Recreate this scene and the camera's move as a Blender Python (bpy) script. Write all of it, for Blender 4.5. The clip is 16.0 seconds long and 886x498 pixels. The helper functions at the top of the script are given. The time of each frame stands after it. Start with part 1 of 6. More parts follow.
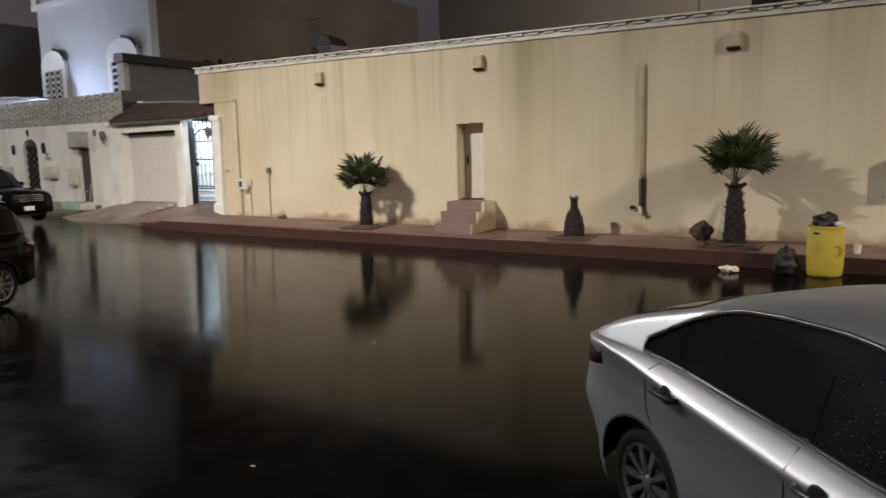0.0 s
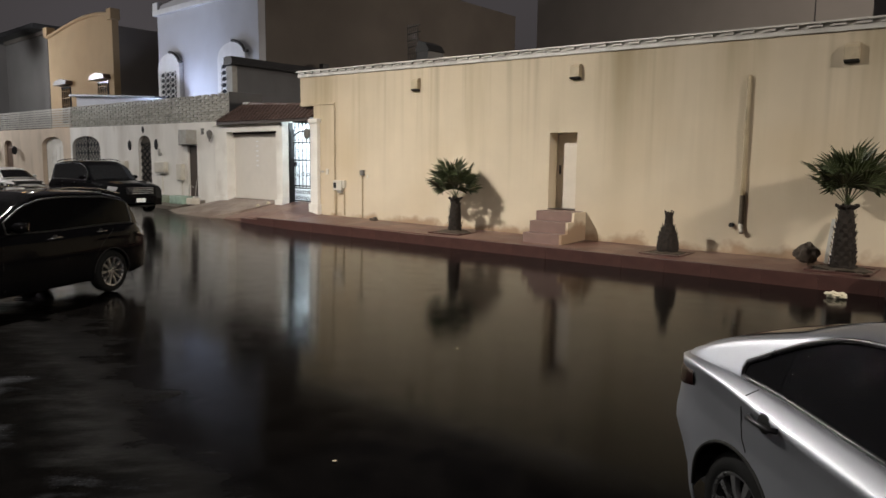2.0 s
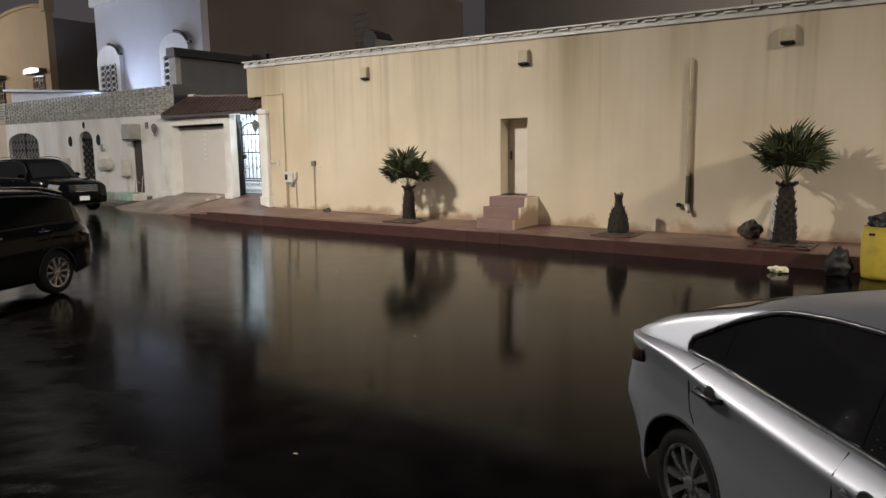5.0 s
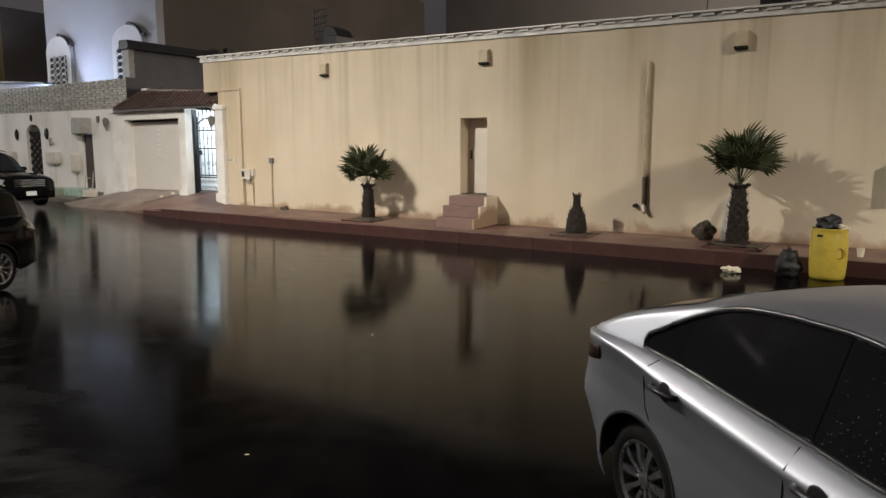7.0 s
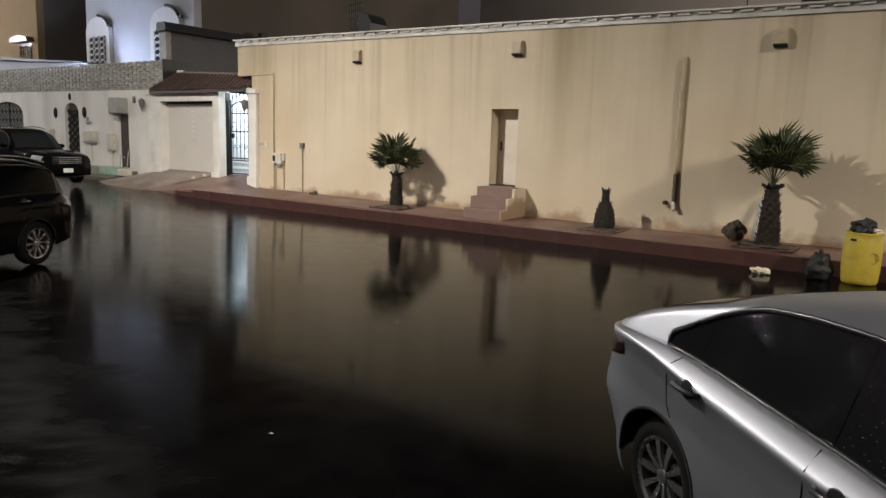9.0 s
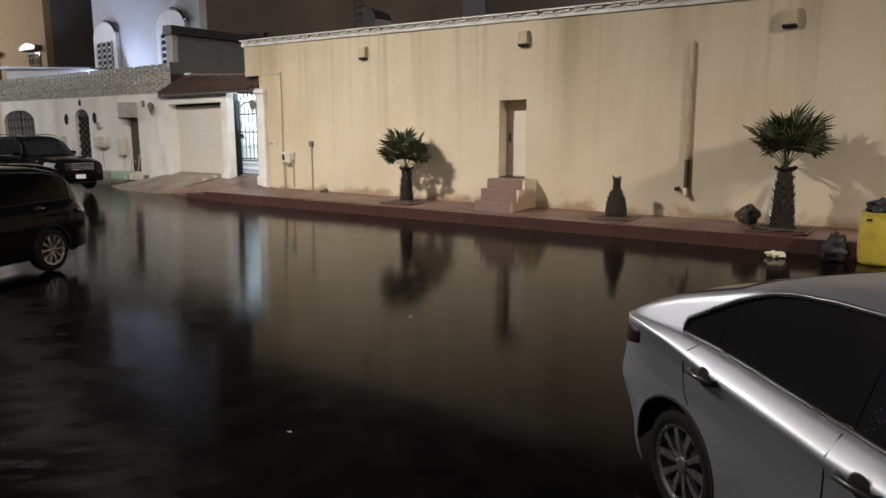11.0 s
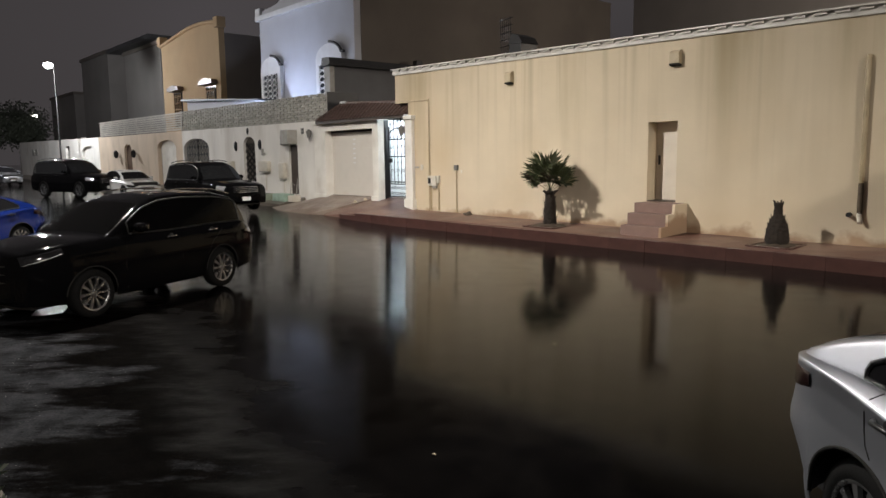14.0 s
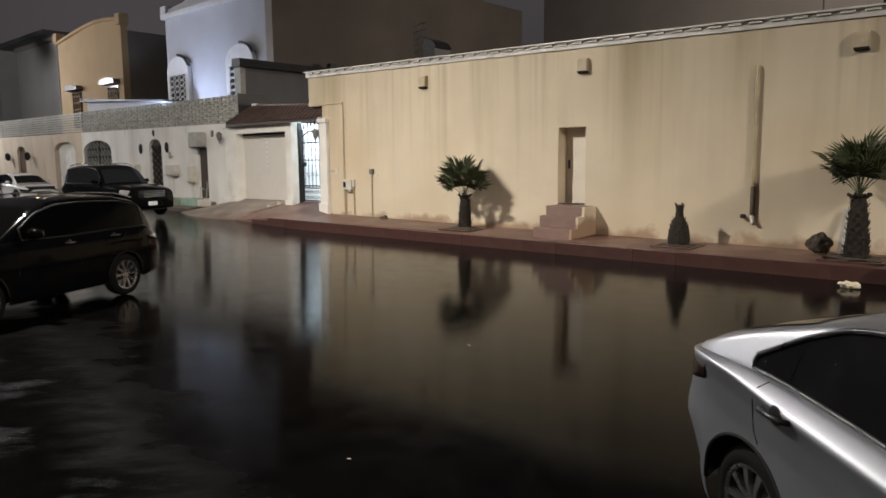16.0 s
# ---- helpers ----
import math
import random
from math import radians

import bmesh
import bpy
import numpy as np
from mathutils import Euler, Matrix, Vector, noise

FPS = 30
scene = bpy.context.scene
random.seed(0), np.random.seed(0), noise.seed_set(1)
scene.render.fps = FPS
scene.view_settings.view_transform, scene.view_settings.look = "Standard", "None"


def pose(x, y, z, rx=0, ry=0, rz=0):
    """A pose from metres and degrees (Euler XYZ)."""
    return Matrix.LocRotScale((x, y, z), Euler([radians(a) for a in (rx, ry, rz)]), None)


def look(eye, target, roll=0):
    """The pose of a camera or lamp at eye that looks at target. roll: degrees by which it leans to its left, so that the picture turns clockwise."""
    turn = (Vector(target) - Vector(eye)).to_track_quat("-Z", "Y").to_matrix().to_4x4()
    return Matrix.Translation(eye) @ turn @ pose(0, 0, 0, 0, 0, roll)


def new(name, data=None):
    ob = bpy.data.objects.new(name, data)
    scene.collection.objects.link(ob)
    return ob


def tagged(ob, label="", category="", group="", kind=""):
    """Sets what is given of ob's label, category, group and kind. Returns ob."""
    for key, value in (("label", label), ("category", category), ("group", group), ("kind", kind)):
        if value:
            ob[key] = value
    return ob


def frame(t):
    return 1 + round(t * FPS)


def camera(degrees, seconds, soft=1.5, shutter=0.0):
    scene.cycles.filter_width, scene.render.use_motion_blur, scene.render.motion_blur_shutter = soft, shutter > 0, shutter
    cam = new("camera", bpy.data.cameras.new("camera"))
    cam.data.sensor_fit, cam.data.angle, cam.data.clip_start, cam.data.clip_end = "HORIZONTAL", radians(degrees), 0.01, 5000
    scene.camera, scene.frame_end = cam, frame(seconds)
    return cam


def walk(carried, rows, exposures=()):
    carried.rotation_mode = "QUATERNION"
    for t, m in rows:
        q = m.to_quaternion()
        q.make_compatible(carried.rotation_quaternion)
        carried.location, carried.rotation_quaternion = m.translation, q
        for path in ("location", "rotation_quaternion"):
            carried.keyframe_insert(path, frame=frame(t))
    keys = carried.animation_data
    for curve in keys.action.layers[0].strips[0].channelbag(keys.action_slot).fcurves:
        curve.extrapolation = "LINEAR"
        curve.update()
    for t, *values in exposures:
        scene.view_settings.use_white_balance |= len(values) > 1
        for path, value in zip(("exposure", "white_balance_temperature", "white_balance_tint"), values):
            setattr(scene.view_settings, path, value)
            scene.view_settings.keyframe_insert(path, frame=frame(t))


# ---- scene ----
cam = camera(64.8, 16.0, shutter=0.8)
PATH = [
    (0, (0.132, 0.444, 2.254), (-0.965, 2.096, 1.992), -1.3),
    (0.5, (0.128, 0.417, 2.263), (-1.022, 2.033, 2.006), -1.5),
    (1, (0.119, 0.418, 2.256), (-1.057, 2.014, 1.993), -1.3),
    (1.5, (0.082, 0.43, 2.253), (-1.163, 1.975, 2.002), 0.2),
    (2, (0.099, 0.446, 2.245), (-1.196, 1.952, 2.005), 0.7),
    (2.5, (0.1, 0.419, 2.241), (-1.209, 1.906, 1.969), 0.9),
    (3, (0.093, 0.45, 2.225), (-1.171, 1.964, 1.894), 0.6),
    (3.5, (0.099, 0.431, 2.237), (-1.164, 1.952, 1.934), -0.2),
    (4, (0.127, 0.414, 2.245), (-1.128, 1.944, 1.953), -1.8),
    (4.2, (0.134, 0.424, 2.258), (-1.088, 1.986, 1.998), -2.1),
    (6.3, (0.134, 0.426, 2.239), (-1.03, 2.024, 1.939), 0.6),
    (6.5, (0.137, 0.446, 2.236), (-0.994, 2.07, 1.946), -0.0),
    (7, (0.115, 0.488, 2.219), (-0.985, 2.136, 1.944), 0.0),
    (7.5, (0.123, 0.467, 2.226), (-0.991, 2.105, 1.959), 1.2),
    (8, (0.124, 0.468, 2.216), (-1.023, 2.085, 1.951), 2.5),
    (8.5, (0.13, 0.446, 2.22), (-1.024, 2.054, 1.937), 2.2),
    (11, (0.129, 0.456, 2.225), (-1.055, 2.036, 1.902), -0.2),
    (11.5, (0.114, 0.402, 2.259), (-1.165, 1.911, 1.97), -0.2),
    (12, (0.104, 0.396, 2.257), (-1.294, 1.799, 1.979), -0.2),
    (12.5, (0.069, 0.401, 2.275), (-1.438, 1.693, 2.034), 0.3),
    (13, (0.073, 0.393, 2.266), (-1.446, 1.667, 2.003), 0.0),
    (13.5, (0.083, 0.428, 2.266), (-1.405, 1.736, 1.997), -0.5),
    (14, (0.087, 0.417, 2.266), (-1.396, 1.733, 2.008), -0.7),
    (14.5, (0.114, 0.428, 2.26), (-1.344, 1.772, 2.003), -0.8),
    (15, (0.108, 0.42, 2.255), (-1.304, 1.815, 2.009), -0.7),
    (15.5, (0.129, 0.422, 2.256), (-1.228, 1.873, 2.023), -1.0),
    (16, (0.125, 0.43, 2.257), (-1.192, 1.914, 2.008), -0.5),
]
walk(cam, [(t, look(eye, target, roll)) for t, eye, target, roll in PATH], exposures=[(0.0, 0.0)])

# ---- light ----
world = bpy.data.worlds.new("night_sky")
scene.world = world
world.use_nodes = True
wn = world.node_tree
for n in list(wn.nodes):
    wn.nodes.remove(n)
w_out = wn.nodes.new("ShaderNodeOutputWorld")
w_bg = wn.nodes.new("ShaderNodeBackground")
w_tc = wn.nodes.new("ShaderNodeTexCoord")
w_noise = wn.nodes.new("ShaderNodeTexNoise")
w_noise.inputs["Scale"].default_value = 1.6
w_noise.inputs["Detail"].default_value = 2.0
w_ramp = wn.nodes.new("ShaderNodeValToRGB")
w_ramp.color_ramp.elements[0].position = 0.3
w_ramp.color_ramp.elements[0].color = (0.028, 0.025, 0.025, 1)
w_ramp.color_ramp.elements[1].position = 0.72
w_ramp.color_ramp.elements[1].color = (0.056, 0.050, 0.053, 1)
wn.links.new(w_tc.outputs["Generated"], w_noise.inputs["Vector"])
wn.links.new(w_noise.outputs["Fac"], w_ramp.inputs["Fac"])
wn.links.new(w_ramp.outputs["Color"], w_bg.inputs["Color"])
wn.links.new(w_bg.outputs["Background"], w_out.inputs["Surface"])
w_bg.inputs["Strength"].default_value = 1.25


def lamp(name, place, power, colour, radius):
    data = bpy.data.lights.new(name, "POINT")
    data.energy, data.color, data.shadow_soft_size = power, colour, radius
    ob = new(name, data)
    ob.location = place
    return ob


def spot(name, place, target, power, colour, radius, angle, blend=0.6):
    data = bpy.data.lights.new(name, "SPOT")
    data.energy, data.color, data.shadow_soft_size = power, colour, radius
    data.spot_size, data.spot_blend = radians(angle), blend
    ob = new(name, data)
    ob.matrix_world = look(place, target)
    return ob


# cut-off street lamps out of view to the west and east light the cream wall and cast the palm shadows both ways
spot("street_light_west", (-16.0, 4.1, 10.9), (-15.8, 4.7, 0.0), 11400, (1.0, 0.937, 0.855), 0.12, 173, 0.75)
spot("street_light_east", (21.5, 3.0, 14.5), (21.0, 3.5, 0.0), 27000, (1.0, 0.92, 0.82), 0.3, 168, 0.6)
lamp("street_light_end", (-41.0, 4.4, 8.8), 2600, (1.0, 0.97, 0.95), 0.16)
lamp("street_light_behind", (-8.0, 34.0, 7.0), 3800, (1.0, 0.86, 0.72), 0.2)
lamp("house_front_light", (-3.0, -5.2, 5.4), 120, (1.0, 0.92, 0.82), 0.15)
# far street lamp in view, courtyard light behind the gate, floodlights on the two villas
lamp("street_light_far", (-60.3, 12.4, 9.2), 5000, (0.95, 0.97, 1.0), 0.25)
lamp("courtyard_light", (-20.7, 18.5, 3.5), 230, (0.74, 0.90, 1.0), 0.15)
lamp("villa_floodlight", (-34.6, 17.6, 4.85), 560, (0.60, 0.71, 1.0), 0.2)
lamp("gold_villa_light", (-49.2, 16.6, 9.4), 60, (1.0, 0.58, 0.24), 0.2)


# ---- materials ----
def mat(name, colour, rough=0.6, metal=0.0, vary=0.12, scale=6.0, bump=0.15, bump_scale=60.0, spec=0.5, coat=0.0, dirt=None, dirt_amount=0.0, dirt_scale=1.2, stretch=(1, 1, 1), rough_vary=0.08, random_tint=0.0, dirt_range=(0.5, 0.78)):
    """A surface with broad and fine variation, stains and relief, in metres."""
    m = bpy.data.materials.new(name)
    m.use_nodes = True
    t = m.node_tree
    b = t.nodes["Principled BSDF"]
    L = t.links.new
    co = t.nodes.new("ShaderNodeTexCoord")
    mp = t.nodes.new("ShaderNodeMapping")
    mp.inputs["Scale"].default_value = stretch
    L(co.outputs["Object"], mp.inputs["Vector"])
    n1 = t.nodes.new("ShaderNodeTexNoise")
    n1.inputs["Scale"].default_value, n1.inputs["Detail"].default_value = scale, 5
    n2 = t.nodes.new("ShaderNodeTexNoise")
    n2.inputs["Scale"].default_value, n2.inputs["Detail"].default_value = bump_scale, 3
    L(mp.outputs["Vector"], n1.inputs["Vector"])
    L(co.outputs["Object"], n2.inputs["Vector"])
    r1 = t.nodes.new("ShaderNodeMapRange")
    r1.inputs["From Min"].default_value, r1.inputs["From Max"].default_value = 0.3, 0.7
    r1.inputs["To Min"].default_value, r1.inputs["To Max"].default_value = 1 - vary, 1 + vary
    L(n1.outputs["Fac"], r1.inputs["Value"])
    mul = t.nodes.new("ShaderNodeVectorMath")
    mul.operation = "SCALE"
    mul.inputs[0].default_value = colour[:3]
    L(r1.outputs["Result"], mul.inputs["Scale"])
    out = mul.outputs["Vector"]
    if random_tint:
        oi = t.nodes.new("ShaderNodeObjectInfo")
        rr = t.nodes.new("ShaderNodeMapRange")
        rr.inputs["To Min"].default_value, rr.inputs["To Max"].default_value = 1 - random_tint, 1 + random_tint
        L(oi.outputs["Random"], rr.inputs["Value"])
        m2 = t.nodes.new("ShaderNodeVectorMath")
        m2.operation = "SCALE"
        L(out, m2.inputs[0])
        L(rr.outputs["Result"], m2.inputs["Scale"])
        out = m2.outputs["Vector"]
    if dirt:
        n3 = t.nodes.new("ShaderNodeTexNoise")
        n3.inputs["Scale"].default_value, n3.inputs["Detail"].default_value = dirt_scale, 6
        L(mp.outputs["Vector"], n3.inputs["Vector"])
        r3 = t.nodes.new("ShaderNodeMapRange")
        r3.inputs["From Min"].default_value, r3.inputs["From Max"].default_value = dirt_range
        r3.inputs["To Max"].default_value = dirt_amount
        L(n3.outputs["Fac"], r3.inputs["Value"])
        mx = t.nodes.new("ShaderNodeMix")
        mx.data_type = "RGBA"
        L(r3.outputs["Result"], mx.inputs["Factor"])
        L(out, mx.inputs["A"])
        mx.inputs["B"].default_value = (*dirt[:3], 1)
        out = mx.outputs["Result"]
    L(out, b.inputs["Base Color"])
    r2 = t.nodes.new("ShaderNodeMapRange")
    r2.inputs["To Min"].default_value, r2.inputs["To Max"].default_value = max(0.02, rough - rough_vary), min(1, rough + rough_vary)
    L(n1.outputs["Fac"], r2.inputs["Value"])
    L(r2.outputs["Result"], b.inputs["Roughness"])
    b.inputs["Metallic"].default_value = metal
    b.inputs["Specular IOR Level"].default_value = spec
    b.inputs["Coat Weight"].default_value = coat
    b.inputs["Coat Roughness"].default_value = 0.04
    if bump:
        bp = t.nodes.new("ShaderNodeBump")
        bp.inputs["Strength"].default_value, bp.inputs["Distance"].default_value = bump, 0.01
        L(n2.outputs["Fac"], bp.inputs["Height"])
        L(bp.outputs["Normal"], b.inputs["Normal"])
    return m


def glow(name, colour, strength):
    m = bpy.data.materials.new(name)
    m.use_nodes = True
    b = m.node_tree.nodes["Principled BSDF"]
    b.inputs["Base Color"].default_value = (*colour, 1)
    b.inputs["Emission Color"].default_value = (*colour, 1)
    b.inputs["Emission Strength"].default_value = strength
    return m


def stucco_streaked():
    """Cream stucco with rain streaks that run down, a top darkened for weaker lamplight and a stained foot."""
    m = mat("cream_stucco", (0.63, 0.54, 0.405), rough=0.85, vary=0.06, scale=0.7, bump=0.25, bump_scale=45, spec=0.25, dirt=(0.56, 0.415, 0.235), dirt_amount=0.6, dirt_scale=0.2)
    t = m.node_tree
    L = t.links.new
    b = t.nodes["Principled BSDF"]
    old = b.inputs["Base Color"].links[0].from_socket
    co = t.nodes.new("ShaderNodeTexCoord")
    mp = t.nodes.new("ShaderNodeMapping")
    mp.inputs["Scale"].default_value = (0.85, 1.0, 0.07)
    L(co.outputs["Object"], mp.inputs["Vector"])
    n = t.nodes.new("ShaderNodeTexNoise")
    n.inputs["Scale"].default_value, n.inputs["Detail"].default_value, n.inputs["Roughness"].default_value = 1.25, 4, 0.5
    L(mp.outputs["Vector"], n.inputs["Vector"])
    r = t.nodes.new("ShaderNodeMapRange")
    r.inputs["From Min"].default_value, r.inputs["From Max"].default_value, r.inputs["To Max"].default_value = 0.46, 0.74, 1.0
    # even floor between the streaks paints the lamplight's falloff towards the top
    r.inputs["To Min"].default_value = 0.22
    L(n.outputs["Fac"], r.inputs["Value"])
    # streaks and the even darkening are strongest below the coping and fade out
    sep = t.nodes.new("ShaderNodeSeparateXYZ")
    L(co.outputs["Object"], sep.inputs["Vector"])
    top = t.nodes.new("ShaderNodeMapRange")
    top.inputs["From Min"].default_value, top.inputs["From Max"].default_value = 1.2, 5.2
    top.inputs["To Min"].default_value, top.inputs["To Max"].default_value = 0.10, 1.0
    L(sep.outputs["Z"], top.inputs["Value"])
    mu = t.nodes.new("ShaderNodeMath")
    mu.operation = "MULTIPLY"
    L(r.outputs["Result"], mu.inputs[0])
    L(top.outputs["Result"], mu.inputs[1])
    mx = t.nodes.new("ShaderNodeMix")
    mx.data_type = "RGBA"
    L(mu.outputs["Value"], mx.inputs["Factor"])
    L(old, mx.inputs["A"])
    mx.inputs["B"].default_value = (0.33, 0.265, 0.165, 1)
    # thin dark runs below the coping
    mp2 = t.nodes.new("ShaderNodeMapping")
    mp2.inputs["Scale"].default_value = (2.3, 1.0, 0.05)
    mp2.inputs["Location"].default_value = (5.3, 0.0, 0.0)
    L(co.outputs["Object"], mp2.inputs["Vector"])
    thin = t.nodes.new("ShaderNodeTexNoise")
    thin.inputs["Scale"].default_value, thin.inputs["Detail"].default_value = 1.5, 2
    L(mp2.outputs["Vector"], thin.inputs["Vector"])
    runs = t.nodes.new("ShaderNodeMapRange")
    runs.inputs["From Min"].default_value, runs.inputs["From Max"].default_value, runs.inputs["To Max"].default_value = 0.57, 0.76, 0.5
    L(thin.outputs["Fac"], runs.inputs["Value"])
    high = t.nodes.new("ShaderNodeMath")
    high.operation = "MULTIPLY"
    L(runs.outputs["Result"], high.inputs[0])
    L(top.outputs["Result"], high.inputs[1])
    mx3 = t.nodes.new("ShaderNodeMix")
    mx3.data_type = "RGBA"
    L(high.outputs["Value"], mx3.inputs["Factor"])
    L(mx.outputs["Result"], mx3.inputs["A"])
    mx3.inputs["B"].default_value = (0.27, 0.22, 0.145, 1)
    mx = mx3
    # rising damp at the foot with a ragged upper edge
    n2 = t.nodes.new("ShaderNodeTexNoise")
    n2.inputs["Scale"].default_value, n2.inputs["Detail"].default_value = 1.7, 5
    L(co.outputs["Object"], n2.inputs["Vector"])
    ad = t.nodes.new("ShaderNodeMath")
    ad.operation = "MULTIPLY_ADD"
    ad.inputs[1].default_value = -0.9
    L(n2.outputs["Fac"], ad.inputs[0])
    L(sep.outputs["Z"], ad.inputs[2])
    foot = t.nodes.new("ShaderNodeMapRange")
    foot.inputs["From Min"].default_value, foot.inputs["From Max"].default_value = 0.12, -0.08
    foot.inputs["To Max"].default_value = 0.8
    L(ad.outputs["Value"], foot.inputs["Value"])
    mx2 = t.nodes.new("ShaderNodeMix")
    mx2.data_type = "RGBA"
    L(foot.outputs["Result"], mx2.inputs["Factor"])
    L(mx.outputs["Result"], mx2.inputs["A"])
    mx2.inputs["B"].default_value = (0.31, 0.19, 0.115, 1)
    L(mx2.outputs["Result"], b.inputs["Base Color"])
    return m


def wet_asphalt():
    """Asphalt under a film of rain water, with rough patches that stand out of the water near the kerb on the camera's side."""
    m = bpy.data.materials.new("wet_asphalt")
    m.use_nodes = True
    t = m.node_tree
    L = t.links.new
    b = t.nodes["Principled BSDF"]
    co = t.nodes.new("ShaderNodeTexCoord")
    sep = t.nodes.new("ShaderNodeSeparateXYZ")
    L(co.outputs["Object"], sep.inputs["Vector"])
    big = t.nodes.new("ShaderNodeTexNoise")
    big.inputs["Scale"].default_value, big.inputs["Detail"].default_value, big.inputs["Roughness"].default_value = 0.95, 9, 0.70
    drawn = t.nodes.new("ShaderNodeMapping")
    drawn.vector_type = "TEXTURE"
    drawn.inputs["Rotation"].default_value = (0.0, 0.0, radians(48))
    drawn.inputs["Scale"].default_value = (1.9, 0.72, 1.0)
    L(co.outputs["Object"], drawn.inputs["Vector"])
    L(drawn.outputs["Vector"], big.inputs["Vector"])
    fine = t.nodes.new("ShaderNodeTexNoise")
    fine.inputs["Scale"].default_value, fine.inputs["Detail"].default_value = 45, 5
    L(co.outputs["Object"], fine.inputs["Vector"])
    # the crown of the road on the camera's side is barely under water: y + x share
    lin = t.nodes.new("ShaderNodeMath")
    lin.operation = "MULTIPLY_ADD"
    lin.inputs[1].default_value = 0.25
    lim = t.nodes.new("ShaderNodeMath")
    lim.operation = "MAXIMUM"
    lim.inputs[1].default_value = -10.0
    L(sep.outputs["X"], lim.inputs[0])
    L(lim.outputs["Value"], lin.inputs[0])
    L(sep.outputs["Y"], lin.inputs[2])
    edge = t.nodes.new("ShaderNodeMapRange")
    edge.inputs["From Min"].default_value, edge.inputs["From Max"].default_value = 2.5, -0.5
    edge.inputs["To Min"].default_value, edge.inputs["To Max"].default_value = -0.24, 0.13
    L(lin.outputs["Value"], edge.inputs["Value"])
    add = t.nodes.new("ShaderNodeMath")
    L(big.outputs["Fac"], add.inputs[0])
    L(edge.outputs["Result"], add.inputs[1])
    dry = t.nodes.new("ShaderNodeMapRange")
    dry.interpolation_type = "SMOOTHSTEP"
    dry.inputs["From Min"].default_value, dry.inputs["From Max"].default_value = 0.49, 0.62
    L(add.outputs["Value"], dry.inputs["Value"])
    # the film thins out towards the near verge before the stones show
    film = t.nodes.new("ShaderNodeMapRange")
    film.interpolation_type = "SMOOTHSTEP"
    film.inputs["From Min"].default_value, film.inputs["From Max"].default_value = 0.85, -0.75
    way = t.nodes.new("ShaderNodeMath")
    way.operation = "MULTIPLY_ADD"
    way.inputs[1].default_value = -3.0
    L(big.outputs["Fac"], way.inputs[0])
    L(lin.outputs["Value"], way.inputs[2])
    L(way.outputs["Value"], film.inputs["Value"])
    col = t.nodes.new("ShaderNodeMix")
    col.data_type = "RGBA"
    L(dry.outputs["Result"], col.inputs["Factor"])
    col.inputs["A"].default_value = (0.0040, 0.0035, 0.0033, 1)
    col.inputs["B"].default_value = (0.038, 0.039, 0.043, 1)
    grain = t.nodes.new("ShaderNodeMix")
    grain.data_type = "RGBA"
    grain.blend_type = "MULTIPLY"
    grain.inputs["Factor"].default_value = 0.9
    L(col.outputs["Result"], grain.inputs["A"])
    L(grain.outputs["Result"], b.inputs["Base Color"])
    mid = t.nodes.new("ShaderNodeTexNoise")
    mid.inputs["Scale"].default_value, mid.inputs["Detail"].default_value, mid.inputs["Roughness"].default_value = 2.6, 6, 0.7
    L(co.outputs["Object"], mid.inputs["Vector"])
    blotch = t.nodes.new("ShaderNodeMapRange")
    blotch.inputs["From Min"].default_value, blotch.inputs["From Max"].default_value = 0.36, 0.64
    blotch.inputs["To Min"].default_value, blotch.inputs["To Max"].default_value = 0.45, 1.75
    L(mid.outputs["Fac"], blotch.inputs["Value"])
    speck = t.nodes.new("ShaderNodeMath")
    speck.operation = "MULTIPLY"
    L(fine.outputs["Fac"], speck.inputs[0])
    L(blotch.outputs["Result"], speck.inputs[1])
    L(speck.outputs["Value"], grain.inputs["B"])
    wet = t.nodes.new("ShaderNodeMapRange")
    wet.inputs["From Min"].default_value, wet.inputs["From Max"].default_value = 0.35, 0.68
    wet.inputs["To Min"].default_value, wet.inputs["To Max"].default_value = 0.07, 0.16
    L(mid.outputs["Fac"], wet.inputs["Value"])
    rg = t.nodes.new("ShaderNodeMix")
    L(film.outputs["Result"], rg.inputs["Factor"])
    L(wet.outputs["Result"], rg.inputs["A"])
    rg.inputs["B"].default_value = 0.8
    # beads of water that catch the lamp
    bead = t.nodes.new("ShaderNodeTexVoronoi")
    bead.inputs["Scale"].default_value = 24
    L(co.outputs["Object"], bead.inputs["Vector"])
    near = t.nodes.new("ShaderNodeMath")
    near.operation = "LESS_THAN"
    near.inputs[1].default_value = 0.13
    L(bead.outputs["Distance"], near.inputs[0])
    pick = t.nodes.new("ShaderNodeSeparateColor")
    L(bead.outputs["Color"], pick.inputs["Color"])
    few = t.nodes.new("ShaderNodeMath")
    few.operation = "GREATER_THAN"
    few.inputs[1].default_value = 0.66
    L(pick.outputs["Red"], few.inputs[0])
    spark = t.nodes.new("ShaderNodeMath")
    spark.operation = "MULTIPLY"
    L(near.outputs["Value"], spark.inputs[0])
    L(few.outputs["Value"], spark.inputs[1])
    both = t.nodes.new("ShaderNodeMath")
    both.operation = "MULTIPLY"
    L(spark.outputs["Value"], both.inputs[0])
    L(dry.outputs["Result"], both.inputs[1])
    rg2 = t.nodes.new("ShaderNodeMix")
    L(both.outputs["Value"], rg2.inputs["Factor"])
    L(rg.outputs["Result"], rg2.inputs["A"])
    rg2.inputs["B"].default_value = 0.25
    L(rg2.outputs["Result"], b.inputs["Roughness"])
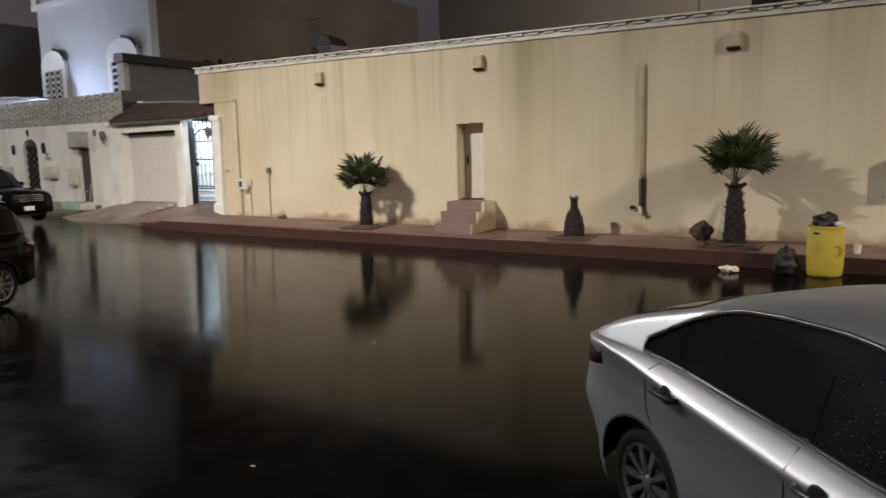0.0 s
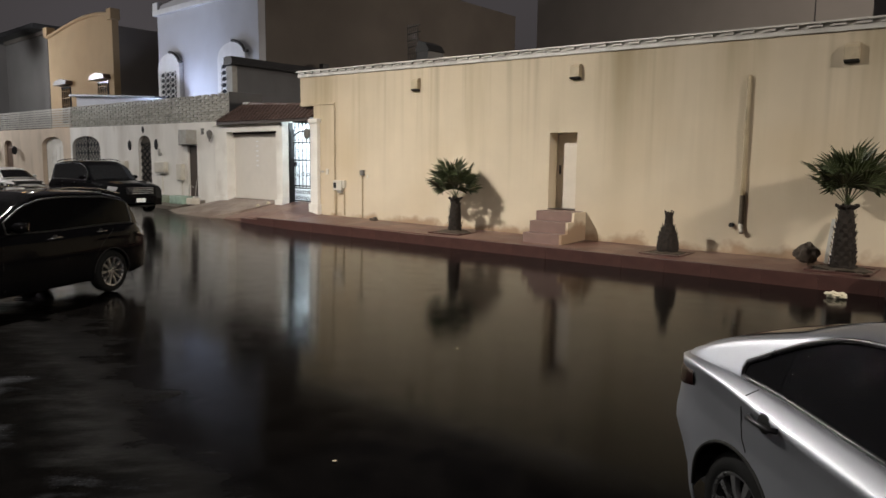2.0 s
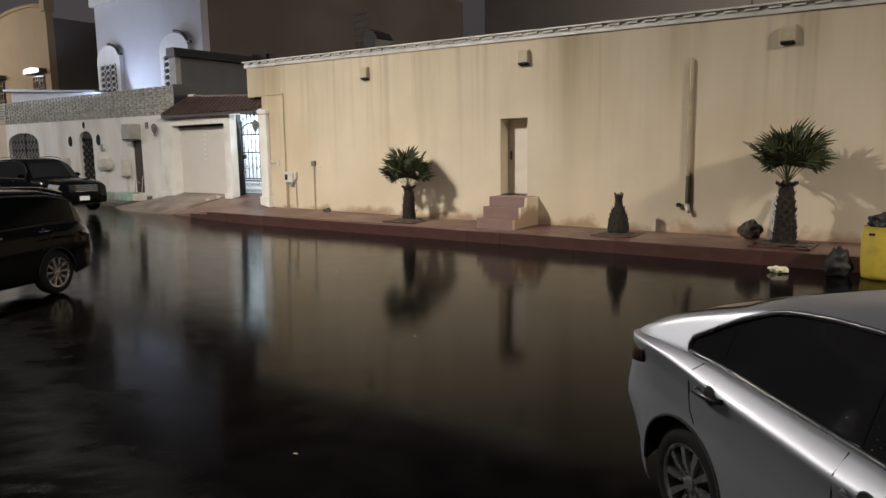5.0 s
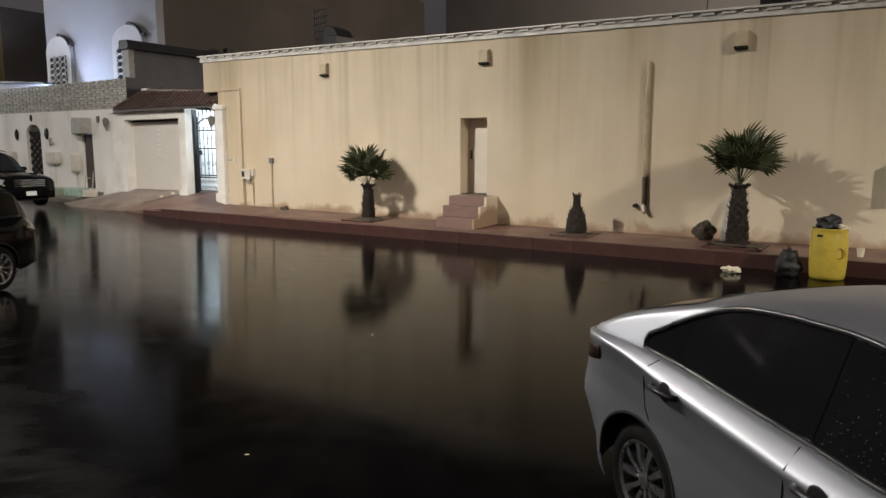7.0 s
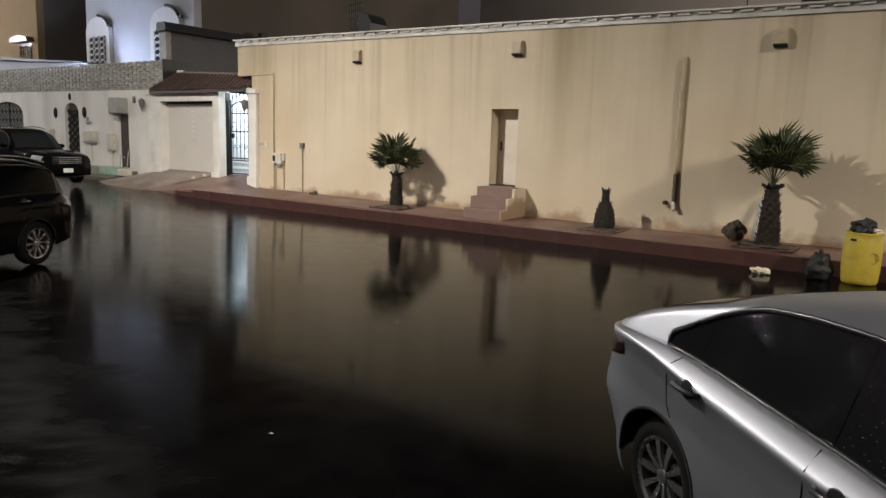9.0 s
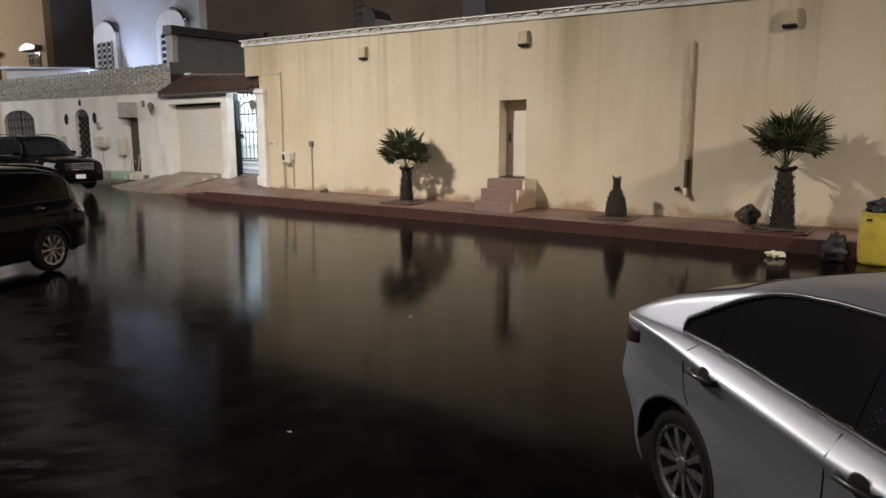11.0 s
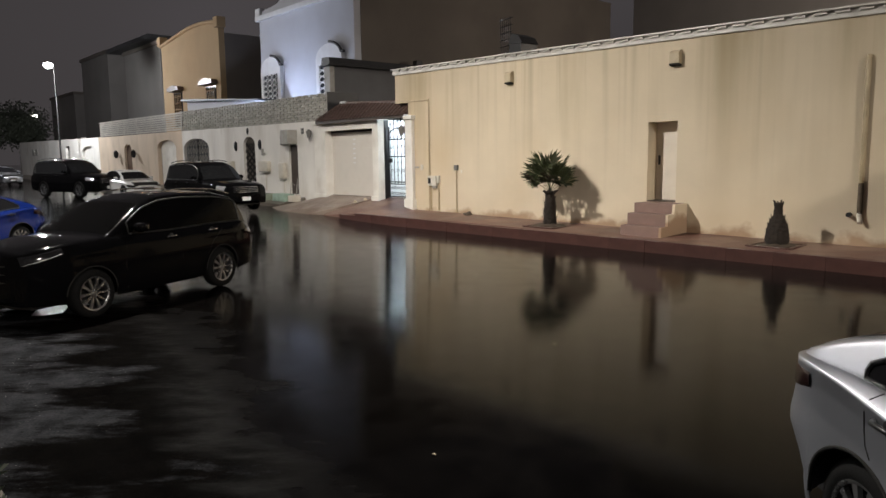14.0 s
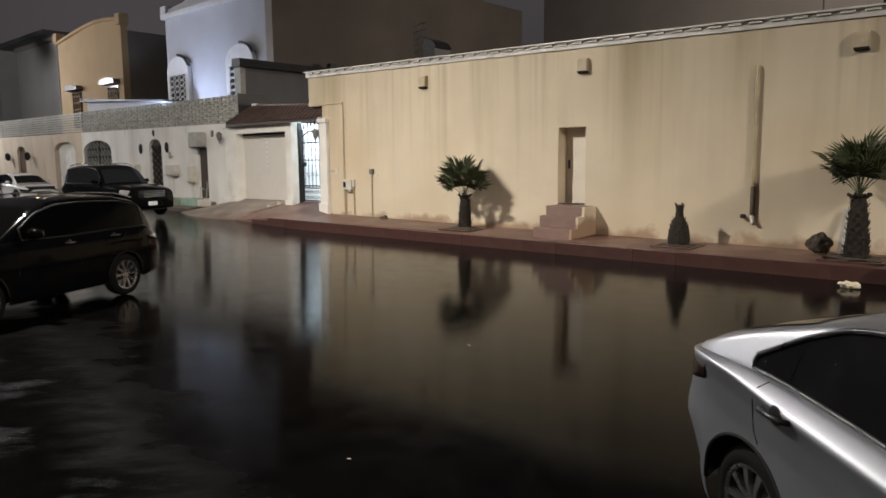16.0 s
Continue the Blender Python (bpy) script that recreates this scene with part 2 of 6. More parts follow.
    b.inputs["IOR"].default_value = 1.33
    sp = t.nodes.new("ShaderNodeMapRange")
    sp.inputs["To Min"].default_value, sp.inputs["To Max"].default_value = 0.082, 0.004
    L(film.outputs["Result"], sp.inputs["Value"])
    sp2 = t.nodes.new("ShaderNodeMix")
    L(both.outputs["Value"], sp2.inputs["Factor"])
    L(sp.outputs["Result"], sp2.inputs["A"])
    sp2.inputs["B"].default_value = 0.9
    L(sp2.outputs["Result"], b.inputs["Specular IOR Level"])
    st = t.nodes.new("ShaderNodeMapRange")
    st.inputs["To Min"].default_value, st.inputs["To Max"].default_value = 0.018, 0.40
    L(dry.outputs["Result"], st.inputs["Value"])
    bp = t.nodes.new("ShaderNodeBump")
    bp.inputs["Distance"].default_value = 0.012
    # crossfall of the road towards the far gutter
    fall = t.nodes.new("ShaderNodeCombineXYZ")
    fall.inputs["Y"].default_value, fall.inputs["Z"].default_value = 0.020, 0.9998
    L(fall.outputs["Vector"], bp.inputs["Normal"])
    L(st.outputs["Result"], bp.inputs["Strength"])
    L(fine.outputs["Fac"], bp.inputs["Height"])
    L(bp.outputs["Normal"], b.inputs["Normal"])
    return m


def car_glass():
    m = bpy.data.materials.new("tinted_glass")
    m.use_nodes = True
    b = m.node_tree.nodes["Principled BSDF"]
    b.inputs["Base Color"].default_value = (0.008, 0.008, 0.009, 1)
    b.inputs["IOR"].default_value = 1.5
    b.inputs["Specular IOR Level"].default_value = 0.3
    t = m.node_tree
    co = t.nodes.new("ShaderNodeTexCoord")
    # beads of rain
    vo = t.nodes.new("ShaderNodeTexVoronoi")
    vo.inputs["Scale"].default_value = 75
    t.links.new(co.outputs["Object"], vo.inputs["Vector"])
    drop = t.nodes.new("ShaderNodeMapRange")
    drop.inputs["From Min"].default_value, drop.inputs["From Max"].default_value = 0.0, 0.32
    drop.inputs["To Min"].default_value, drop.inputs["To Max"].default_value = 1.0, 0.0
    t.links.new(vo.outputs["Distance"], drop.inputs["Value"])
    ns = t.nodes.new("ShaderNodeTexNoise")
    ns.inputs["Scale"].default_value, ns.inputs["Detail"].default_value = 5, 3
    t.links.new(co.outputs["Object"], ns.inputs["Vector"])
    rr = t.nodes.new("ShaderNodeMapRange")
    rr.inputs["From Min"].default_value, rr.inputs["From Max"].default_value = 0.44, 0.64
    rr.inputs["To Min"].default_value, rr.inputs["To Max"].default_value = 0.0, 0.6
    t.links.new(ns.outputs["Fac"], rr.inputs["Value"])
    bp = t.nodes.new("ShaderNodeBump")
    bp.inputs["Distance"].default_value = 0.003
    t.links.new(rr.outputs["Result"], bp.inputs["Strength"])
    t.links.new(drop.outputs["Result"], bp.inputs["Height"])
    t.links.new(bp.outputs["Normal"], b.inputs["Normal"])
    ro = t.nodes.new("ShaderNodeMapRange")
    ro.inputs["To Min"].default_value, ro.inputs["To Max"].default_value = 0.02, 0.10
    t.links.new(ns.outputs["Fac"], ro.inputs["Value"])
    t.links.new(ro.outputs["Result"], b.inputs["Roughness"])
    return m


STUCCO = stucco_streaked()
ASPHALT = wet_asphalt()
WHITE_WALL = mat("white_wall_paint", (0.76, 0.735, 0.69), 0.8, vary=0.08, scale=0.8, bump=0.2, dirt=(0.36, 0.29, 0.21), dirt_amount=0.5, dirt_scale=0.9, stretch=(1, 1, 0.4))
TAN_WALL = mat("tan_wall_paint", (0.60, 0.485, 0.37), 0.85, vary=0.1, scale=0.8, bump=0.2, dirt=(0.25, 0.19, 0.13), dirt_amount=0.5, stretch=(1, 1, 0.4))
PILLAR = mat("pillar_paint", (0.78, 0.755, 0.70), 0.7, vary=0.06, scale=1.5, bump=0.15, dirt=(0.4, 0.33, 0.25), dirt_amount=0.4)
COPING = mat("coping_plaster", (0.56, 0.54, 0.50), 0.34, vary=0.15, scale=2.0, bump=0.2, dirt=(0.2, 0.18, 0.15), dirt_amount=0.6, dirt_scale=2.5)
RED_PAVING = mat("red_brown_paving", (0.098, 0.047, 0.038), 0.44, vary=0.25, scale=1.1, bump=0.2, bump_scale=40, dirt=(0.27, 0.185, 0.14), dirt_amount=0.5, dirt_scale=0.7, random_tint=0.08, rough_vary=0.14, dirt_range=(0.47, 0.58))
KERB_RED = mat("red_kerb_paint", (0.064, 0.027, 0.022), 0.42, vary=0.25, scale=2.5, bump=0.4, bump_scale=35, dirt=(0.10, 0.06, 0.05), dirt_amount=0.6, random_tint=0.05)
STEP_RED = mat("step_paint", (0.21, 0.132, 0.11), 0.6, vary=0.12, scale=2.5, bump=0.2, dirt=(0.2, 0.13, 0.11), dirt_amount=0.4)
RAMP = mat("ramp_concrete", (0.25, 0.20, 0.165), 0.35, vary=0.2, scale=1.3, bump=0.25, dirt=(0.13, 0.085, 0.065), dirt_amount=0.8, dirt_scale=0.9, dirt_range=(0.48, 0.62))
SOIL = mat("wet_soil", (0.06, 0.045, 0.032), 0.7, vary=0.4, scale=12, bump=0.8)
GARAGE = mat("garage_door_paint", (0.67, 0.63, 0.57), 0.6, vary=0.05, scale=1.2, bump=0.05, dirt=(0.42, 0.34, 0.26), dirt_amount=0.35)
DOOR_CREAM = mat("door_cream_paint", (0.70, 0.63, 0.53), 0.55, vary=0.06, scale=2, bump=0.08)
DARK_DOOR = mat("dark_door_paint", (0.05, 0.035, 0.028), 0.5, vary=0.2, scale=3, bump=0.1)
IRON = mat("black_iron", (0.02, 0.02, 0.022), 0.45, metal=0.6, vary=0.2, scale=9, bump=0.1)
GATE_SHEET = mat("pale_gate_sheet", (0.75, 0.78, 0.80), 0.5, vary=0.05, scale=3, bump=0.05)
ROOF_TILE = mat("red_roof_tile", (0.075, 0.048, 0.040), 0.36, vary=0.2, scale=5, bump=0.3, random_tint=0.3)
GREY_BOX = mat("grey_box_paint", (0.36, 0.35, 0.32), 0.5, vary=0.1, scale=4, bump=0.08, dirt=(0.18, 0.15, 0.12), dirt_amount=0.5, dirt_scale=3)
FITTING = mat("dark_grey_fitting", (0.15, 0.145, 0.135), 0.5, vary=0.15, scale=5, bump=0.08)
PALE_BOX = mat("pale_box_paint", (0.62, 0.58, 0.50), 0.5, vary=0.08, scale=4, bump=0.06, dirt=(0.35, 0.28, 0.2), dirt_amount=0.5, dirt_scale=3)
VENT = mat("vent_metal", (0.46, 0.38, 0.26), 0.5, vary=0.12, scale=5, bump=0.1, dirt=(0.2, 0.15, 0.1), dirt_amount=0.5, dirt_scale=4)
PIPE = mat("painted_pipe", (0.40, 0.32, 0.20), 0.5, vary=0.15, scale=3, bump=0.1, dirt=(0.12, 0.09, 0.06), dirt_amount=0.7, dirt_scale=1.4)
BLACK = mat("black_plastic", (0.012, 0.012, 0.012), 0.5, vary=0.2, scale=8, bump=0.05)
DARK_RECESS = mat("dark_interior", (0.01, 0.009, 0.008), 0.9, vary=0.1, bump=0)
FENCE = mat("woven_fence", (0.40, 0.39, 0.34), 0.45, vary=0.25, scale=3, bump=0.2, dirt=(0.16, 0.15, 0.12), dirt_amount=0.6, dirt_scale=2, random_tint=0.12)
SLAT = mat("metal_slat", (0.48, 0.45, 0.40), 0.35, metal=0.3, vary=0.15, scale=2, bump=0.1, random_tint=0.1)
BLUE_VILLA = mat("pale_villa_render", (0.55, 0.56, 0.60), 0.85, vary=0.07, scale=0.35, bump=0.15, dirt=(0.36, 0.35, 0.36), dirt_amount=0.4, dirt_scale=0.3)
# render darkened in its colour to stand in for walls out of the lamplight
SHADED_RENDER = mat("shaded_wall_render", (0.16, 0.14, 0.122), 0.9, vary=0.15, scale=0.3, bump=0.15, dirt=(0.11, 0.096, 0.086), dirt_amount=0.5, dirt_scale=0.25)
GOLD_VILLA = mat("gold_villa_render", (0.38, 0.265, 0.145), 0.85, vary=0.1, scale=0.4, bump=0.15, dirt=(0.24, 0.16, 0.085), dirt_amount=0.6, dirt_scale=0.4)
GREY_RENDER = mat("grey_annex_render", (0.15, 0.15, 0.155), 0.85, vary=0.12, scale=0.8, bump=0.15)
DARK_ROOF = mat("dark_roof_sheet", (0.035, 0.035, 0.037), 0.5, vary=0.2, scale=2, bump=0.1)
# flat, low-contrast grey puts the mist into the far houses' colour
FAR_RENDER = mat("far_house_render", (0.22, 0.205, 0.195), 0.95, vary=0.1, scale=0.3, bump=0)
WHITE_TRIM = mat("white_trim", (0.75, 0.75, 0.76), 0.6, vary=0.05, scale=3, bump=0.05)
WINDOW_DARK = mat("window_glass_dark", (0.045, 0.05, 0.058), 0.12, vary=0.1, bump=0)
BARK = mat("palm_bark", (0.026, 0.019, 0.014), 0.9, vary=0.4, scale=14, bump=0.8, bump_scale=80)
LEAF = mat("palm_leaf", (0.052, 0.064, 0.026), 0.45, vary=0.3, scale=9, bump=0.1, random_tint=0.3)
# leaf colour is lightened to imitate mist over the distant trees
TREE_LEAF = mat("tree_leaf", (0.085, 0.095, 0.07), 0.6, vary=0.3, scale=2, bump=0.1)
YELLOW = mat("yellow_plastic", (0.50, 0.38, 0.05), 0.42, vary=0.08, scale=4, bump=0.08, dirt=(0.25, 0.17, 0.03), dirt_amount=0.6, dirt_scale=4)
BAG = mat("black_bag_film", (0.010, 0.010, 0.010), 0.6, vary=0.3, scale=10, bump=0.5, bump_scale=25)
STYRO = mat("cream_foam", (0.62, 0.56, 0.42), 0.7, vary=0.1, scale=9, bump=0.4, bump_scale=40)
SILVER = mat("silver_paint", (0.35, 0.362, 0.395), 0.49, metal=0.94, vary=0.03, scale=3, bump=0, coat=0.25, rough_vary=0.03)
BLACK_PAINT = mat("black_car_paint", (0.003, 0.003, 0.0034), 0.07, vary=0.1, scale=3, bump=0, spec=0.10, coat=0.0, rough_vary=0.03)
WHITE_PAINT = mat("white_car_paint", (0.72, 0.71, 0.69), 0.25, vary=0.03, scale=3, bump=0, coat=0.5)
BLUE_PAINT = mat("blue_car_paint", (0.002, 0.011, 0.09), 0.25, vary=0.05, scale=3, bump=0, coat=0.2)
GLASS = car_glass()
DARK_GLASS = mat("black_film_glass", (0.002, 0.002, 0.002), 0.06, vary=0.1, bump=0, spec=0.08, rough_vary=0.03)
DARK_TRIM = mat("dark_window_trim", (0.045, 0.045, 0.047), 0.30, metal=0.5, vary=0.1, scale=6, bump=0)
CHROME = mat("chrome", (0.62, 0.62, 0.62), 0.16, metal=1.0, vary=0.05, scale=5, bump=0)
ALLOY = mat("alloy", (0.42, 0.425, 0.435), 0.28, metal=0.9, vary=0.06, scale=6, bump=0)
RUBBER = mat("tyre_rubber", (0.007, 0.007, 0.007), 0.85, vary=0.2, scale=12, bump=0.3, spec=0.15)
# alloy darkened in its colour for the shade behind the spokes
RIM_SHADED = mat("shaded_rim_barrel", (0.03, 0.03, 0.032), 0.5, metal=0.5, vary=0.1, scale=6, bump=0)
LAMP_RED = mat("red_lamp_glass", (0.018, 0.007, 0.006), 0.1, vary=0.2, scale=8, bump=0, coat=0.4)
CLEAR_GLASS = mat("clear_side_glass", (0.012, 0.013, 0.014), 0.05, vary=0.1, bump=0, spec=0.9, rough_vary=0.02)
LAMP_BRIGHT = mat("bright_lamp_glass", (0.40, 0.40, 0.41), 0.22, metal=0.5, vary=0.25, scale=14, bump=0)
LAMP_CLEAR = mat("clear_lamp_glass", (0.012, 0.012, 0.013), 0.08, metal=0.0, vary=0.2, scale=14, bump=0)
RAIN = mat("rain_bead", (0.30, 0.30, 0.31), 0.08, metal=0.6, vary=0.05, bump=0, spec=1.0, rough_vary=0.02)
PLATE = mat("number_plate", (0.75, 0.75, 0.74), 0.4, vary=0.03, bump=0)
LAMP_GLOW = glow("street_lamp_glow", (1.0, 0.98, 0.95), 30.0)
LAMP_GLOW_DIM = glow("far_lamp_glow", (1.0, 0.97, 0.92), 6.0)
POLE = mat("galvanised_pole", (0.03, 0.03, 0.03), 0.7, metal=0.0, vary=0.1, scale=4, bump=0.05)
WOOD = mat("pale_wood", (0.55, 0.48, 0.38), 0.7, vary=0.15, scale=6, bump=0.2, stretch=(8, 8, 1))
GRASS = mat("verge_plants", (0.018, 0.024, 0.009), 0.7, vary=0.4, scale=8, bump=0.2)
VERGE_STONE = mat("verge_kerb_stone", (0.045, 0.038, 0.022), 0.75, vary=0.2, scale=5, bump=0.4, random_tint=0.15)
HOUSE_SIDE = mat("near_house_render", (0.07, 0.065, 0.06), 0.85, vary=0.1, scale=0.7, bump=0.2)
# white for the sheet that imitates a bright reflection on the road
ROAD_GLARE = mat("road_glare_white", (0.75, 0.75, 0.75), 0.4, vary=0.08, scale=5, bump=0.1)


# ---- mesh helpers ----
def link(name, bm, material, parent=None, label="", smooth=False):
    me = bpy.data.meshes.new(name)
    bm.to_mesh(me)
    bm.free()
    me.materials.append(material)
    if smooth:
        me.shade_smooth()
    ob = new(name, me)
    if parent:
        ob.parent = parent
    if label:
        ob["label"] = label
    return ob


def part(name, bm, material, parent, label="", smooth=False):
    return link(name, bm, material, parent, label, smooth)


def thing(name, label, category, m=None, group=""):
    ob = new(name)
    ob.empty_display_size = 0.2
    if m is not None:
        ob.matrix_basis = m
    return tagged(ob, label, category, group)


def setting(name, bm, material, label, category, smooth=False):
    return tagged(link(name, bm, material, smooth=smooth), label, category, kind="structure")


def box(x0, x1, y0, y1, z0, z1, bm=None, bevel=0.0):
    own = bmesh.new()
    vs = [own.verts.new((x, y, z)) for x in (x0, x1) for y in (y0, y1) for z in (z0, z1)]
    for f in ((0, 1, 3, 2), (4, 6, 7, 5), (0, 4, 5, 1), (2, 3, 7, 6), (0, 2, 6, 4), (1, 5, 7, 3)):
        own.faces.new([vs[i] for i in f])
    bmesh.ops.recalc_face_normals(own, faces=own.faces)
    if bevel:
        bmesh.ops.bevel(own, geom=list(own.edges), offset=bevel, segments=2, affect="EDGES", profile=0.5)
    if bm is None:
        return own
    me = bpy.data.meshes.new("tmp")
    own.to_mesh(me)
    own.free()
    bm.from_mesh(me)
    bpy.data.meshes.remove(me)
    return bm


def prism(points, axis, a, b):
    """A solid from an outline in a plane; axis 'x', 'y' or 'z' is the way of its thickness from a to b."""
    bm = bmesh.new()

    def v(p, h):
        u, w = p
        return {"x": (h, u, w), "y": (u, h, w), "z": (u, w, h)}[axis]
    lo = [bm.verts.new(v(p, a)) for p in points]
    hi = [bm.verts.new(v(p, b)) for p in points]
    bm.faces.new(lo)
    bm.faces.new(hi[::-1])
    n = len(points)
    for i in range(n):
        bm.faces.new((lo[i], lo[(i + 1) % n], hi[(i + 1) % n], hi[i]))
    bmesh.ops.recalc_face_normals(bm, faces=bm.faces)
    return bm


def lathe(profile, seg=24, bm=None, at=(0, 0, 0), cap=True):
    """Turns (radius, height) pairs round the z axis."""
    bm = bm or bmesh.new()
    rings = []
    for r, z in profile:
        rings.append([bm.verts.new((at[0] + r * math.cos(2 * math.pi * k / seg), at[1] + r * math.sin(2 * math.pi * k / seg), at[2] + z)) for k in range(seg)])
    for a, b in zip(rings, rings[1:]):
        for k in range(seg):
            bm.faces.new((a[k], a[(k + 1) % seg], b[(k + 1) % seg], b[k]))
    if cap:
        bm.faces.new(rings[0][::-1])
        bm.faces.new(rings[-1])
    return bm


def tube(points, r, seg=8, bm=None):
    """A round bar along points."""
    bm = bm or bmesh.new()
    pts = [Vector(p) for p in points]
    rings = []
    for i, p in enumerate(pts):
        d = (pts[min(i + 1, len(pts) - 1)] - pts[max(i - 1, 0)]).normalized()
        u = d.orthogonal().normalized() if abs(d.z) < 0.95 else Vector((1, 0, 0))
        u = (u - d * u.dot(d)).normalized()
        if i:
            u = (last - d * last.dot(d)).normalized()
        last = u
        w = d.cross(u)
        rings.append([bm.verts.new(p + r * (math.cos(2 * math.pi * k / seg) * u + math.sin(2 * math.pi * k / seg) * w)) for k in range(seg)])
    for a, b in zip(rings, rings[1:]):
        for k in range(seg):
            bm.faces.new((a[k], a[(k + 1) % seg], b[(k + 1) % seg], b[k]))
    bm.faces.new(rings[0][::-1])
    bm.faces.new(rings[-1])
    return bm


def grid(fn, nu, nv):
    """A sheet of quads from fn(u, v), u and v from 0 to 1."""
    bm = bmesh.new()
    vs = [[bm.verts.new(fn(i / nu, j / nv)) for j in range(nv + 1)] for i in range(nu + 1)]
    for i in range(nu):
        for j in range(nv):
            bm.faces.new((vs[i][j], vs[i + 1][j], vs[i + 1][j + 1], vs[i][j + 1]))
    return bm


def lump(rx, ry, rz, rough, seed, at=(0, 0, 0), flat=None, sub=3):
    """An uneven, creased lump such as a tied bag or a stone."""
    bm = bmesh.new()
    bmesh.ops.create_icosphere(bm, subdivisions=sub, radius=1.0)
    for v in bm.verts:
        p = v.co.copy()
        k = 1 + rough * noise.noise(p * 1.7 + Vector((seed, 0, 0))) + 0.5 * rough * noise.noise(p * 4.3 + Vector((0, seed, 0)))
        z = p.z * k * rz
        if flat is not None:
            z = max(z, flat)
        v.co = (at[0] + p.x * k * rx, at[1] + p.y * k * ry, at[2] + z)
    return bm


def smooth_curve(points, blur=0.12):
    """A soft curve through rows of (x, value)."""
    xs = np.array([p[0] for p in points])
    vs = np.array([p[1] for p in points])
    g = np.linspace(xs[0] - 0.6, xs[-1] + 0.6, 900)
    d = np.interp(g, xs, vs)
    n = max(1, int(blur / (g[1] - g[0])))
    k = np.hanning(2 * n + 3)
    k /= k.sum()
    pad = len(k) // 2
    d = np.convolve(np.pad(d, pad, mode="edge"), k, mode="valid")
    return lambda x: float(np.interp(x, g, d))


# ---- ground and road ----
def rise(x):
    """The street climbs gently to the west."""
    return 0.026 * max(0.0, min(-19.0 - x, 9.0)) + 0.008 * max(0.0, -28.0 - x)


WALL_Y, KERB_Y = 16.6, 14.85


def ground_sheet():
    bm = bmesh.new()
    xs = [-600, -300, -150, -110, -90, -70, -60, -50, -40, -34, -28, -25, -22, -19, -9, 0, 12, 40, 150, 600]
    ys = [-400, -100, -30, -8, 0, 4, 8, 12, 14.95, 40, 120, 500]
    vs = [[bm.verts.new((x, y, rise(max(x, -110)))) for y in ys] for x in xs]
    for i in range(len(xs) - 1):
        for j in range(len(ys) - 1):
            bm.faces.new((vs[i][j], vs[i + 1][j], vs[i + 1][j + 1], vs[i][j + 1]))
    return bm


setting("road", ground_sheet(), ASPHALT, "black wet asphalt street with a mirror film of rain water", "road")


def pavement_sheet():
    bm = bmesh.new()
    xs = [8, 2, -4, -10, -16, -19.4, -21.0, -23.4]
    kerb = [0.28, 0.28, 0.28, 0.28, 0.31, 0.31, 0.30, 0.12]
    wall = [0.33, 0.33, 0.335, 0.36, 0.41, 0.45, 0.76, 0.78]
    a = [bm.verts.new((x, KERB_Y + 0.14, z)) for x, z in zip(xs, kerb)]
    m = [bm.verts.new((x, 15.9, 0.5 * (z + w))) for x, z, w in zip(xs, kerb, wall)]
    b = [bm.verts.new((x, WALL_Y + 0.5, w)) for x, w in zip(xs, wall)]
    for i in range(len(xs) - 1):
        bm.faces.new((a[i], m[i], m[i + 1], a[i + 1]))
        bm.faces.new((m[i], b[i], b[i + 1], m[i + 1]))
    ret = bmesh.ops.extrude_face_region(bm, geom=list(bm.faces))
    for v in [g for g in ret["geom"] if isinstance(g, bmesh.types.BMVert)]:
        v.co.z -= 0.9
    bmesh.ops.recalc_face_normals(bm, faces=bm.faces)
    return bm


pavement = setting("pavement", pavement_sheet(), RED_PAVING, "worn red-brown painted concrete pavement with pale bare patches", "pavement")


def west_verge():
    bm = bmesh.new()
    xs = [-27.4, -32, -42, -58, -80, -100]
    a = [bm.verts.new((x, 15.3, rise(x) + 0.14)) for x in xs]
    b = [bm.verts.new((x, WALL_Y + 0.4, rise(x) + 0.45)) for x in xs]
    for i in range(len(xs) - 1):
        bm.faces.new((a[i], b[i], b[i + 1], a[i + 1]))
    ret = bmesh.ops.extrude_face_region(bm, geom=list(bm.faces))
    for v in [g for g in ret["geom"] if isinstance(g, bmesh.types.BMVert)]:
        v.co.z -= 0.9
    bmesh.ops.recalc_face_normals(bm, faces=bm.faces)
    return bm


setting("pavement_west", west_verge(), mat("dark_wet_paving", (0.13, 0.11, 0.09), 0.4, vary=0.25, scale=2, bump=0.3), "dark wet concrete footway along the villa walls", "pavement")


def ramp_solid():
    """Wedge of the garage drive, with folded sides that run down to the road."""
    bm = bmesh.new()
    top = [(-25.55, 16.95, 0.79), (-22.15, 16.95, 0.80)]
    low = [(-28.0, 14.75, 0.13), (-24.3, 14.35, 0.03)]
    mid = [(-26.3, 14.55, 0.17), (-22.9, 15.6, 0.45)]
    v = [bm.verts.new(p) for p in (*top, mid[1], low[1], mid[0], low[0])]
    bm.faces.new((v[0], v[4], v[3], v[2], v[1]))
    bm.faces.new((v[0], v[5], v[4]))
    ret = bmesh.ops.extrude_face_region(bm, geom=list(bm.faces))
    for g in ret["geom"]:
        if isinstance(g, bmesh.types.BMVert):
            g.co.z -= 0.7
    bmesh.ops.recalc_face_normals(bm, faces=bm.faces)
    return bm


setting("driveway_ramp", ramp_solid(), RAMP, "pale wet concrete ramp up to the garage door", "ramp")


# ---- the tall cream wall with door recess ----
def top_z(x):
    return 5.0 - 0.0168 * x


def base_z(x):
    return 0.33 + max(0.0, -9.0 - x) * 0.011


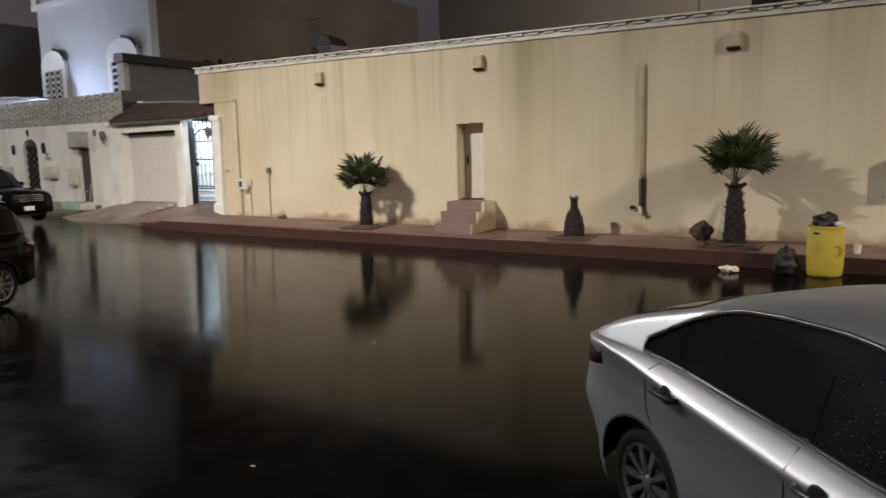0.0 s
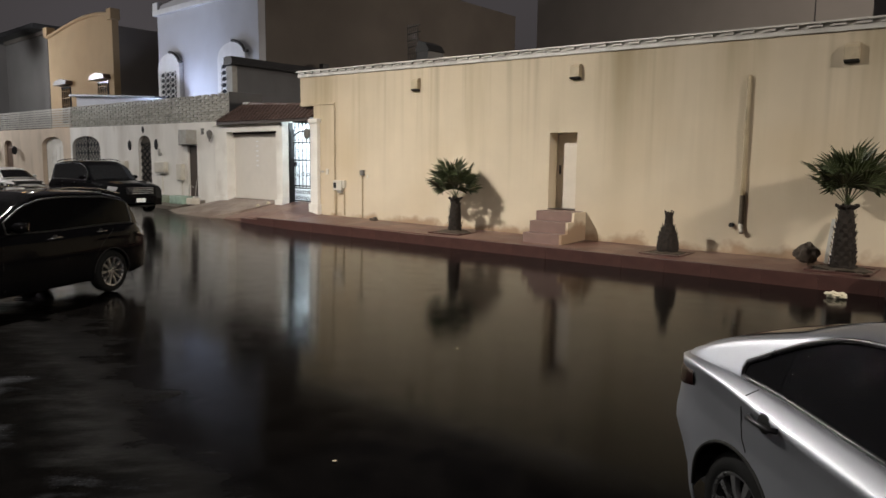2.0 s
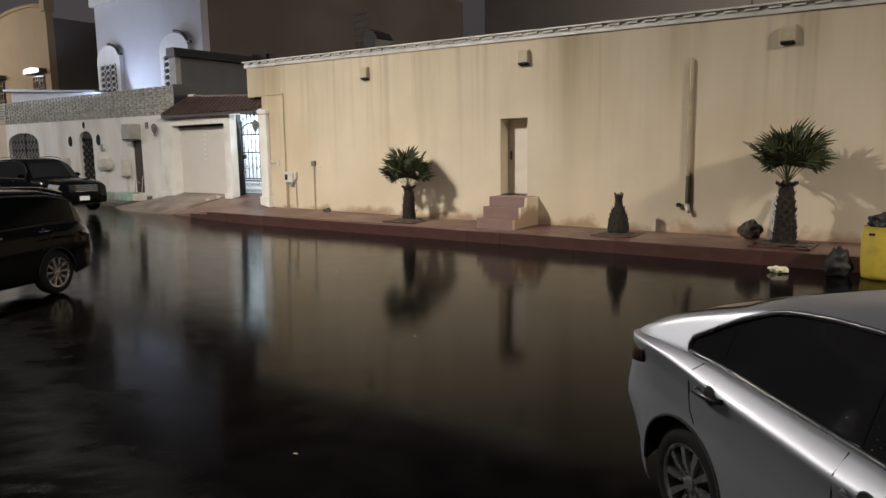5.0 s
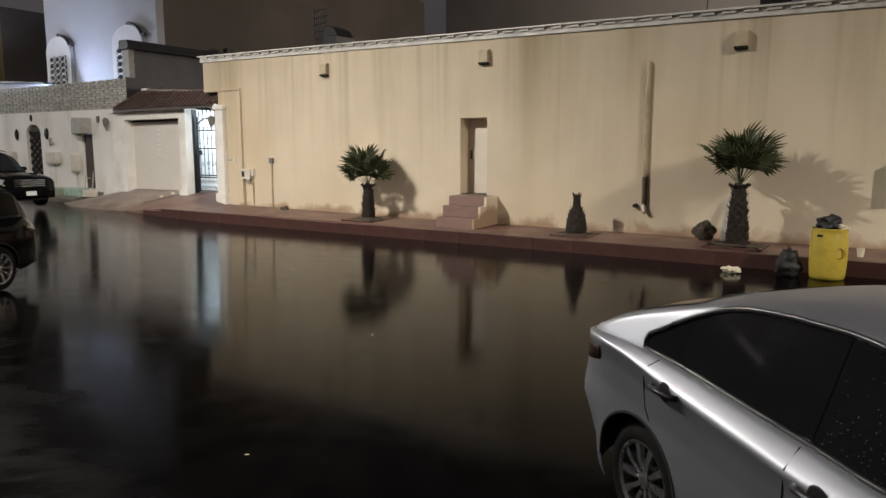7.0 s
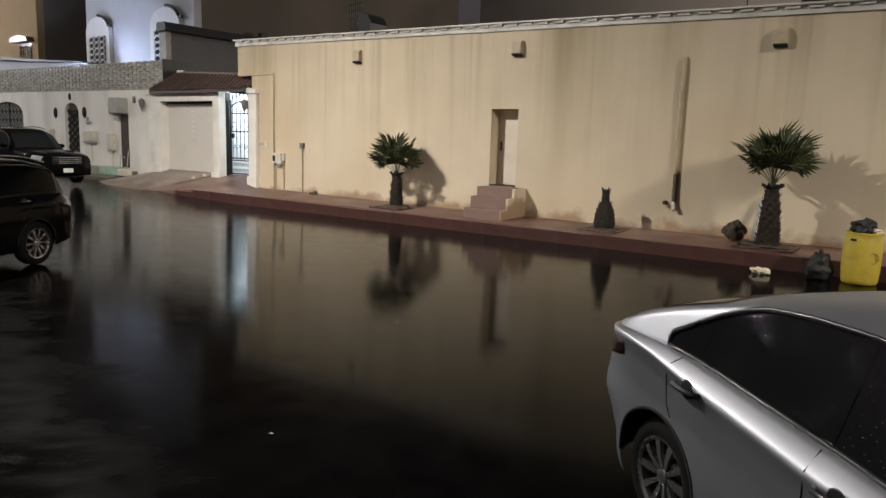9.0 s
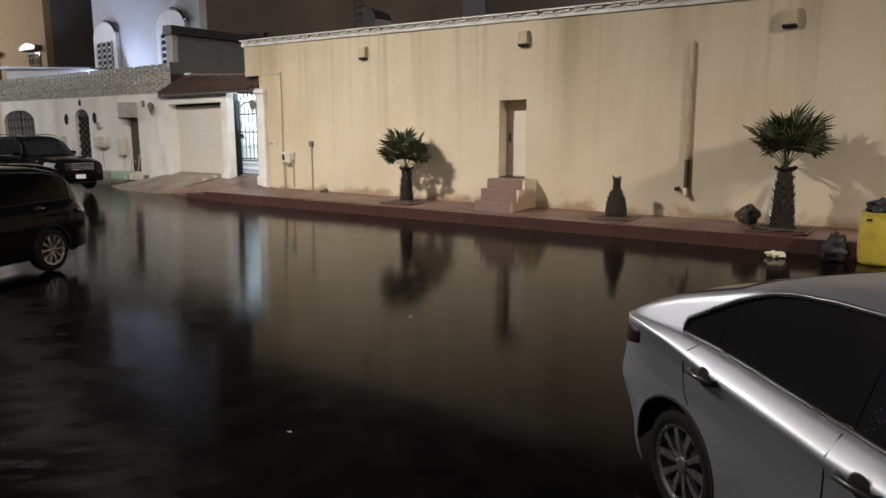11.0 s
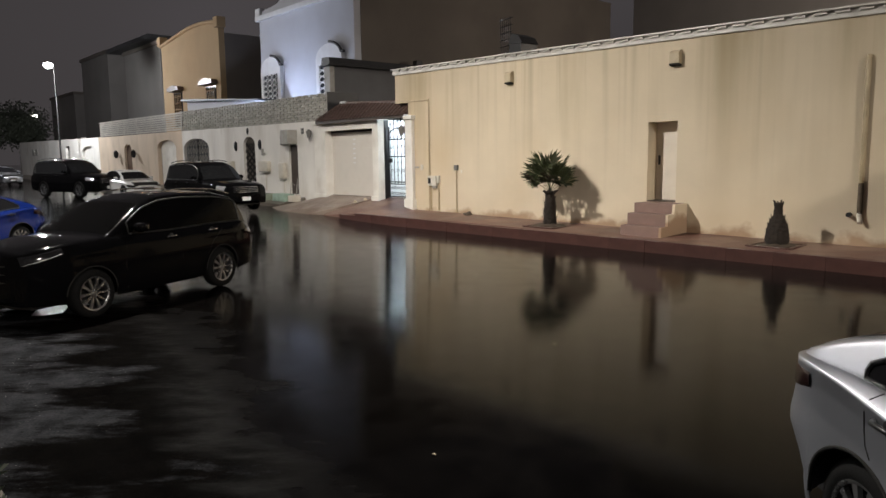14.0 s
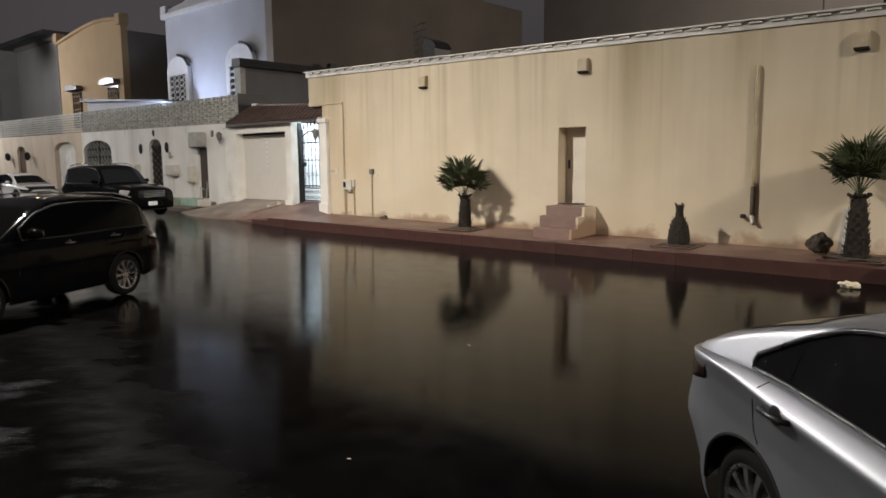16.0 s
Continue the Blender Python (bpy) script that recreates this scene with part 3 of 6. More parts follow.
DOOR_X0, DOOR_X1, DOOR_Z0, DOOR_Z1 = -10.07, -9.24, 1.09, 3.125
WALL_L, WALL_LUP, WALL_R = -19.95, -20.70, 7.0


def wall_piece(x0, x1, z0a, z0b, z1a, z1b, bm, y0=WALL_Y, y1=WALL_Y + 0.3):
    lo = [(x0, z0a), (x1, z0b), (x1, z1b), (x0, z1a)]
    p = prism(lo, "y", y0, y1)
    me = bpy.data.meshes.new("tmp")
    p.to_mesh(me)
    p.free()
    bm.from_mesh(me)
    bpy.data.meshes.remove(me)


def tall_wall():
    bm = bmesh.new()
    wall_piece(WALL_L, DOOR_X0, 0.0, 0.0, top_z(WALL_L), top_z(DOOR_X0), bm)
    wall_piece(DOOR_X1, WALL_R, 0.0, 0.0, top_z(DOOR_X1), top_z(WALL_R), bm)
    wall_piece(DOOR_X0, DOOR_X1, DOOR_Z1, DOOR_Z1, top_z(DOOR_X0), top_z(DOOR_X1), bm)
    wall_piece(DOOR_X0, DOOR_X1, 0.0, 0.0, DOOR_Z0, DOOR_Z0, bm)
    wall_piece(WALL_LUP, WALL_L, 4.28, 4.28, top_z(WALL_LUP), top_z(WALL_L), bm)
    # deep reveal behind the opening
    box(DOOR_X0 - 0.2, DOOR_X0, WALL_Y + 0.3, WALL_Y + 0.75, 0.8, DOOR_Z1 + 0.2, bm)
    box(DOOR_X1, DOOR_X1 + 0.2, WALL_Y + 0.3, WALL_Y + 0.75, 0.8, DOOR_Z1 + 0.2, bm)
    box(DOOR_X0, DOOR_X1, WALL_Y + 0.3, WALL_Y + 0.75, DOOR_Z1, DOOR_Z1 + 0.2, bm)
    return bm


wall_north = setting("wall_north", tall_wall(), STUCCO, "tall cream stucco street wall with brown rain streaks", "wall")
setting("wall_west_return", box(WALL_LUP, WALL_LUP + 0.3, WALL_Y + 0.3, 30, 4.28, 5.3), STUCCO, "cream stucco return wall of the low house", "wall")
setting("wall_east_return", box(WALL_R - 0.3, WALL_R, WALL_Y + 0.3, 30, 0, 4.95), STUCCO, "cream stucco return wall of the low house", "wall")
setting("roof", box(WALL_LUP + 0.3, WALL_R - 0.3, WALL_Y + 0.3, 30, 4.55, 4.75), mat("flat_roof_screed", (0.25, 0.23, 0.2), 0.8, bump=0.2), "flat screed roof behind the cream wall", "roof")

# pier at the end of the wall, slightly proud
pier = prism([(-19.9, 0.4), (-18.80, 0.4), (-18.80, 4.33), (-19.9, 4.36)], "y", WALL_Y - 0.05, WALL_Y - 0.002)
setting("wall_pier", pier, STUCCO, "shallow cream stucco pier at the end of the wall", "wall")

# coping with a row of dentils under the upper moulding
coping = thing("coping", "weathered white plaster coping with a row of dentils along the wall top", "coping")
coping["kind"] = "structure"


def coping_run(dy0, dz0, dy1, dz1):
    x0, x1 = WALL_LUP - 0.1, WALL_R
    bm = bmesh.new()
    vs = []
    for x in (x0, x1):
        for y, z in ((WALL_Y + dy0, dz0), (WALL_Y + dy1, dz0), (WALL_Y + dy1, dz1), (WALL_Y + dy0, dz1)):
            vs.append(bm.verts.new((x, y, top_z(x) + z)))
    for f in ((0, 1, 2, 3), (7, 6, 5, 4), (0, 4, 5, 1), (1, 5, 6, 2), (2, 6, 7, 3), (3, 7, 4, 0)):
        bm.faces.new([vs[i] for i in f])
    bmesh.ops.recalc_face_normals(bm, faces=bm.faces)
    return bm


part("lower_moulding", coping_run(-0.045, -0.05, 0.29, 0.035), COPING, coping)
part("frieze", coping_run(-0.03, 0.035, 0.3, 0.125), COPING, coping)
part("upper_moulding", coping_run(-0.13, 0.125, 0.3, 0.165), COPING, coping)
dentil_me = bpy.data.meshes.new("dentil")
_d = box(-0.14, 0.14, -0.055, 0.0, 0.0, 0.06)
_d.to_mesh(dentil_me)
_d.free()
dentil_me.materials.append(COPING)
x = WALL_LUP + 0.2
while x < WALL_R - 0.2:
    d = new("dentil", dentil_me)
    d.parent = coping
    d.location = (x, WALL_Y - 0.03, top_z(x) + 0.062)
    x += 0.44

# door in its recess
door = thing("door_1", "cream painted metal street door, shut, in a deep recess", "door", pose(0.5 * (DOOR_X0 + DOOR_X1), WALL_Y + 0.42, DOOR_Z0))
door["kind"] = "structure"
hw = 0.5 * (DOOR_X1 - DOOR_X0)
leaf = part("door_leaf", box(-hw + 0.002, hw - 0.002, 0, 0.05, 0.02, DOOR_Z1 - DOOR_Z0 - 0.002), DOOR_CREAM, door)
part("handle", tube([(-hw + 0.09, -0.05, 1.0), (-hw + 0.09, -0.06, 1.05), (-hw + 0.09, -0.05, 1.1)], 0.014), CHROME, leaf, "small metal handle")
part("lock_plate", box(-hw + 0.06, -hw + 0.12, -0.012, 0, 0.94, 1.18, bevel=0.004), IRON, leaf)
part("threshold", box(-hw + 0.002, hw - 0.002, -0.42, 0, -0.01, 0.018), DARK_DOOR, door, "dark wet threshold")

# steps
steps = thing("entrance_steps", "three red-brown painted concrete steps with cream sides below the door", "steps", pose(-9.5, 15.4, 0.28))
for name, y0, z0, z1 in (("step", 15.4, 0.0, 0.27), ("step", 15.7, 0.27, 0.555), ("step", 16.0, 0.555, 0.80)):
    part(name, box(-0.55, 0.53, y0 - 15.4, WALL_Y - 15.4 - 0.003, z0, z1 - 0.002, bevel=0.012), STEP_RED, steps)
part("cheek", prism([(-0.005, 0.0), (0.0, 0.26), (0.29, 0.265), (0.30, 0.55), (0.58, 0.555), (0.6, 0.79), (1.19, 0.79), (1.19, 0.0)], "x", 0.532, 0.60), STUCCO, steps, "cream side cheek of the steps")

# things on the wall
def wall_vent(x, z):
    v = thing("wall_vent", "cream-brown sheet metal vent hood on the stucco wall", "vent", pose(x, WALL_Y, z), "vents on the wall")
    hood = prism([(0.0, 0.0), (-0.15, 0.03), (-0.15, 0.29), (-0.12, 0.345), (-0.07, 0.37), (0.0, 0.375)], "x", -0.13, 0.13)
    ob = part("hood", hood, VENT, v)
    # solid near-black strip paints the shade of the hood's open underside
    part("dark_mouth", prism([(-0.016, -0.012), (-0.154, 0.016), (-0.154, 0.052), (-0.016, 0.03)], "x", -0.134, 0.134), DARK_RECESS, v, "near-black strip for the shade in the hood's open mouth")
    part("flange", box(-0.145, 0.145, -0.010, -0.002, -0.01, 0.385, bevel=0.003), VENT, v)
    return v


for vx, vz in ((-14.92, 4.50), (-9.31, 4.47), (-3.06, 4.37)):
    wall_vent(vx, vz)

pipe = thing("downpipe", "stained cream rainwater downpipe with a white elbow", "pipe", pose(-5.0, WALL_Y - 0.054, 0.9))
part("tube", tube([(0, 0, 0.12), (0, 0, 1.2), (0, 0, 2.3), (0, 0, 3.28), (0, 0.03, 3.34)], 0.048, 12), PIPE, pipe, smooth=True)
part("lower_sleeve", lathe([(0.054, 0.1), (0.054, 0.75)], 14), mat("rusty_sleeve", (0.10, 0.075, 0.05), 0.7, vary=0.3, scale=8, bump=0.3), pipe, "dark stained lower sleeve")
part("elbow", tube([(0, 0, 0.14), (0, -0.01, 0.05), (0.03, -0.05, -0.02), (0.05, -0.09, -0.07)], 0.052, 12), PALE_BOX, pipe, "white plastic elbow", True)
for z in (0.9, 1.9, 2.9):
    part("bracket", lathe([(0.0535, z), (0.0535, z + 0.03)], 14), PIPE, pipe)
tap = thing("outlet_stub", "black capped pipe stub in the wall", "pipe", pose(-5.2, WALL_Y, 0.98))
part("stub", tube([(0, 0.0, 0), (0, -0.1, 0)], 0.05, 12), BLACK, tap)

cabinet = thing("wall_cabinet", "grey metal utility cabinet fixed to the wall", "cabinet", pose(0.05, WALL_Y, 1.27))
part("body", box(-0.30, 0.30, -0.16, -0.002, 0, 0.72, bevel=0.01), GREY_BOX, cabinet)
part("cabinet_door", box(-0.27, 0.27, -0.172, -0.16, 0.03, 0.69, bevel=0.004), GREY_BOX, cabinet)

meter = thing("meter_box", "pale electricity meter box on a conduit against the wall", "meter box", pose(-18.5, WALL_Y, 0.46))
part("body", box(-0.30, 0.14, -0.12, -0.002, 0.85, 1.20, bevel=0.012), PALE_BOX, meter)
part("window", box(-0.26, -0.13, -0.128, -0.12, 0.93, 1.12), BLACK, meter, "dark glass meter window")
part("side_box", box(0.16, 0.27, -0.10, -0.002, 0.95, 1.20, bevel=0.008), PALE_BOX, meter)
part("lower_box", box(-0.1, 0.1, -0.1, -0.002, 0.76, 0.85, bevel=0.008), GREY_BOX, meter)
part("conduit", tube([(-0.22, -0.035, 0), (-0.22, -0.035, 0.85)], 0.03), PIPE, meter)
part("conduit", tube([(0.2, -0.03, 0), (0.2, -0.03, 0.95)], 0.022), PIPE, meter)
post = thing("pipe_post", "thin pale conduit with a small switch box on top", "switch box", pose(-17.38, WALL_Y, 0.43))
part("conduit", tube([(0, -0.035, 0), (0, -0.035, 1.47)], 0.024), PIPE, post)
part("switch_box", box(-0.08, 0.08, -0.09, -0.002, 1.42, 1.60, bevel=0.01), FITTING, post)
part("socket", box(0.2, 0.26, -0.03, -0.002, 1.33, 1.43, bevel=0.006), PALE_BOX, post)
intercom = thing("intercom", "dark intercom panel on an arm beside the gate", "intercom", pose(-19.6, WALL_Y - 0.05, 1.88))
part("panel", box(-0.07, 0.05, -0.05, -0.002, 0, 0.24, bevel=0.008), FITTING, intercom)
part("arm", box(0.06, 0.28, -0.035, -0.005, 0.04, 0.10, bevel=0.005), GREY_BOX, intercom)
bell = thing("bell_push", "small pale bell push on the pier", "switch", pose(-19.16, WALL_Y - 0.05, 1.85))
part("plate", box(-0.06, 0.06, -0.03, -0.002, 0, 0.2, bevel=0.008), PALE_BOX, bell)
cable = thing("cable", "thin painted cable running down the pier edge", "cable")
part("wire", tube([(-19.85, WALL_Y - 0.064, 4.30), (-18.83, WALL_Y - 0.064, 4.28), (-18.785, WALL_Y - 0.02, 4.2), (-18.77, WALL_Y - 0.015, 2.5), (-18.76, WALL_Y - 0.015, 1.6)], 0.013, 6), VENT, cable)
mast = thing("roof_mast", "thin metal aerial mast on the flat roof", "mast", pose(-4.2, 18.2, 4.75))
part("pole", tube([(0, 0, 0), (0, 0, 2.2)], 0.015), POLE, mast)
dish = thing("roof_cooler", "dark roof-top air cooler with a lattice aerial", "air cooler", pose(-16.2, 18.2, 4.75))
part("casing", box(0.1, 0.62, -0.4, 0.4, 0, 1.2, bevel=0.02), BLACK, dish)
part("cowl", prism([(0.05, 1.2), (0.68, 1.2), (0.52, 1.42), (0.2, 1.55)], "y", -0.4, 0.4), BLACK, dish)
part("stand", box(-0.55, 0.1, -0.2, 0.2, 0.55, 0.95, bevel=0.01), GREY_BOX, dish)
lat = bmesh.new()
for q in range(6):
    tube([(-0.62 + 0.09 * q, 0, 0.8), (-0.68 + 0.09 * q, 0, 2.2)], 0.012, 5, lat)
    tube([(-0.7, 0, 1.0 + 0.22 * q), (-0.1, 0, 1.05 + 0.22 * q)], 0.012, 5, lat)
part("aerial", lat, IRON, dish, "dark lattice aerial")


# ---- garage and gate ----
GF = 16.55
garage = thing("garage_portal", "white plastered garage portal with a shut pale roller door", "garage", pose(-23.9, GF, 0.75))
part("left_pillar", box(-2.5, -1.62, 0, 0.6, -0.6, 3.1, bevel=0.015), PILLAR, garage)
part("right_pillar", box(1.74, 2.12, 0, 0.5, -0.6, 3.1, bevel=0.015), PILLAR, garage)
part("gate_jamb", box(2.12, 2.135, 0.30, 0.5, -0.4, 3.0), BLACK, garage, "dark steel gate jamb")
part("plinth", box(-2.54, -1.58, -0.05, 0.0, -0.5, 0.06, bevel=0.01), PILLAR, garage)
part("plinth", box(1.68, 2.16, -0.06, 0.0, -0.5, 0.08, bevel=0.01), PILLAR, garage)
part("beam", box(-1.62, 1.74, 0, 0.5, 2.70, 3.1), PILLAR, garage)
part("cornice", box(-2.56, 2.18, -0.07, 0.0, 2.98, 3.12, bevel=0.012), PILLAR, garage)
part("dark_slot", box(-1.6, 1.72, 0.30, 0.36, 2.62, 2.70), DARK_RECESS, garage)
gdoor = part("garage_door", box(-1.62, 1.74, 0.36, 0.42, 0.0, 2.64), GARAGE, garage)
for q in range(8):
    part("door_rib", box(-1.6, 1.72, 0.357, 0.36, 0.02 + 0.33 * q, 0.345 + 0.33 * q, bevel=0.001), GARAGE, gdoor)
part("sill", box(-1.62, 1.74, 0.3, 0.36, -0.04, 0.03), DARK_DOOR, garage)
# white strips paint the bright reflections on the door's vent slats
for q in range(6):
    part("vent_slot", box(-0.06, 0.10, 0.346, 0.352, 1.35 + 0.19 * q, 1.40 + 0.19 * q), WHITE_TRIM, gdoor, "vent slot coloured white for its bright reflection")
setting("wall_gate_side", box(-22.05, -21.79, GF + 0.5, 19.6, 0.4, 3.75), GATE_SHEET, "white side wall of the gate passage", "wall")

roof = thing("tiled_roof", "hipped red-brown clay tile roof over the garage and gate", "roof", pose(-23.2, GF, 3.86))
core = bmesh.new()
xl, xr, yf, yb, h = -2.7, 3.22, -0.18, 2.6, 0.72
pts = [(xl, yf, 0), (xr, yf, 0), (xr, yb, 0), (xl, yb, 0), (xl + 0.95, 0.55, h), (xr, 0.55, h - 0.27)]
vv = [core.verts.new(p) for p in pts]
for f in ((0, 1, 5, 4), (1, 2, 5), (2, 3, 4, 5), (3, 0, 4), (0, 3, 2, 1)):
    core.faces.new([vv[i] for i in f])
ret = bmesh.ops.recalc_face_normals(core, faces=core.faces)
part("roof_core", core, ROOF_TILE, roof)
part("fascia", box(xl, xr, yf - 0.03, yf + 0.03, -0.12, 0.0), DARK_DOOR, roof, "dark eaves board")
tile_me = bpy.data.meshes.new("roof_tile")
tb = grid(lambda u, v: (0.115 * (2 * u - 1), -0.16 + 0.34 * v, 0.05 * math.sin(math.pi * u) + 0.02 * (1 - v)), 6, 1)
tb.to_mesh(tile_me)
tb.free()
tile_me.materials.append(ROOF_TILE)
slope = math.atan2(h - 0.1, 0.73)
rnd = random.Random(4)
for r in range(5):
    y = yf + 0.07 + 0.145 * r
    f = (y - yf) / 0.73
    x0, x1 = xl + 0.1 + 0.95 * f, xr - 0.1
    n = int((x1 - x0) / 0.235)
    for c in range(n + 1):
        ob = new("roof_tile", tile_me)
        ob.parent = roof
        ob.matrix_basis = pose(x0 + 0.235 * c, y, f * (h - 0.27 * max(0.0, (x0 + 0.235 * c - xl - 0.95) / (xr - xl - 0.95))) + 0.012, math.degrees(slope) + rnd.uniform(-3, 3), rnd.uniform(-3, 3), rnd.uniform(-2, 2))
for r in range(3):
    x = xl + 0.12 + 0.28 * r
    for c in range(6 - r):
        ob = new("roof_tile", tile_me)
        ob.parent = roof
        ob.matrix_basis = pose(x, yf + 0.5 + 0.3 * c + 0.2 * r, (x - xl) / 0.95 * h + 0.01, 0, 0, -90) @ pose(0, 0, 0, 37, 0, 0)
part("ridge", tube([(xl + 0.95, 0.55, h + 0.02), (xr, 0.55, h - 0.25)], 0.07, 10), ROOF_TILE, roof)
part("hip_ridge", tube([(xl, yf, 0.03), (xl + 0.95, 0.55, h + 0.03)], 0.06, 8), ROOF_TILE, roof)
part("skylight", box(-1.75, -1.45, 0.42, 0.68, 0.72, 0.80, bevel=0.01), WHITE_TRIM, roof, "small white roof fitting")

gpost = thing("gate_pillar", "slim white gate pillar with a moulded cap and plinth", "pillar", pose(-19.74, GF - 0.05, 0.7))
part("shaft", box(-0.2, 0.2, -0.1, 0.04, -0.4, 2.95, bevel=0.012), PILLAR, gpost)
part("cap", box(-0.25, 0.25, -0.15, 0.05, 2.95, 3.1, bevel=0.02), PILLAR, gpost)
part("plinth", box(-0.25, 0.25, -0.15, 0.05, -0.45, 0.1, bevel=0.015), PILLAR, gpost)

gate = thing("iron_gate", "black wrought iron pedestrian gate with scrolls, bright courtyard behind", "gate", pose(-21.72, GF + 0.46, 0.78))
GW, GH = 1.80, 2.72
part("left_stile", box(0.0, 0.05, -0.02, 0.03, 0, GH), IRON, gate)
part("right_stile", box(GW - 0.05, GW, -0.02, 0.03, 0, GH), IRON, gate)
for z in (0.02, 0.5, 0.58, 1.55, 2.2):
    part("rail", box(0.05, GW - 0.05, -0.015, 0.02, z, z + 0.04), IRON, gate)
arch = [(0.05 + (GW - 0.1) * u, 0, 2.45 + 0.22 * math.sin(math.pi * u) + 0.05 * math.sin(3 * math.pi * u)) for u in np.linspace(0, 1, 13)]
part("arched_rail", tube(arch, 0.022, 6), IRON, gate)
for q in range(8):
    x = 0.14 + (GW - 0.28) * q / 7
    bar = part("bar", tube([(x, 0, 0.54), (x, 0, 2.72 + 0.18 * math.sin(math.pi * x / GW))], 0.012, 6), IRON, gate)
    part("spear_tip", lathe([(0.004, 2.66), (0.03, 2.75), (0.004, 2.9)], 6, at=(x, 0, 0.16 * math.sin(math.pi * x / GW))), IRON, bar)
for q in range(5):
    for zc in (1.05, 1.95):
        x = 0.22 + (GW - 0.44) * q / 4
        pts = [(x + (0.02 + 0.009 * a) * math.cos(a * 0.8) * (1 if q % 2 else -1), 0, zc + (0.02 + 0.009 * a) * math.sin(a * 0.8)) for a in range(10)]
        part("scroll", tube(pts, 0.009, 5), IRON, gate)
for q in range(8):
    x = 0.14 + (GW - 0.28) * q / 7
    for zc in (0.85 + 0.12 * (q % 2), 1.35, 1.75 - 0.1 * (q % 2), 2.32):
        part("collar", lathe([(0.012, -0.035), (0.030, 0.0), (0.012, 0.035)], 8, at=(x, 0, zc)), IRON, gate)
for q in range(10):
    x = 0.12 + (GW - 0.24) * q / 9
    for zc, sg in ((0.16, 1), (0.38, -1)):
        pts = [(x + (0.018 + 0.008 * a) * math.cos(a * 0.8) * sg, 0, zc + (0.018 + 0.008 * a) * math.sin(a * 0.8)) for a in range(10)]
        part("scroll", tube(pts, 0.010, 5), IRON, gate)
part("lock_box", box(0.06, 0.2, -0.04, 0.04, 1.35, 1.5, bevel=0.006), IRON, gate, "black lock box")
setting("courtyard_wall", box(-24.0, -17.5, 19.6, 19.8, 0.4, 4.6), GATE_SHEET, "white courtyard wall lit by a cold lamp", "wall")
setting("courtyard_floor", box(-21.75, -20.0, GF + 0.5, 19.6, 0.5, 0.77), RAMP, "pale courtyard floor behind the gate", "floor")
setting("wall_gate_east", box(-19.95, -19.7, WALL_Y + 0.3, 19.6, 0.4, 4.2), PILLAR, "pale side wall of the gate passage", "wall")


def wall_lantern(m, name="wall_lantern"):
    w = thing(name, "grey metal wall lantern, unlit, on a white pillar", "lantern", m @ Matrix.Diagonal((0.75, 0.75, 0.75, 1)), "lanterns on the pillars")
    part("bracket", box(-0.05, 0.05, -0.12, -0.002, 0.08, 0.14, bevel=0.01), FITTING, w)
    part("body", lathe([(0.05, -0.18), (0.12, -0.05), (0.16, 0.18), (0.16, 0.26), (0.03, 0.36)], 8, at=(0, -0.18, 0)), FITTING, w)
    part("pendant", lathe([(0.006, -0.34), (0.04, -0.25), (0.03, -0.18)], 8, at=(0, -0.18, 0)), FITTING, w)
    return w


wall_lantern(pose(-19.95, GF - 0.15, 3.2))
wall_lantern(pose(-26.55, GF - 0.02, 3.3))


# ---- villa street walls ----
def arch_outline(x0, x1, z0, zs, zt, n=12):
    """Outline of an opening: flat sill at z0, springing at zs, crown at zt."""
    pts = [(x0, z0), (x1, z0)]
    for k in range(n + 1):
        a = math.pi * k / n
        pts.append((0.5 * (x0 + x1) + 0.5 * (x1 - x0) * math.cos(a), zs + (zt - zs) * math.sin(a)))
    return pts


def wall_with_arches(xa, xb, zt_a, zt_b, arches, y0, y1):
    """A wall from xa to xb with arched openings that go through it. Arches: (x0, x1, z0, springing, crown)."""
    bm = bmesh.new()

    def top(x):
        return zt_a + (zt_b - zt_a) * (x - xa) / (xb - xa)

    def add(points):
        p = prism(points, "y", y0, y1)
        me = bpy.data.meshes.new("tmp")
        p.to_mesh(me)
        p.free()
        bm.from_mesh(me)
        bpy.data.meshes.remove(me)
    x = xa
    for x0, x1, z0, zs, zt in sorted(arches):
        if x0 > x:
            add([(x, -0.2), (x0, -0.2), (x0, top(x0)), (x, top(x))])
        if z0 > 0:
            add([(x0, -0.2), (x1, -0.2), (x1, z0), (x0, z0)])
        n = 8
        for k in range(n):
            a0, a1 = math.pi * (1 - k / n), math.pi * (1 - (k + 1) / n)
            c, hw = 0.5 * (x0 + x1), 0.5 * (x1 - x0)
            p0 = (c + hw * math.cos(a0), zs + (zt - zs) * math.sin(a0))
            p1 = (c + hw * math.cos(a1), zs + (zt - zs) * math.sin(a1))
            add([p0, p1, (p1[0], top(p1[0])), (p0[0], top(p0[0]))])
        x = x1
    add([(x, -0.2), (xb, -0.2), (xb, top(xb)), (x, top(x))])
    return bm


VY = 16.62
setting("wall_villa_white", wall_with_arches(-41.2, -26.4, 4.02, 3.92, [(-41.0, -37.5, 0.5, 3.0, 3.55), (-33.3, -32.05, 0.75, 3.05, 3.45), (-28.73, -27.95, 0.7, 2.94, 2.97)], VY, VY + 0.25), WHITE_WALL, "white plastered villa street wall with arched openings", "wall")
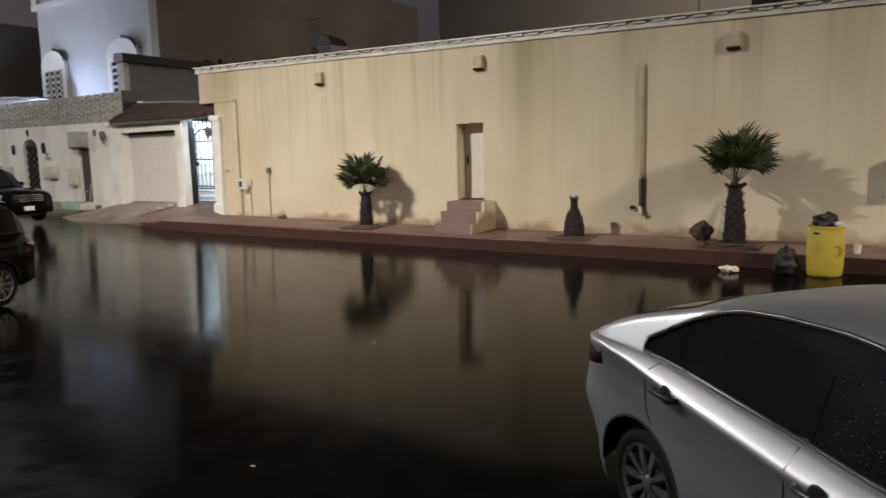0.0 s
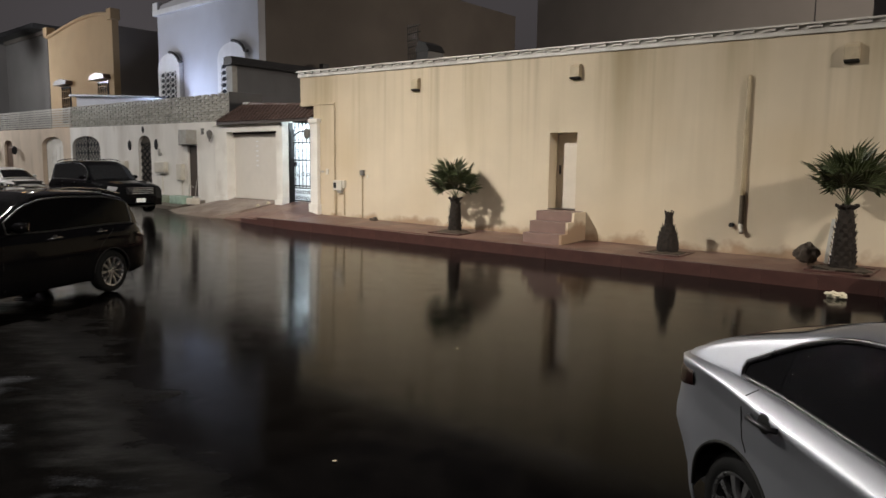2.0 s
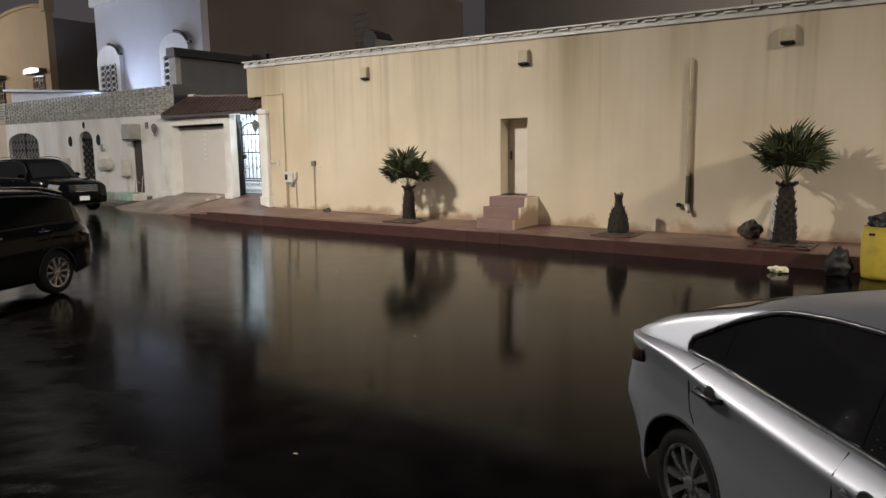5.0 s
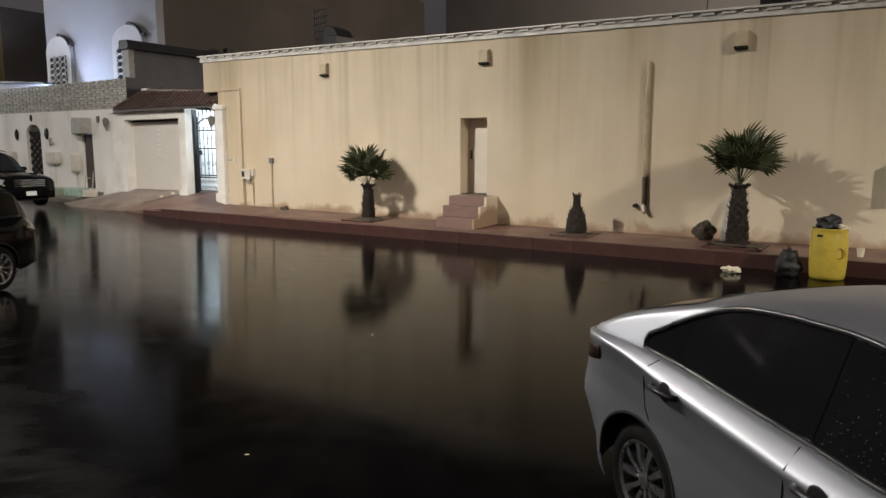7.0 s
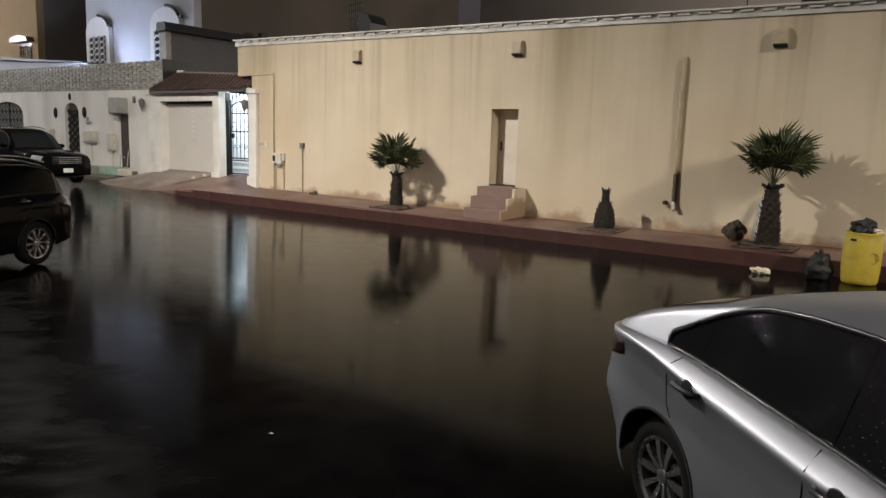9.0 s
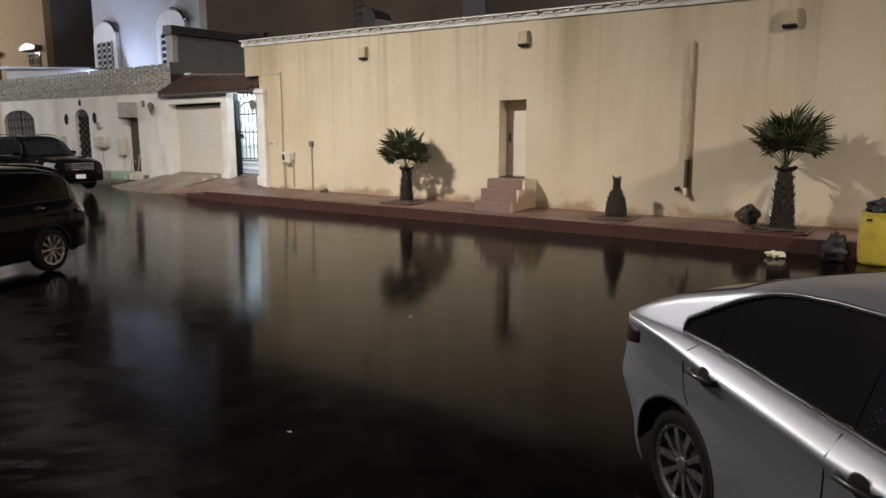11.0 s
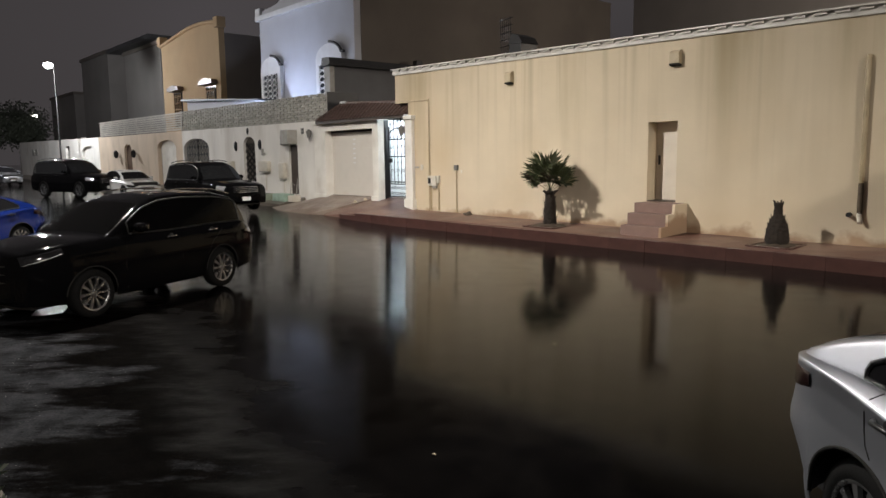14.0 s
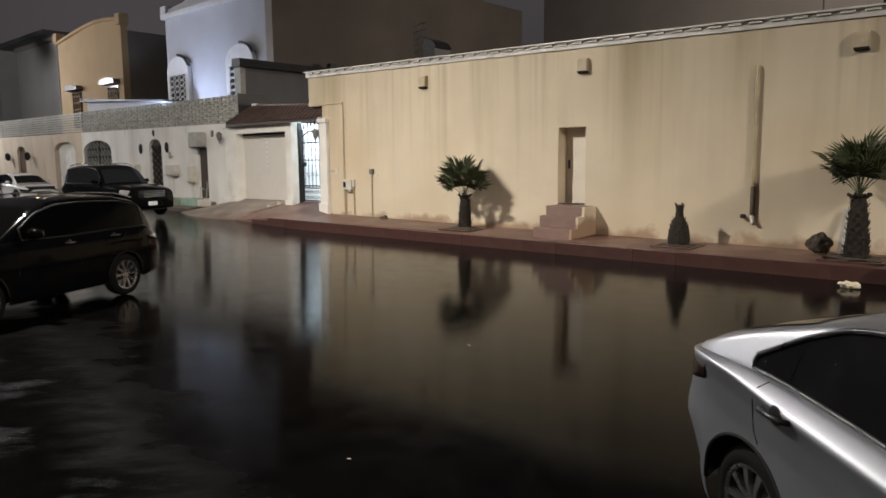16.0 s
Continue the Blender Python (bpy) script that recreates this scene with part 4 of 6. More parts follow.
setting("wall_villa_tan", wall_with_arches(-57.6, -41.2, 4.14, 4.03, [(-45.4, -42.3, 0.6, 3.1, 3.58), (-51.8, -50.3, 0.7, 3.15, 3.48)], VY + 0.02, VY + 0.27), TAN_WALL, "tan plastered villa street wall with arched openings", "wall")
setting("wall_villa_far", wall_with_arches(-85.5, -57.6, 4.42, 4.16, [(-62.1, -59.0, 0.8, 3.2, 3.55), (-67.2, -65.9, 0.8, 3.5, 3.68)], VY, VY + 0.25), WHITE_WALL, "pale far villa street wall with arched openings", "wall")

black_door = thing("door_2", "dark brown narrow service door, shut, in the white wall", "door", pose(-28.34, VY + 0.1, 0.72))
black_door["kind"] = "structure"
part("door_leaf", box(-0.385, 0.385, 0, 0.05, 0, 2.22), DARK_DOOR, black_door)
part("handle", tube([(0.28, -0.04, 1.0), (0.28, -0.04, 1.15)], 0.015), CHROME, black_door)

lattice_door = thing("door_3", "black ironwork lattice door in a white arch", "door", pose(-32.68, VY + 0.12, 0.75))
lattice_door["kind"] = "structure"
part("door_leaf", prism(arch_outline(-0.61, 0.61, 0, 2.28, 2.68), "y", 0.03, 0.07), mat("bronze_sheet", (0.11, 0.095, 0.08), 0.4, metal=0.3, vary=0.2, scale=4, bump=0.1), lattice_door)
lb = bmesh.new()
for q in range(-4, 9):
    tube([(-0.58, 0, 0.32 * q), (0.58, 0, 0.32 * q + 0.75)], 0.03, 4, lb)
    tube([(0.58, 0, 0.32 * q), (-0.58, 0, 0.32 * q + 0.75)], 0.03, 4, lb)
for v in lb.verts:
    v.co.z = min(max(v.co.z, 0.02), 2.4)
part("lattice", lb, IRON, lattice_door, "black diagonal ironwork")

arch_gate = thing("gate_2", "black double iron gate with patterned panels in an arch", "gate", pose(-39.25, VY + 0.12, 0.5))
arch_gate["kind"] = "structure"
part("gate_sheet", prism(arch_outline(-1.74, 1.74, 0, 2.5, 3.02), "y", 0.04, 0.09), mat("charcoal_sheet", (0.04, 0.045, 0.055), 0.35, metal=0.4, vary=0.2, scale=3, bump=0.1), arch_gate)
part("centre_post", box(-0.05, 0.05, 0, 0.04, 0, 3.0), IRON, arch_gate)
for s in (-1, 1):
    fr = bmesh.new()
    for q in range(4):
        for r in range(6):
            x, z = s * (0.25 + 0.38 * q), 0.5 + 0.42 * r
            tube([(x, 0, z), (x + 0.14, 0, z + 0.18), (x, 0, z + 0.36), (x - 0.14, 0, z + 0.18), (x, 0, z)], 0.022, 4, fr)
    part("scroll_panel", fr, GREY_BOX, arch_gate, "grey scrollwork panel")
inset = thing("recessed_gate", "pale sheet gate deep in a tan arch", "gate", pose(-43.85, VY + 0.26, 0.6))
inset["kind"] = "structure"
part("gate_sheet", prism(arch_outline(-1.55, 1.55, 0, 2.5, 2.98), "y", 0.03, 0.08), PILLAR, inset)
for q in range(5):
    part("rib", box(-1.45 + 0.6 * q, -1.41 + 0.6 * q, 0.01, 0.03, 0.1, 2.4), PILLAR, inset)
brown_door = thing("door_4", "brown wooden arched door in the tan wall", "door", pose(-51.05, VY + 0.14, 0.7))
brown_door["kind"] = "structure"
part("door_leaf", prism(arch_outline(-0.74, 0.74, 0, 2.45, 2.76), "y", 0.03, 0.08), mat("brown_door_wood", (0.11, 0.065, 0.04), 0.5, vary=0.2, scale=3, bump=0.2), brown_door)
part("door_panel", box(-0.5, 0.5, 0.01, 0.03, 1.3, 2.3, bevel=0.01), mat("brown_panel_wood", (0.13, 0.08, 0.05), 0.5, vary=0.2, scale=3, bump=0.2), brown_door)
far_gate = thing("far_arch_gate", "pale sheet gate in the far arch", "gate", pose(-60.55, VY + 0.12, 0.8))
far_gate["kind"] = "structure"
part("gate_sheet", prism(arch_outline(-1.54, 1.54, 0, 2.4, 2.75), "y", 0.03, 0.08), WHITE_WALL, far_gate)
part("rail", box(-1.4, 1.4, 0.0, 0.03, 1.2, 1.28), GREY_BOX, far_gate)
far_door = thing("door_5", "grey narrow door in the far wall", "door", pose(-66.55, VY + 0.12, 0.8))
far_door["kind"] = "structure"
part("door_leaf", box(-0.63, 0.63, 0.03, 0.08, 0, 2.85), GREY_BOX, far_door)


def ac_unit(m):
    a = thing("window_air_conditioner", "grey boxed window air conditioner over the dark door", "air conditioner", m)
    part("casing", box(-0.22, 0.42, -0.5, -0.002, 0, 0.62, bevel=0.02), GREY_BOX, a)
    for q in range(7):
        part("grille_slat", box(-0.17, 0.36, -0.508, -0.5, 0.08 + 0.065 * q, 0.11 + 0.065 * q), GREY_BOX, a)
    part("side_guard", box(-0.86, -0.28, -0.16, -0.002, -0.02, 0.46, bevel=0.012), mat("dark_grey_guard", (0.14, 0.135, 0.125), 0.6, vary=0.15, scale=4, bump=0.1), a, "dark grey side box")
    return a


ac_unit(pose(-28.36, VY, 2.98))


def oval_lamp(x, z, s=1.0):
    o = thing("oval_wall_lamp", "dark oval bulkhead lamp on the white wall, unlit", "lamp", pose(x, VY, z) @ Matrix.Diagonal((s, s, s, 1)), "oval wall lamps")
    part("frame", lathe([(0.19, 0.0), (0.19, 0.03), (0.15, 0.08)], 14), IRON, o).matrix_basis = pose(0, -0.002, 0.0, 90, 0, 0) @ Matrix.Diagonal((1, 1.7, 1, 1))
    part("glass", lathe([(0.14, 0.0), (0.12, 0.06), (0.03, 0.1)], 14), WINDOW_DARK, o).matrix_basis = pose(0, -0.03, 0.0, 90, 0, 0) @ Matrix.Diagonal((1, 1.7, 1, 1))


oval_lamp(-34.13, 3.0, 0.78)
oval_lamp(-31.5, 3.02, 0.78)
oval_lamp(-32.75, 3.72, 0.5)
for x, z, w, h2, mt, lab in ((-30.95, 1.74, 0.95, 0.48, PALE_BOX, "pale meter cabinet with a rounded top on the wall"), (-29.2, 1.42, 0.46, 0.72, PALE_BOX, "tall pale electricity box on the wall"), (-34.6, 1.75, 0.5, 0.5, PALE_BOX, "pale meter box beside the lattice door")):
    c = thing("meter_cabinet", lab, "meter box", pose(x, VY, z), "meter boxes on the villa wall")
    part("body", box(-w / 2, w / 2, -0.2, -0.002, 0, h2, bevel=0.03), mt, c)
    part("cover", box(-w / 2 + 0.05, w / 2 - 0.05, -0.212, -0.2, 0.05, h2 - 0.05, bevel=0.01), mt, c)
    part("base_tray", box(-w / 2 + 0.05, w / 2 - 0.05, -0.18, -0.01, -0.05, 0.0), GREY_BOX, c)
    part("conduit", tube([(0, -0.04, -0.05), (0, -0.04, -0.9)], 0.025), PALE_BOX, c)
tapbox = thing("tap_fitting", "small grey water tap fitting on the wall", "tap", pose(-31.15, VY, 2.5))
part("plate", box(-0.12, 0.0, -0.08, -0.002, 0.0, 0.32, bevel=0.01), GREY_BOX, tapbox)
part("spout", box(0.0, 0.22, -0.1, -0.03, 0.04, 0.13, bevel=0.01), GREY_BOX, tapbox)
vs6 = thing("wall_grille", "small dark louvre grille on the white wall", "vent", pose(-27.45, VY, 3.4))
part("frame", box(-0.1, 0.1, -0.03, -0.002, 0, 0.26, bevel=0.006), IRON, vs6)
for q in range(4):
    part("slat", box(-0.08, 0.08, -0.04, -0.03, 0.03 + 0.06 * q, 0.06 + 0.06 * q), GREY_BOX, vs6)
for x in (-79.3, -78.0):
    f = thing("wall_grille", "square dark vent in the far pale wall", "vent", pose(x, VY, 3.0))
    part("frame", box(-0.45, 0.45, -0.05, -0.002, 0, 0.6, bevel=0.01), GREY_BOX, f)
for x in (-53.0, -49.3):
    f = thing("wall_bracket_lamp", "small dark lantern beside the brown door", "lantern", pose(x, VY, 2.55), "lanterns by the brown door")
    part("body", lathe([(0.06, 0), (0.15, 0.12), (0.15, 0.42), (0.02, 0.55)], 8, at=(0, -0.2, 0)), IRON, f)
    part("arm", box(-0.03, 0.03, -0.2, -0.002, 0.25, 0.3), IRON, f)

# woven privacy fence on the white wall
fence = thing("woven_fence", "grey-green woven privacy screen on top of the white wall", "fence", pose(0, VY + 0.1, 0))
fx0, fx1 = -41.2, -25.55
rows = 11
for r in range(rows):
    bm = bmesh.new()
    n = 150
    z0 = 0.02 + 1.13 * r / rows
    lowv, hiv, bk, bk2 = [], [], [], []
    for q in range(n + 1):
        x = fx0 + (fx1 - fx0) * q / n
        zb = 4.02 - (x + 41.2) * 0.0064 + z0 + 0.012 * math.sin(q * 1.3 + r)
        y = 0.05 * math.sin(2 * math.pi * x / 0.62 + math.pi * (r % 2))
        lowv.append(bm.verts.new((x, y, zb)))
        hiv.append(bm.verts.new((x, y, zb + 0.088)))
        bk.append(bm.verts.new((x, y + 0.012, zb)))
        bk2.append(bm.verts.new((x, y + 0.012, zb + 0.088)))
    for q in range(n):
        bm.faces.new((lowv[q], lowv[q + 1], hiv[q + 1], hiv[q]))
        bm.faces.new((bk2[q], bk2[q + 1], bk[q + 1], bk[q]))
        bm.faces.new((hiv[q], hiv[q + 1], bk2[q + 1], bk2[q]))
        bm.faces.new((bk[q], bk[q + 1], lowv[q + 1], lowv[q]))
    part("slat", bm, FENCE, fence)
for q in range(51):
    x = fx0 + 0.155 + 0.31 * q
    part("stake", box(x - 0.02, x + 0.02, -0.02, 0.02, 3.98 - (x + 41.2) * 0.0064, 5.14 - (x + 41.2) * 0.0064), FENCE, fence)
part("end_panel", box(fx1, fx1 + 0.04, 0.0, 1.6, 3.9, 5.1), DARK_ROOF, fence, "dark side return of the screen")
setting("fence_backing", box(fx0, fx1, VY + 0.22, VY + 0.26, 3.8, 5.0), mat("screen_mesh", (0.10, 0.10, 0.09), 0.8, vary=0.2, bump=0.1), "dark mesh behind the woven screen", "wall")

slat_fence = thing("slat_fence", "pale horizontal metal slat fence on the tan wall", "fence", pose(0, VY + 0.1, 0))
for r in range(8):
    z = 4.1 + 0.135 * r
    bm = prism([(-57.4, z + 0.10), (-41.3, z), (-41.3, z + 0.095), (-57.4, z + 0.195)], "y", 0.0, 0.05)
    part("slat", bm, SLAT, slat_fence)
for q in range(7):
    x = -57.2 + 2.6 * q
    part("post", box(x - 0.03, x + 0.03, 0.05, 0.11, 4.0, 5.2), SLAT, slat_fence)

# low carport roof and annex behind the walls
setting("carport_wall", prism([(-45.3, 4.2), (-35.2, 4.2), (-35.2, 5.5), (-45.3, 6.1)], "y", 18.7, 18.9), BLUE_VILLA, "pale carport gable wall behind the fence", "wall")
setting("carport_roof", prism([(-45.6, 6.1), (-35.0, 5.48), (-35.0, 5.56), (-45.6, 6.26)], "y", 18.4, 20.2), DARK_ROOF, "thin grey carport roof sheet", "roof")
annex = thing("annex", "dark grey rooftop annex with a black overhanging roof", "house", pose(-28.0, 18.5, 3.5))
part("wall", box(-0.36, 0.0, 0.0, 9.0, 0.0, 3.05), GREY_RENDER, annex)
part("corner_trim", box(-0.40, 0.06, -0.06, 0.2, 0.0, 3.05), GREY_BOX, annex)
part("roof", prism([(-0.42, 3.05), (0.35, 3.05), (0.2, 3.42), (-0.36, 3.42)], "y", -0.2, 9.4), DARK_ROOF, annex)
part("gutter", tube([(0.36, -0.3, 3.1), (0.36, 9.2, 3.1)], 0.06), DARK_ROOF, annex)
part("ledge", box(0.0, 0.12, 0, 9.0, 1.05, 1.15), GREY_BOX, annex)
part("chimney", box(-0.3, 0.0, 5.2, 5.6, 3.42, 3.72, bevel=0.02), DARK_ROOF, annex)
setting("villa_yard_wall", box(-27.95, -20.75, 20.2, 20.4, 0, 4.3), SHADED_RENDER, "dark inner yard wall between the houses", "wall")


# ---- houses behind ----
def villa_window(parent, x, y, z0, w, h, trim, side=0):
    """Arched window with surround, hood moulding and white fretwork grille, on a wall facing the street."""
    win = part("window", prism(arch_outline(x - w / 2, x + w / 2, z0, z0 + h - 0.75, z0 + h), "y", y - 0.22, y - 0.002), WHITE_TRIM, parent, "white arched window surround")
    iw = w * 0.34
    part("pane", box(x - iw, x + iw, y - 0.24, y - 0.22, z0 + 0.1, z0 + h * 0.62), WINDOW_DARK, win)
    nx, nz = 3, 5
    a, b = iw / nx, (h * 0.62 - 0.1) / nz / 2
    for i in range(nx):
        for j in range(nz):
            cx, cz = x - iw + (2 * iw) * (i + 0.5) / nx, z0 + 0.1 + (h * 0.62 - 0.1) * (j + 0.5) / nz
            part("fret_ring", tube([(cx + a * math.cos(q * math.pi / 3), y - 0.26, cz + b * math.sin(q * math.pi / 3)) for q in range(7)], 0.035, 4), WHITE_TRIM, win)
    part("sill", box(x - w * 0.42, x + w * 0.42, y - 0.34, y - 0.22, z0 - 0.08, z0 + 0.05), trim, win)
    hood = [(x + (w / 2 + 0.06) * math.cos(a), y - 0.24, z0 + h - 0.72 + 0.78 * math.sin(a)) for a in np.linspace(1.45, 0.25, 8)] + [(x + w * 0.62, y - 0.24, z0 + h - 0.55)]
    part("hood_mould", tube(hood, 0.075, 6), DARK_ROOF, win, "dark hood moulding")


blue = thing("pale_villa", "tall pale villa lit by a cold floodlight, two fretwork windows", "house", pose(-33.4, 20.5, 0))
part("wall", box(-5.05, 4.55, 0.0, 0.4, 0, 10.6), BLUE_VILLA, blue)
# both side walls carry their shade in the render colour
part("side_wall", box(4.15, 4.57, 0.4, 21.0, 0, 12.5), SHADED_RENDER, blue, "side wall darkened in its colour as if unlit")
part("side_wall", box(-5.05, -4.65, 0.4, 18.0, 0, 10.6), SHADED_RENDER, blue, "side wall darkened in its colour as if unlit")
part("roof", box(-4.65, 4.15, 0.4, 18, 10.2, 10.4), DARK_ROOF, blue)
part("cornice", box(-5.15, 4.65, -0.25, 0.0, 10.25, 10.55, bevel=0.04), WHITE_TRIM, blue)
part("parapet", prism([(-5.05, 10.6), (4.55, 10.6), (4.55, 12.3), (0.5, 12.4), (-3.0, 10.95), (-5.05, 10.8)], "y", 0.02, 0.3), BLUE_VILLA, blue)
part("corner_block", box(-5.3, -4.75, -0.15, 0.4, 10.5, 11.0, bevel=0.03), WHITE_TRIM, blue)
villa_window(blue, -3.6, 0.0, 5.5, 2.3, 2.6, BLUE_VILLA)
villa_window(blue, 2.5, 0.0, 5.5, 2.4, 2.6, BLUE_VILLA)

gold = thing("gold_villa", "tall sand-coloured villa with a curved parapet under warm light", "house", pose(-49.0, 20.5, 0))
part("wall", prism([(-5.1, 0), (4.9, 0), (4.9, 10.9)] + [(4.9 - 10.0 * u, 10.9 + 0.75 * math.sin(math.pi * (0.15 + 0.85 * u)) * (1 - 0.5 * u)) for u in np.linspace(0.05, 0.95, 12)] + [(-5.1, 10.75)], "y", 0, 0.4), GOLD_VILLA, gold)
# shade of the gold villa's sides is put into their colour
part("side_wall", box(4.5, 4.92, 0.4, 14.0, 0, 10.5), SHADED_RENDER, gold, "side wall darkened in its colour as if unlit")
part("side_wall", box(-5.1, -4.7, 0.4, 14.0, 0, 10.5), SHADED_RENDER, gold, "side wall darkened in its colour as if unlit")
part("roof", box(-4.7, 4.5, 0.4, 14, 10.1, 10.3), DARK_ROOF, gold)
mould = [(4.9 - 10.0 * u, -0.06, 10.78 + 0.75 * math.sin(math.pi * (0.15 + 0.85 * u)) * (1 - 0.5 * u)) for u in np.linspace(0, 1, 14)]
part("parapet_moulding", tube(mould, 0.12, 6), GOLD_VILLA, gold)
for x in (-5.1, 4.9):
    part("corner_block", box(x - 0.3, x + 0.3, -0.2, 0.4, 10.8, 11.45, bevel=0.03), GOLD_VILLA, gold)
for x in (-2.3, 3.4):
    w = part("window", box(x - 0.75, x + 0.75, -0.06, -0.002, 4.8, 7.2), WINDOW_DARK, gold)
    part("hood", prism([(x - 1.1, 7.3), (x + 1.1, 7.3), (x + 1.0, 7.55), (x, 7.7), (x - 1.0, 7.55)], "y", -0.45, -0.002), ROOF_TILE, w, "small tiled window hood")
    bm = bmesh.new()
    for q in range(5):
        tube([(x - 0.6 + 0.3 * q, -0.09, 4.9), (x - 0.6 + 0.3 * q, -0.09, 7.1)], 0.03, 4, bm)
        tube([(x - 0.7, -0.09, 5.1 + 0.45 * q), (x + 0.7, -0.09, 5.1 + 0.45 * q)], 0.03, 4, bm)
    part("window_bars", bm, GOLD_VILLA, w)


def far_house(x0, x1, y, z, label, roof_over=0.0, lower=None):
    hs = thing("far_house", label, "house", pose(x0, y, 0), "houses down the street")
    w = x1 - x0
    part("wall", box(0, w, 0, 12, 0, z), FAR_RENDER, hs)
    part("parapet", box(-0.15, w + 0.15, -0.15, 12.1, z, z + 0.35), SHADED_RENDER, hs)
    if roof_over:
        part("roof", box(-1.8, w + 0.4, -1.2, 12, z + 0.35, z + 0.75), DARK_ROOF, hs)
    if lower:
        part("wing", box(w - 0.02, w + lower[0], 1.0, 9, 0, lower[1]), SHADED_RENDER, hs)
    return hs


far_house(-76.5, -66.5, 25.0, 13.0, "dim grey far house with an overhanging dark roof", 1.0, (7.0, 8.6))
far_house(-92.0, -82.0, 25.0, 14.0, "dim grey far house fading in the mist")
far_house(-112.0, -100.0, 26.0, 11.0, "dim grey far house fading in the mist")
far_house(-30.0, -8.0, 46.0, 21.0, "tall grey house block fading in the mist behind the roofs")
far_house(2.0, 22.0, 40.0, 9.0, "dark far house behind the low roof")


# ---- street lamps ----
def street_lamp(x, y, z0, h, glow_mat, label):
    s = thing("street_lamp", label, "street lamp", pose(x, y, z0), "street lamps")
    part("pole", lathe([(0.08, 0), (0.06, 0.6 * h), (0.035, h)], 10), POLE, s)
    part("arm", tube([(0, 0, h - 0.1), (0.02, -0.08, h + 0.1), (0.05, -0.2, h + 0.15)], 0.04), POLE, s)
    head = part("lamp_head", box(-0.15, 0.25, -0.75, -0.1, h + 0.12, h + 0.24, bevel=0.04), POLE, s)
    # lens is larger than a real one, to give the lamp's halo
    part("lens", lump(0.32, 0.34, 0.26, 0.0, 1, (0.05, -0.4, h + 0.0), sub=3), glow_mat, head, "glowing white lamp lens, enlarged to imitate its halo")
    return s


street_lamp(-61.9, 14.95, 0.4, 9.4, LAMP_GLOW, "tall galvanised street lamp, lit white in the mist")
street_lamp(-108.0, 23.4, 0.9, 7.7, LAMP_GLOW_DIM, "distant lit street lamp")


# ---- trees and plants ----
def fan_leaf(seed, reach, petiole):
    """A fan palm leaf: a petiole and a spread of folded blades, along +x, tilting up with z."""
    rd = random.Random(seed)
    bm = tube([(0, 0, 0), (petiole * 0.5, 0, 0.02), (petiole, 0, 0)], 0.011, 5)
    n = 22
    for k in range(n):
        a = radians(-115 + 230 * k / (n - 1))
        ln = reach * (0.72 + 0.28 * math.cos(a * 0.75)) * rd.uniform(0.9, 1.06)
        d = Vector((math.cos(a), math.sin(a), rd.uniform(-0.06, 0.06)))
        sidev = Vector((-math.sin(a), math.cos(a), 0))
        base = Vector((petiole, 0, 0))
        droop = Vector((0, 0, -0.16 * ln * rd.uniform(0.3, 1.3)))
        wd = 0.040 * rd.uniform(0.8, 1.2)
        p0 = bm.verts.new(base)
        p1 = bm.verts.new(base + d * ln * 0.66 + sidev * wd + Vector((0, 0, 0.012)))
        p2 = bm.verts.new(base + d * ln * 0.66 - sidev * wd + Vector((0, 0, 0.012)))
        pm = bm.verts.new(base + d * ln * 0.66 - Vector((0, 0, 0.012)))
        p3 = bm.verts.new(base + d * ln + droop)
        for f in ((p0, p1, pm), (p0, pm, p2), (p1, p3, pm), (pm, p3, p2)):
            bm.faces.new(f)
    return bm


def palm_trunk(h, r0, r1, seed, neck=None, shag=1.0):
    """A trunk wrapped in old leaf bases."""
    rd = random.Random(seed)
    prof = [(r0 * 1.12, 0), (r0, 0.08 * h), (r0 * 0.93, 0.35 * h), (0.5 * (r0 + r1), 0.7 * h), (r1, h)]
    if neck:
        prof = [(r0 * 0.9, 0), (r0 * 1.08, 0.12 * h), (r0 * 0.95, 0.38 * h), (r0 * 0.62, 0.62 * h), (neck, 0.74 * h), (neck * 0.95, 0.9 * h), (neck * 1.2, h)]
    bm = lathe(prof, 16)
    rows2 = int(h / 0.085)
    for i in range(rows2):
        z = h * (i + 0.3) / rows2
        rr = float(np.interp(z, [p[1] for p in prof], [p[0] for p in prof]))
        m = max(5, int(rr * 42))
        for k in range(m):
            a = 2 * math.pi * (k + 0.5 * (i % 2)) / m + rd.uniform(-0.1, 0.1)
            out = Vector((math.cos(a), math.sin(a), 0))
            sd = Vector((-math.sin(a), math.cos(a), 0))
            w = rr * 0.32
            b = out * rr * 0.93 + Vector((0, 0, z - 0.03))
            t = out * (rr * (0.95 + 0.1 * shag) + shag * rd.uniform(0.015, 0.05)) + Vector((0, 0, z + rd.uniform(0.05, 0.11)))
            q = [bm.verts.new(b + sd * w), bm.verts.new(b - sd * w), bm.verts.new(t - sd * w * 0.45), bm.verts.new(t + sd * w * 0.45), bm.verts.new(out * rr * 0.95 + Vector((0, 0, z + 0.06)))]
            bm.faces.new((q[0], q[1], q[2], q[3]))
            bm.faces.new((q[3], q[2], q[4]))
    return bm


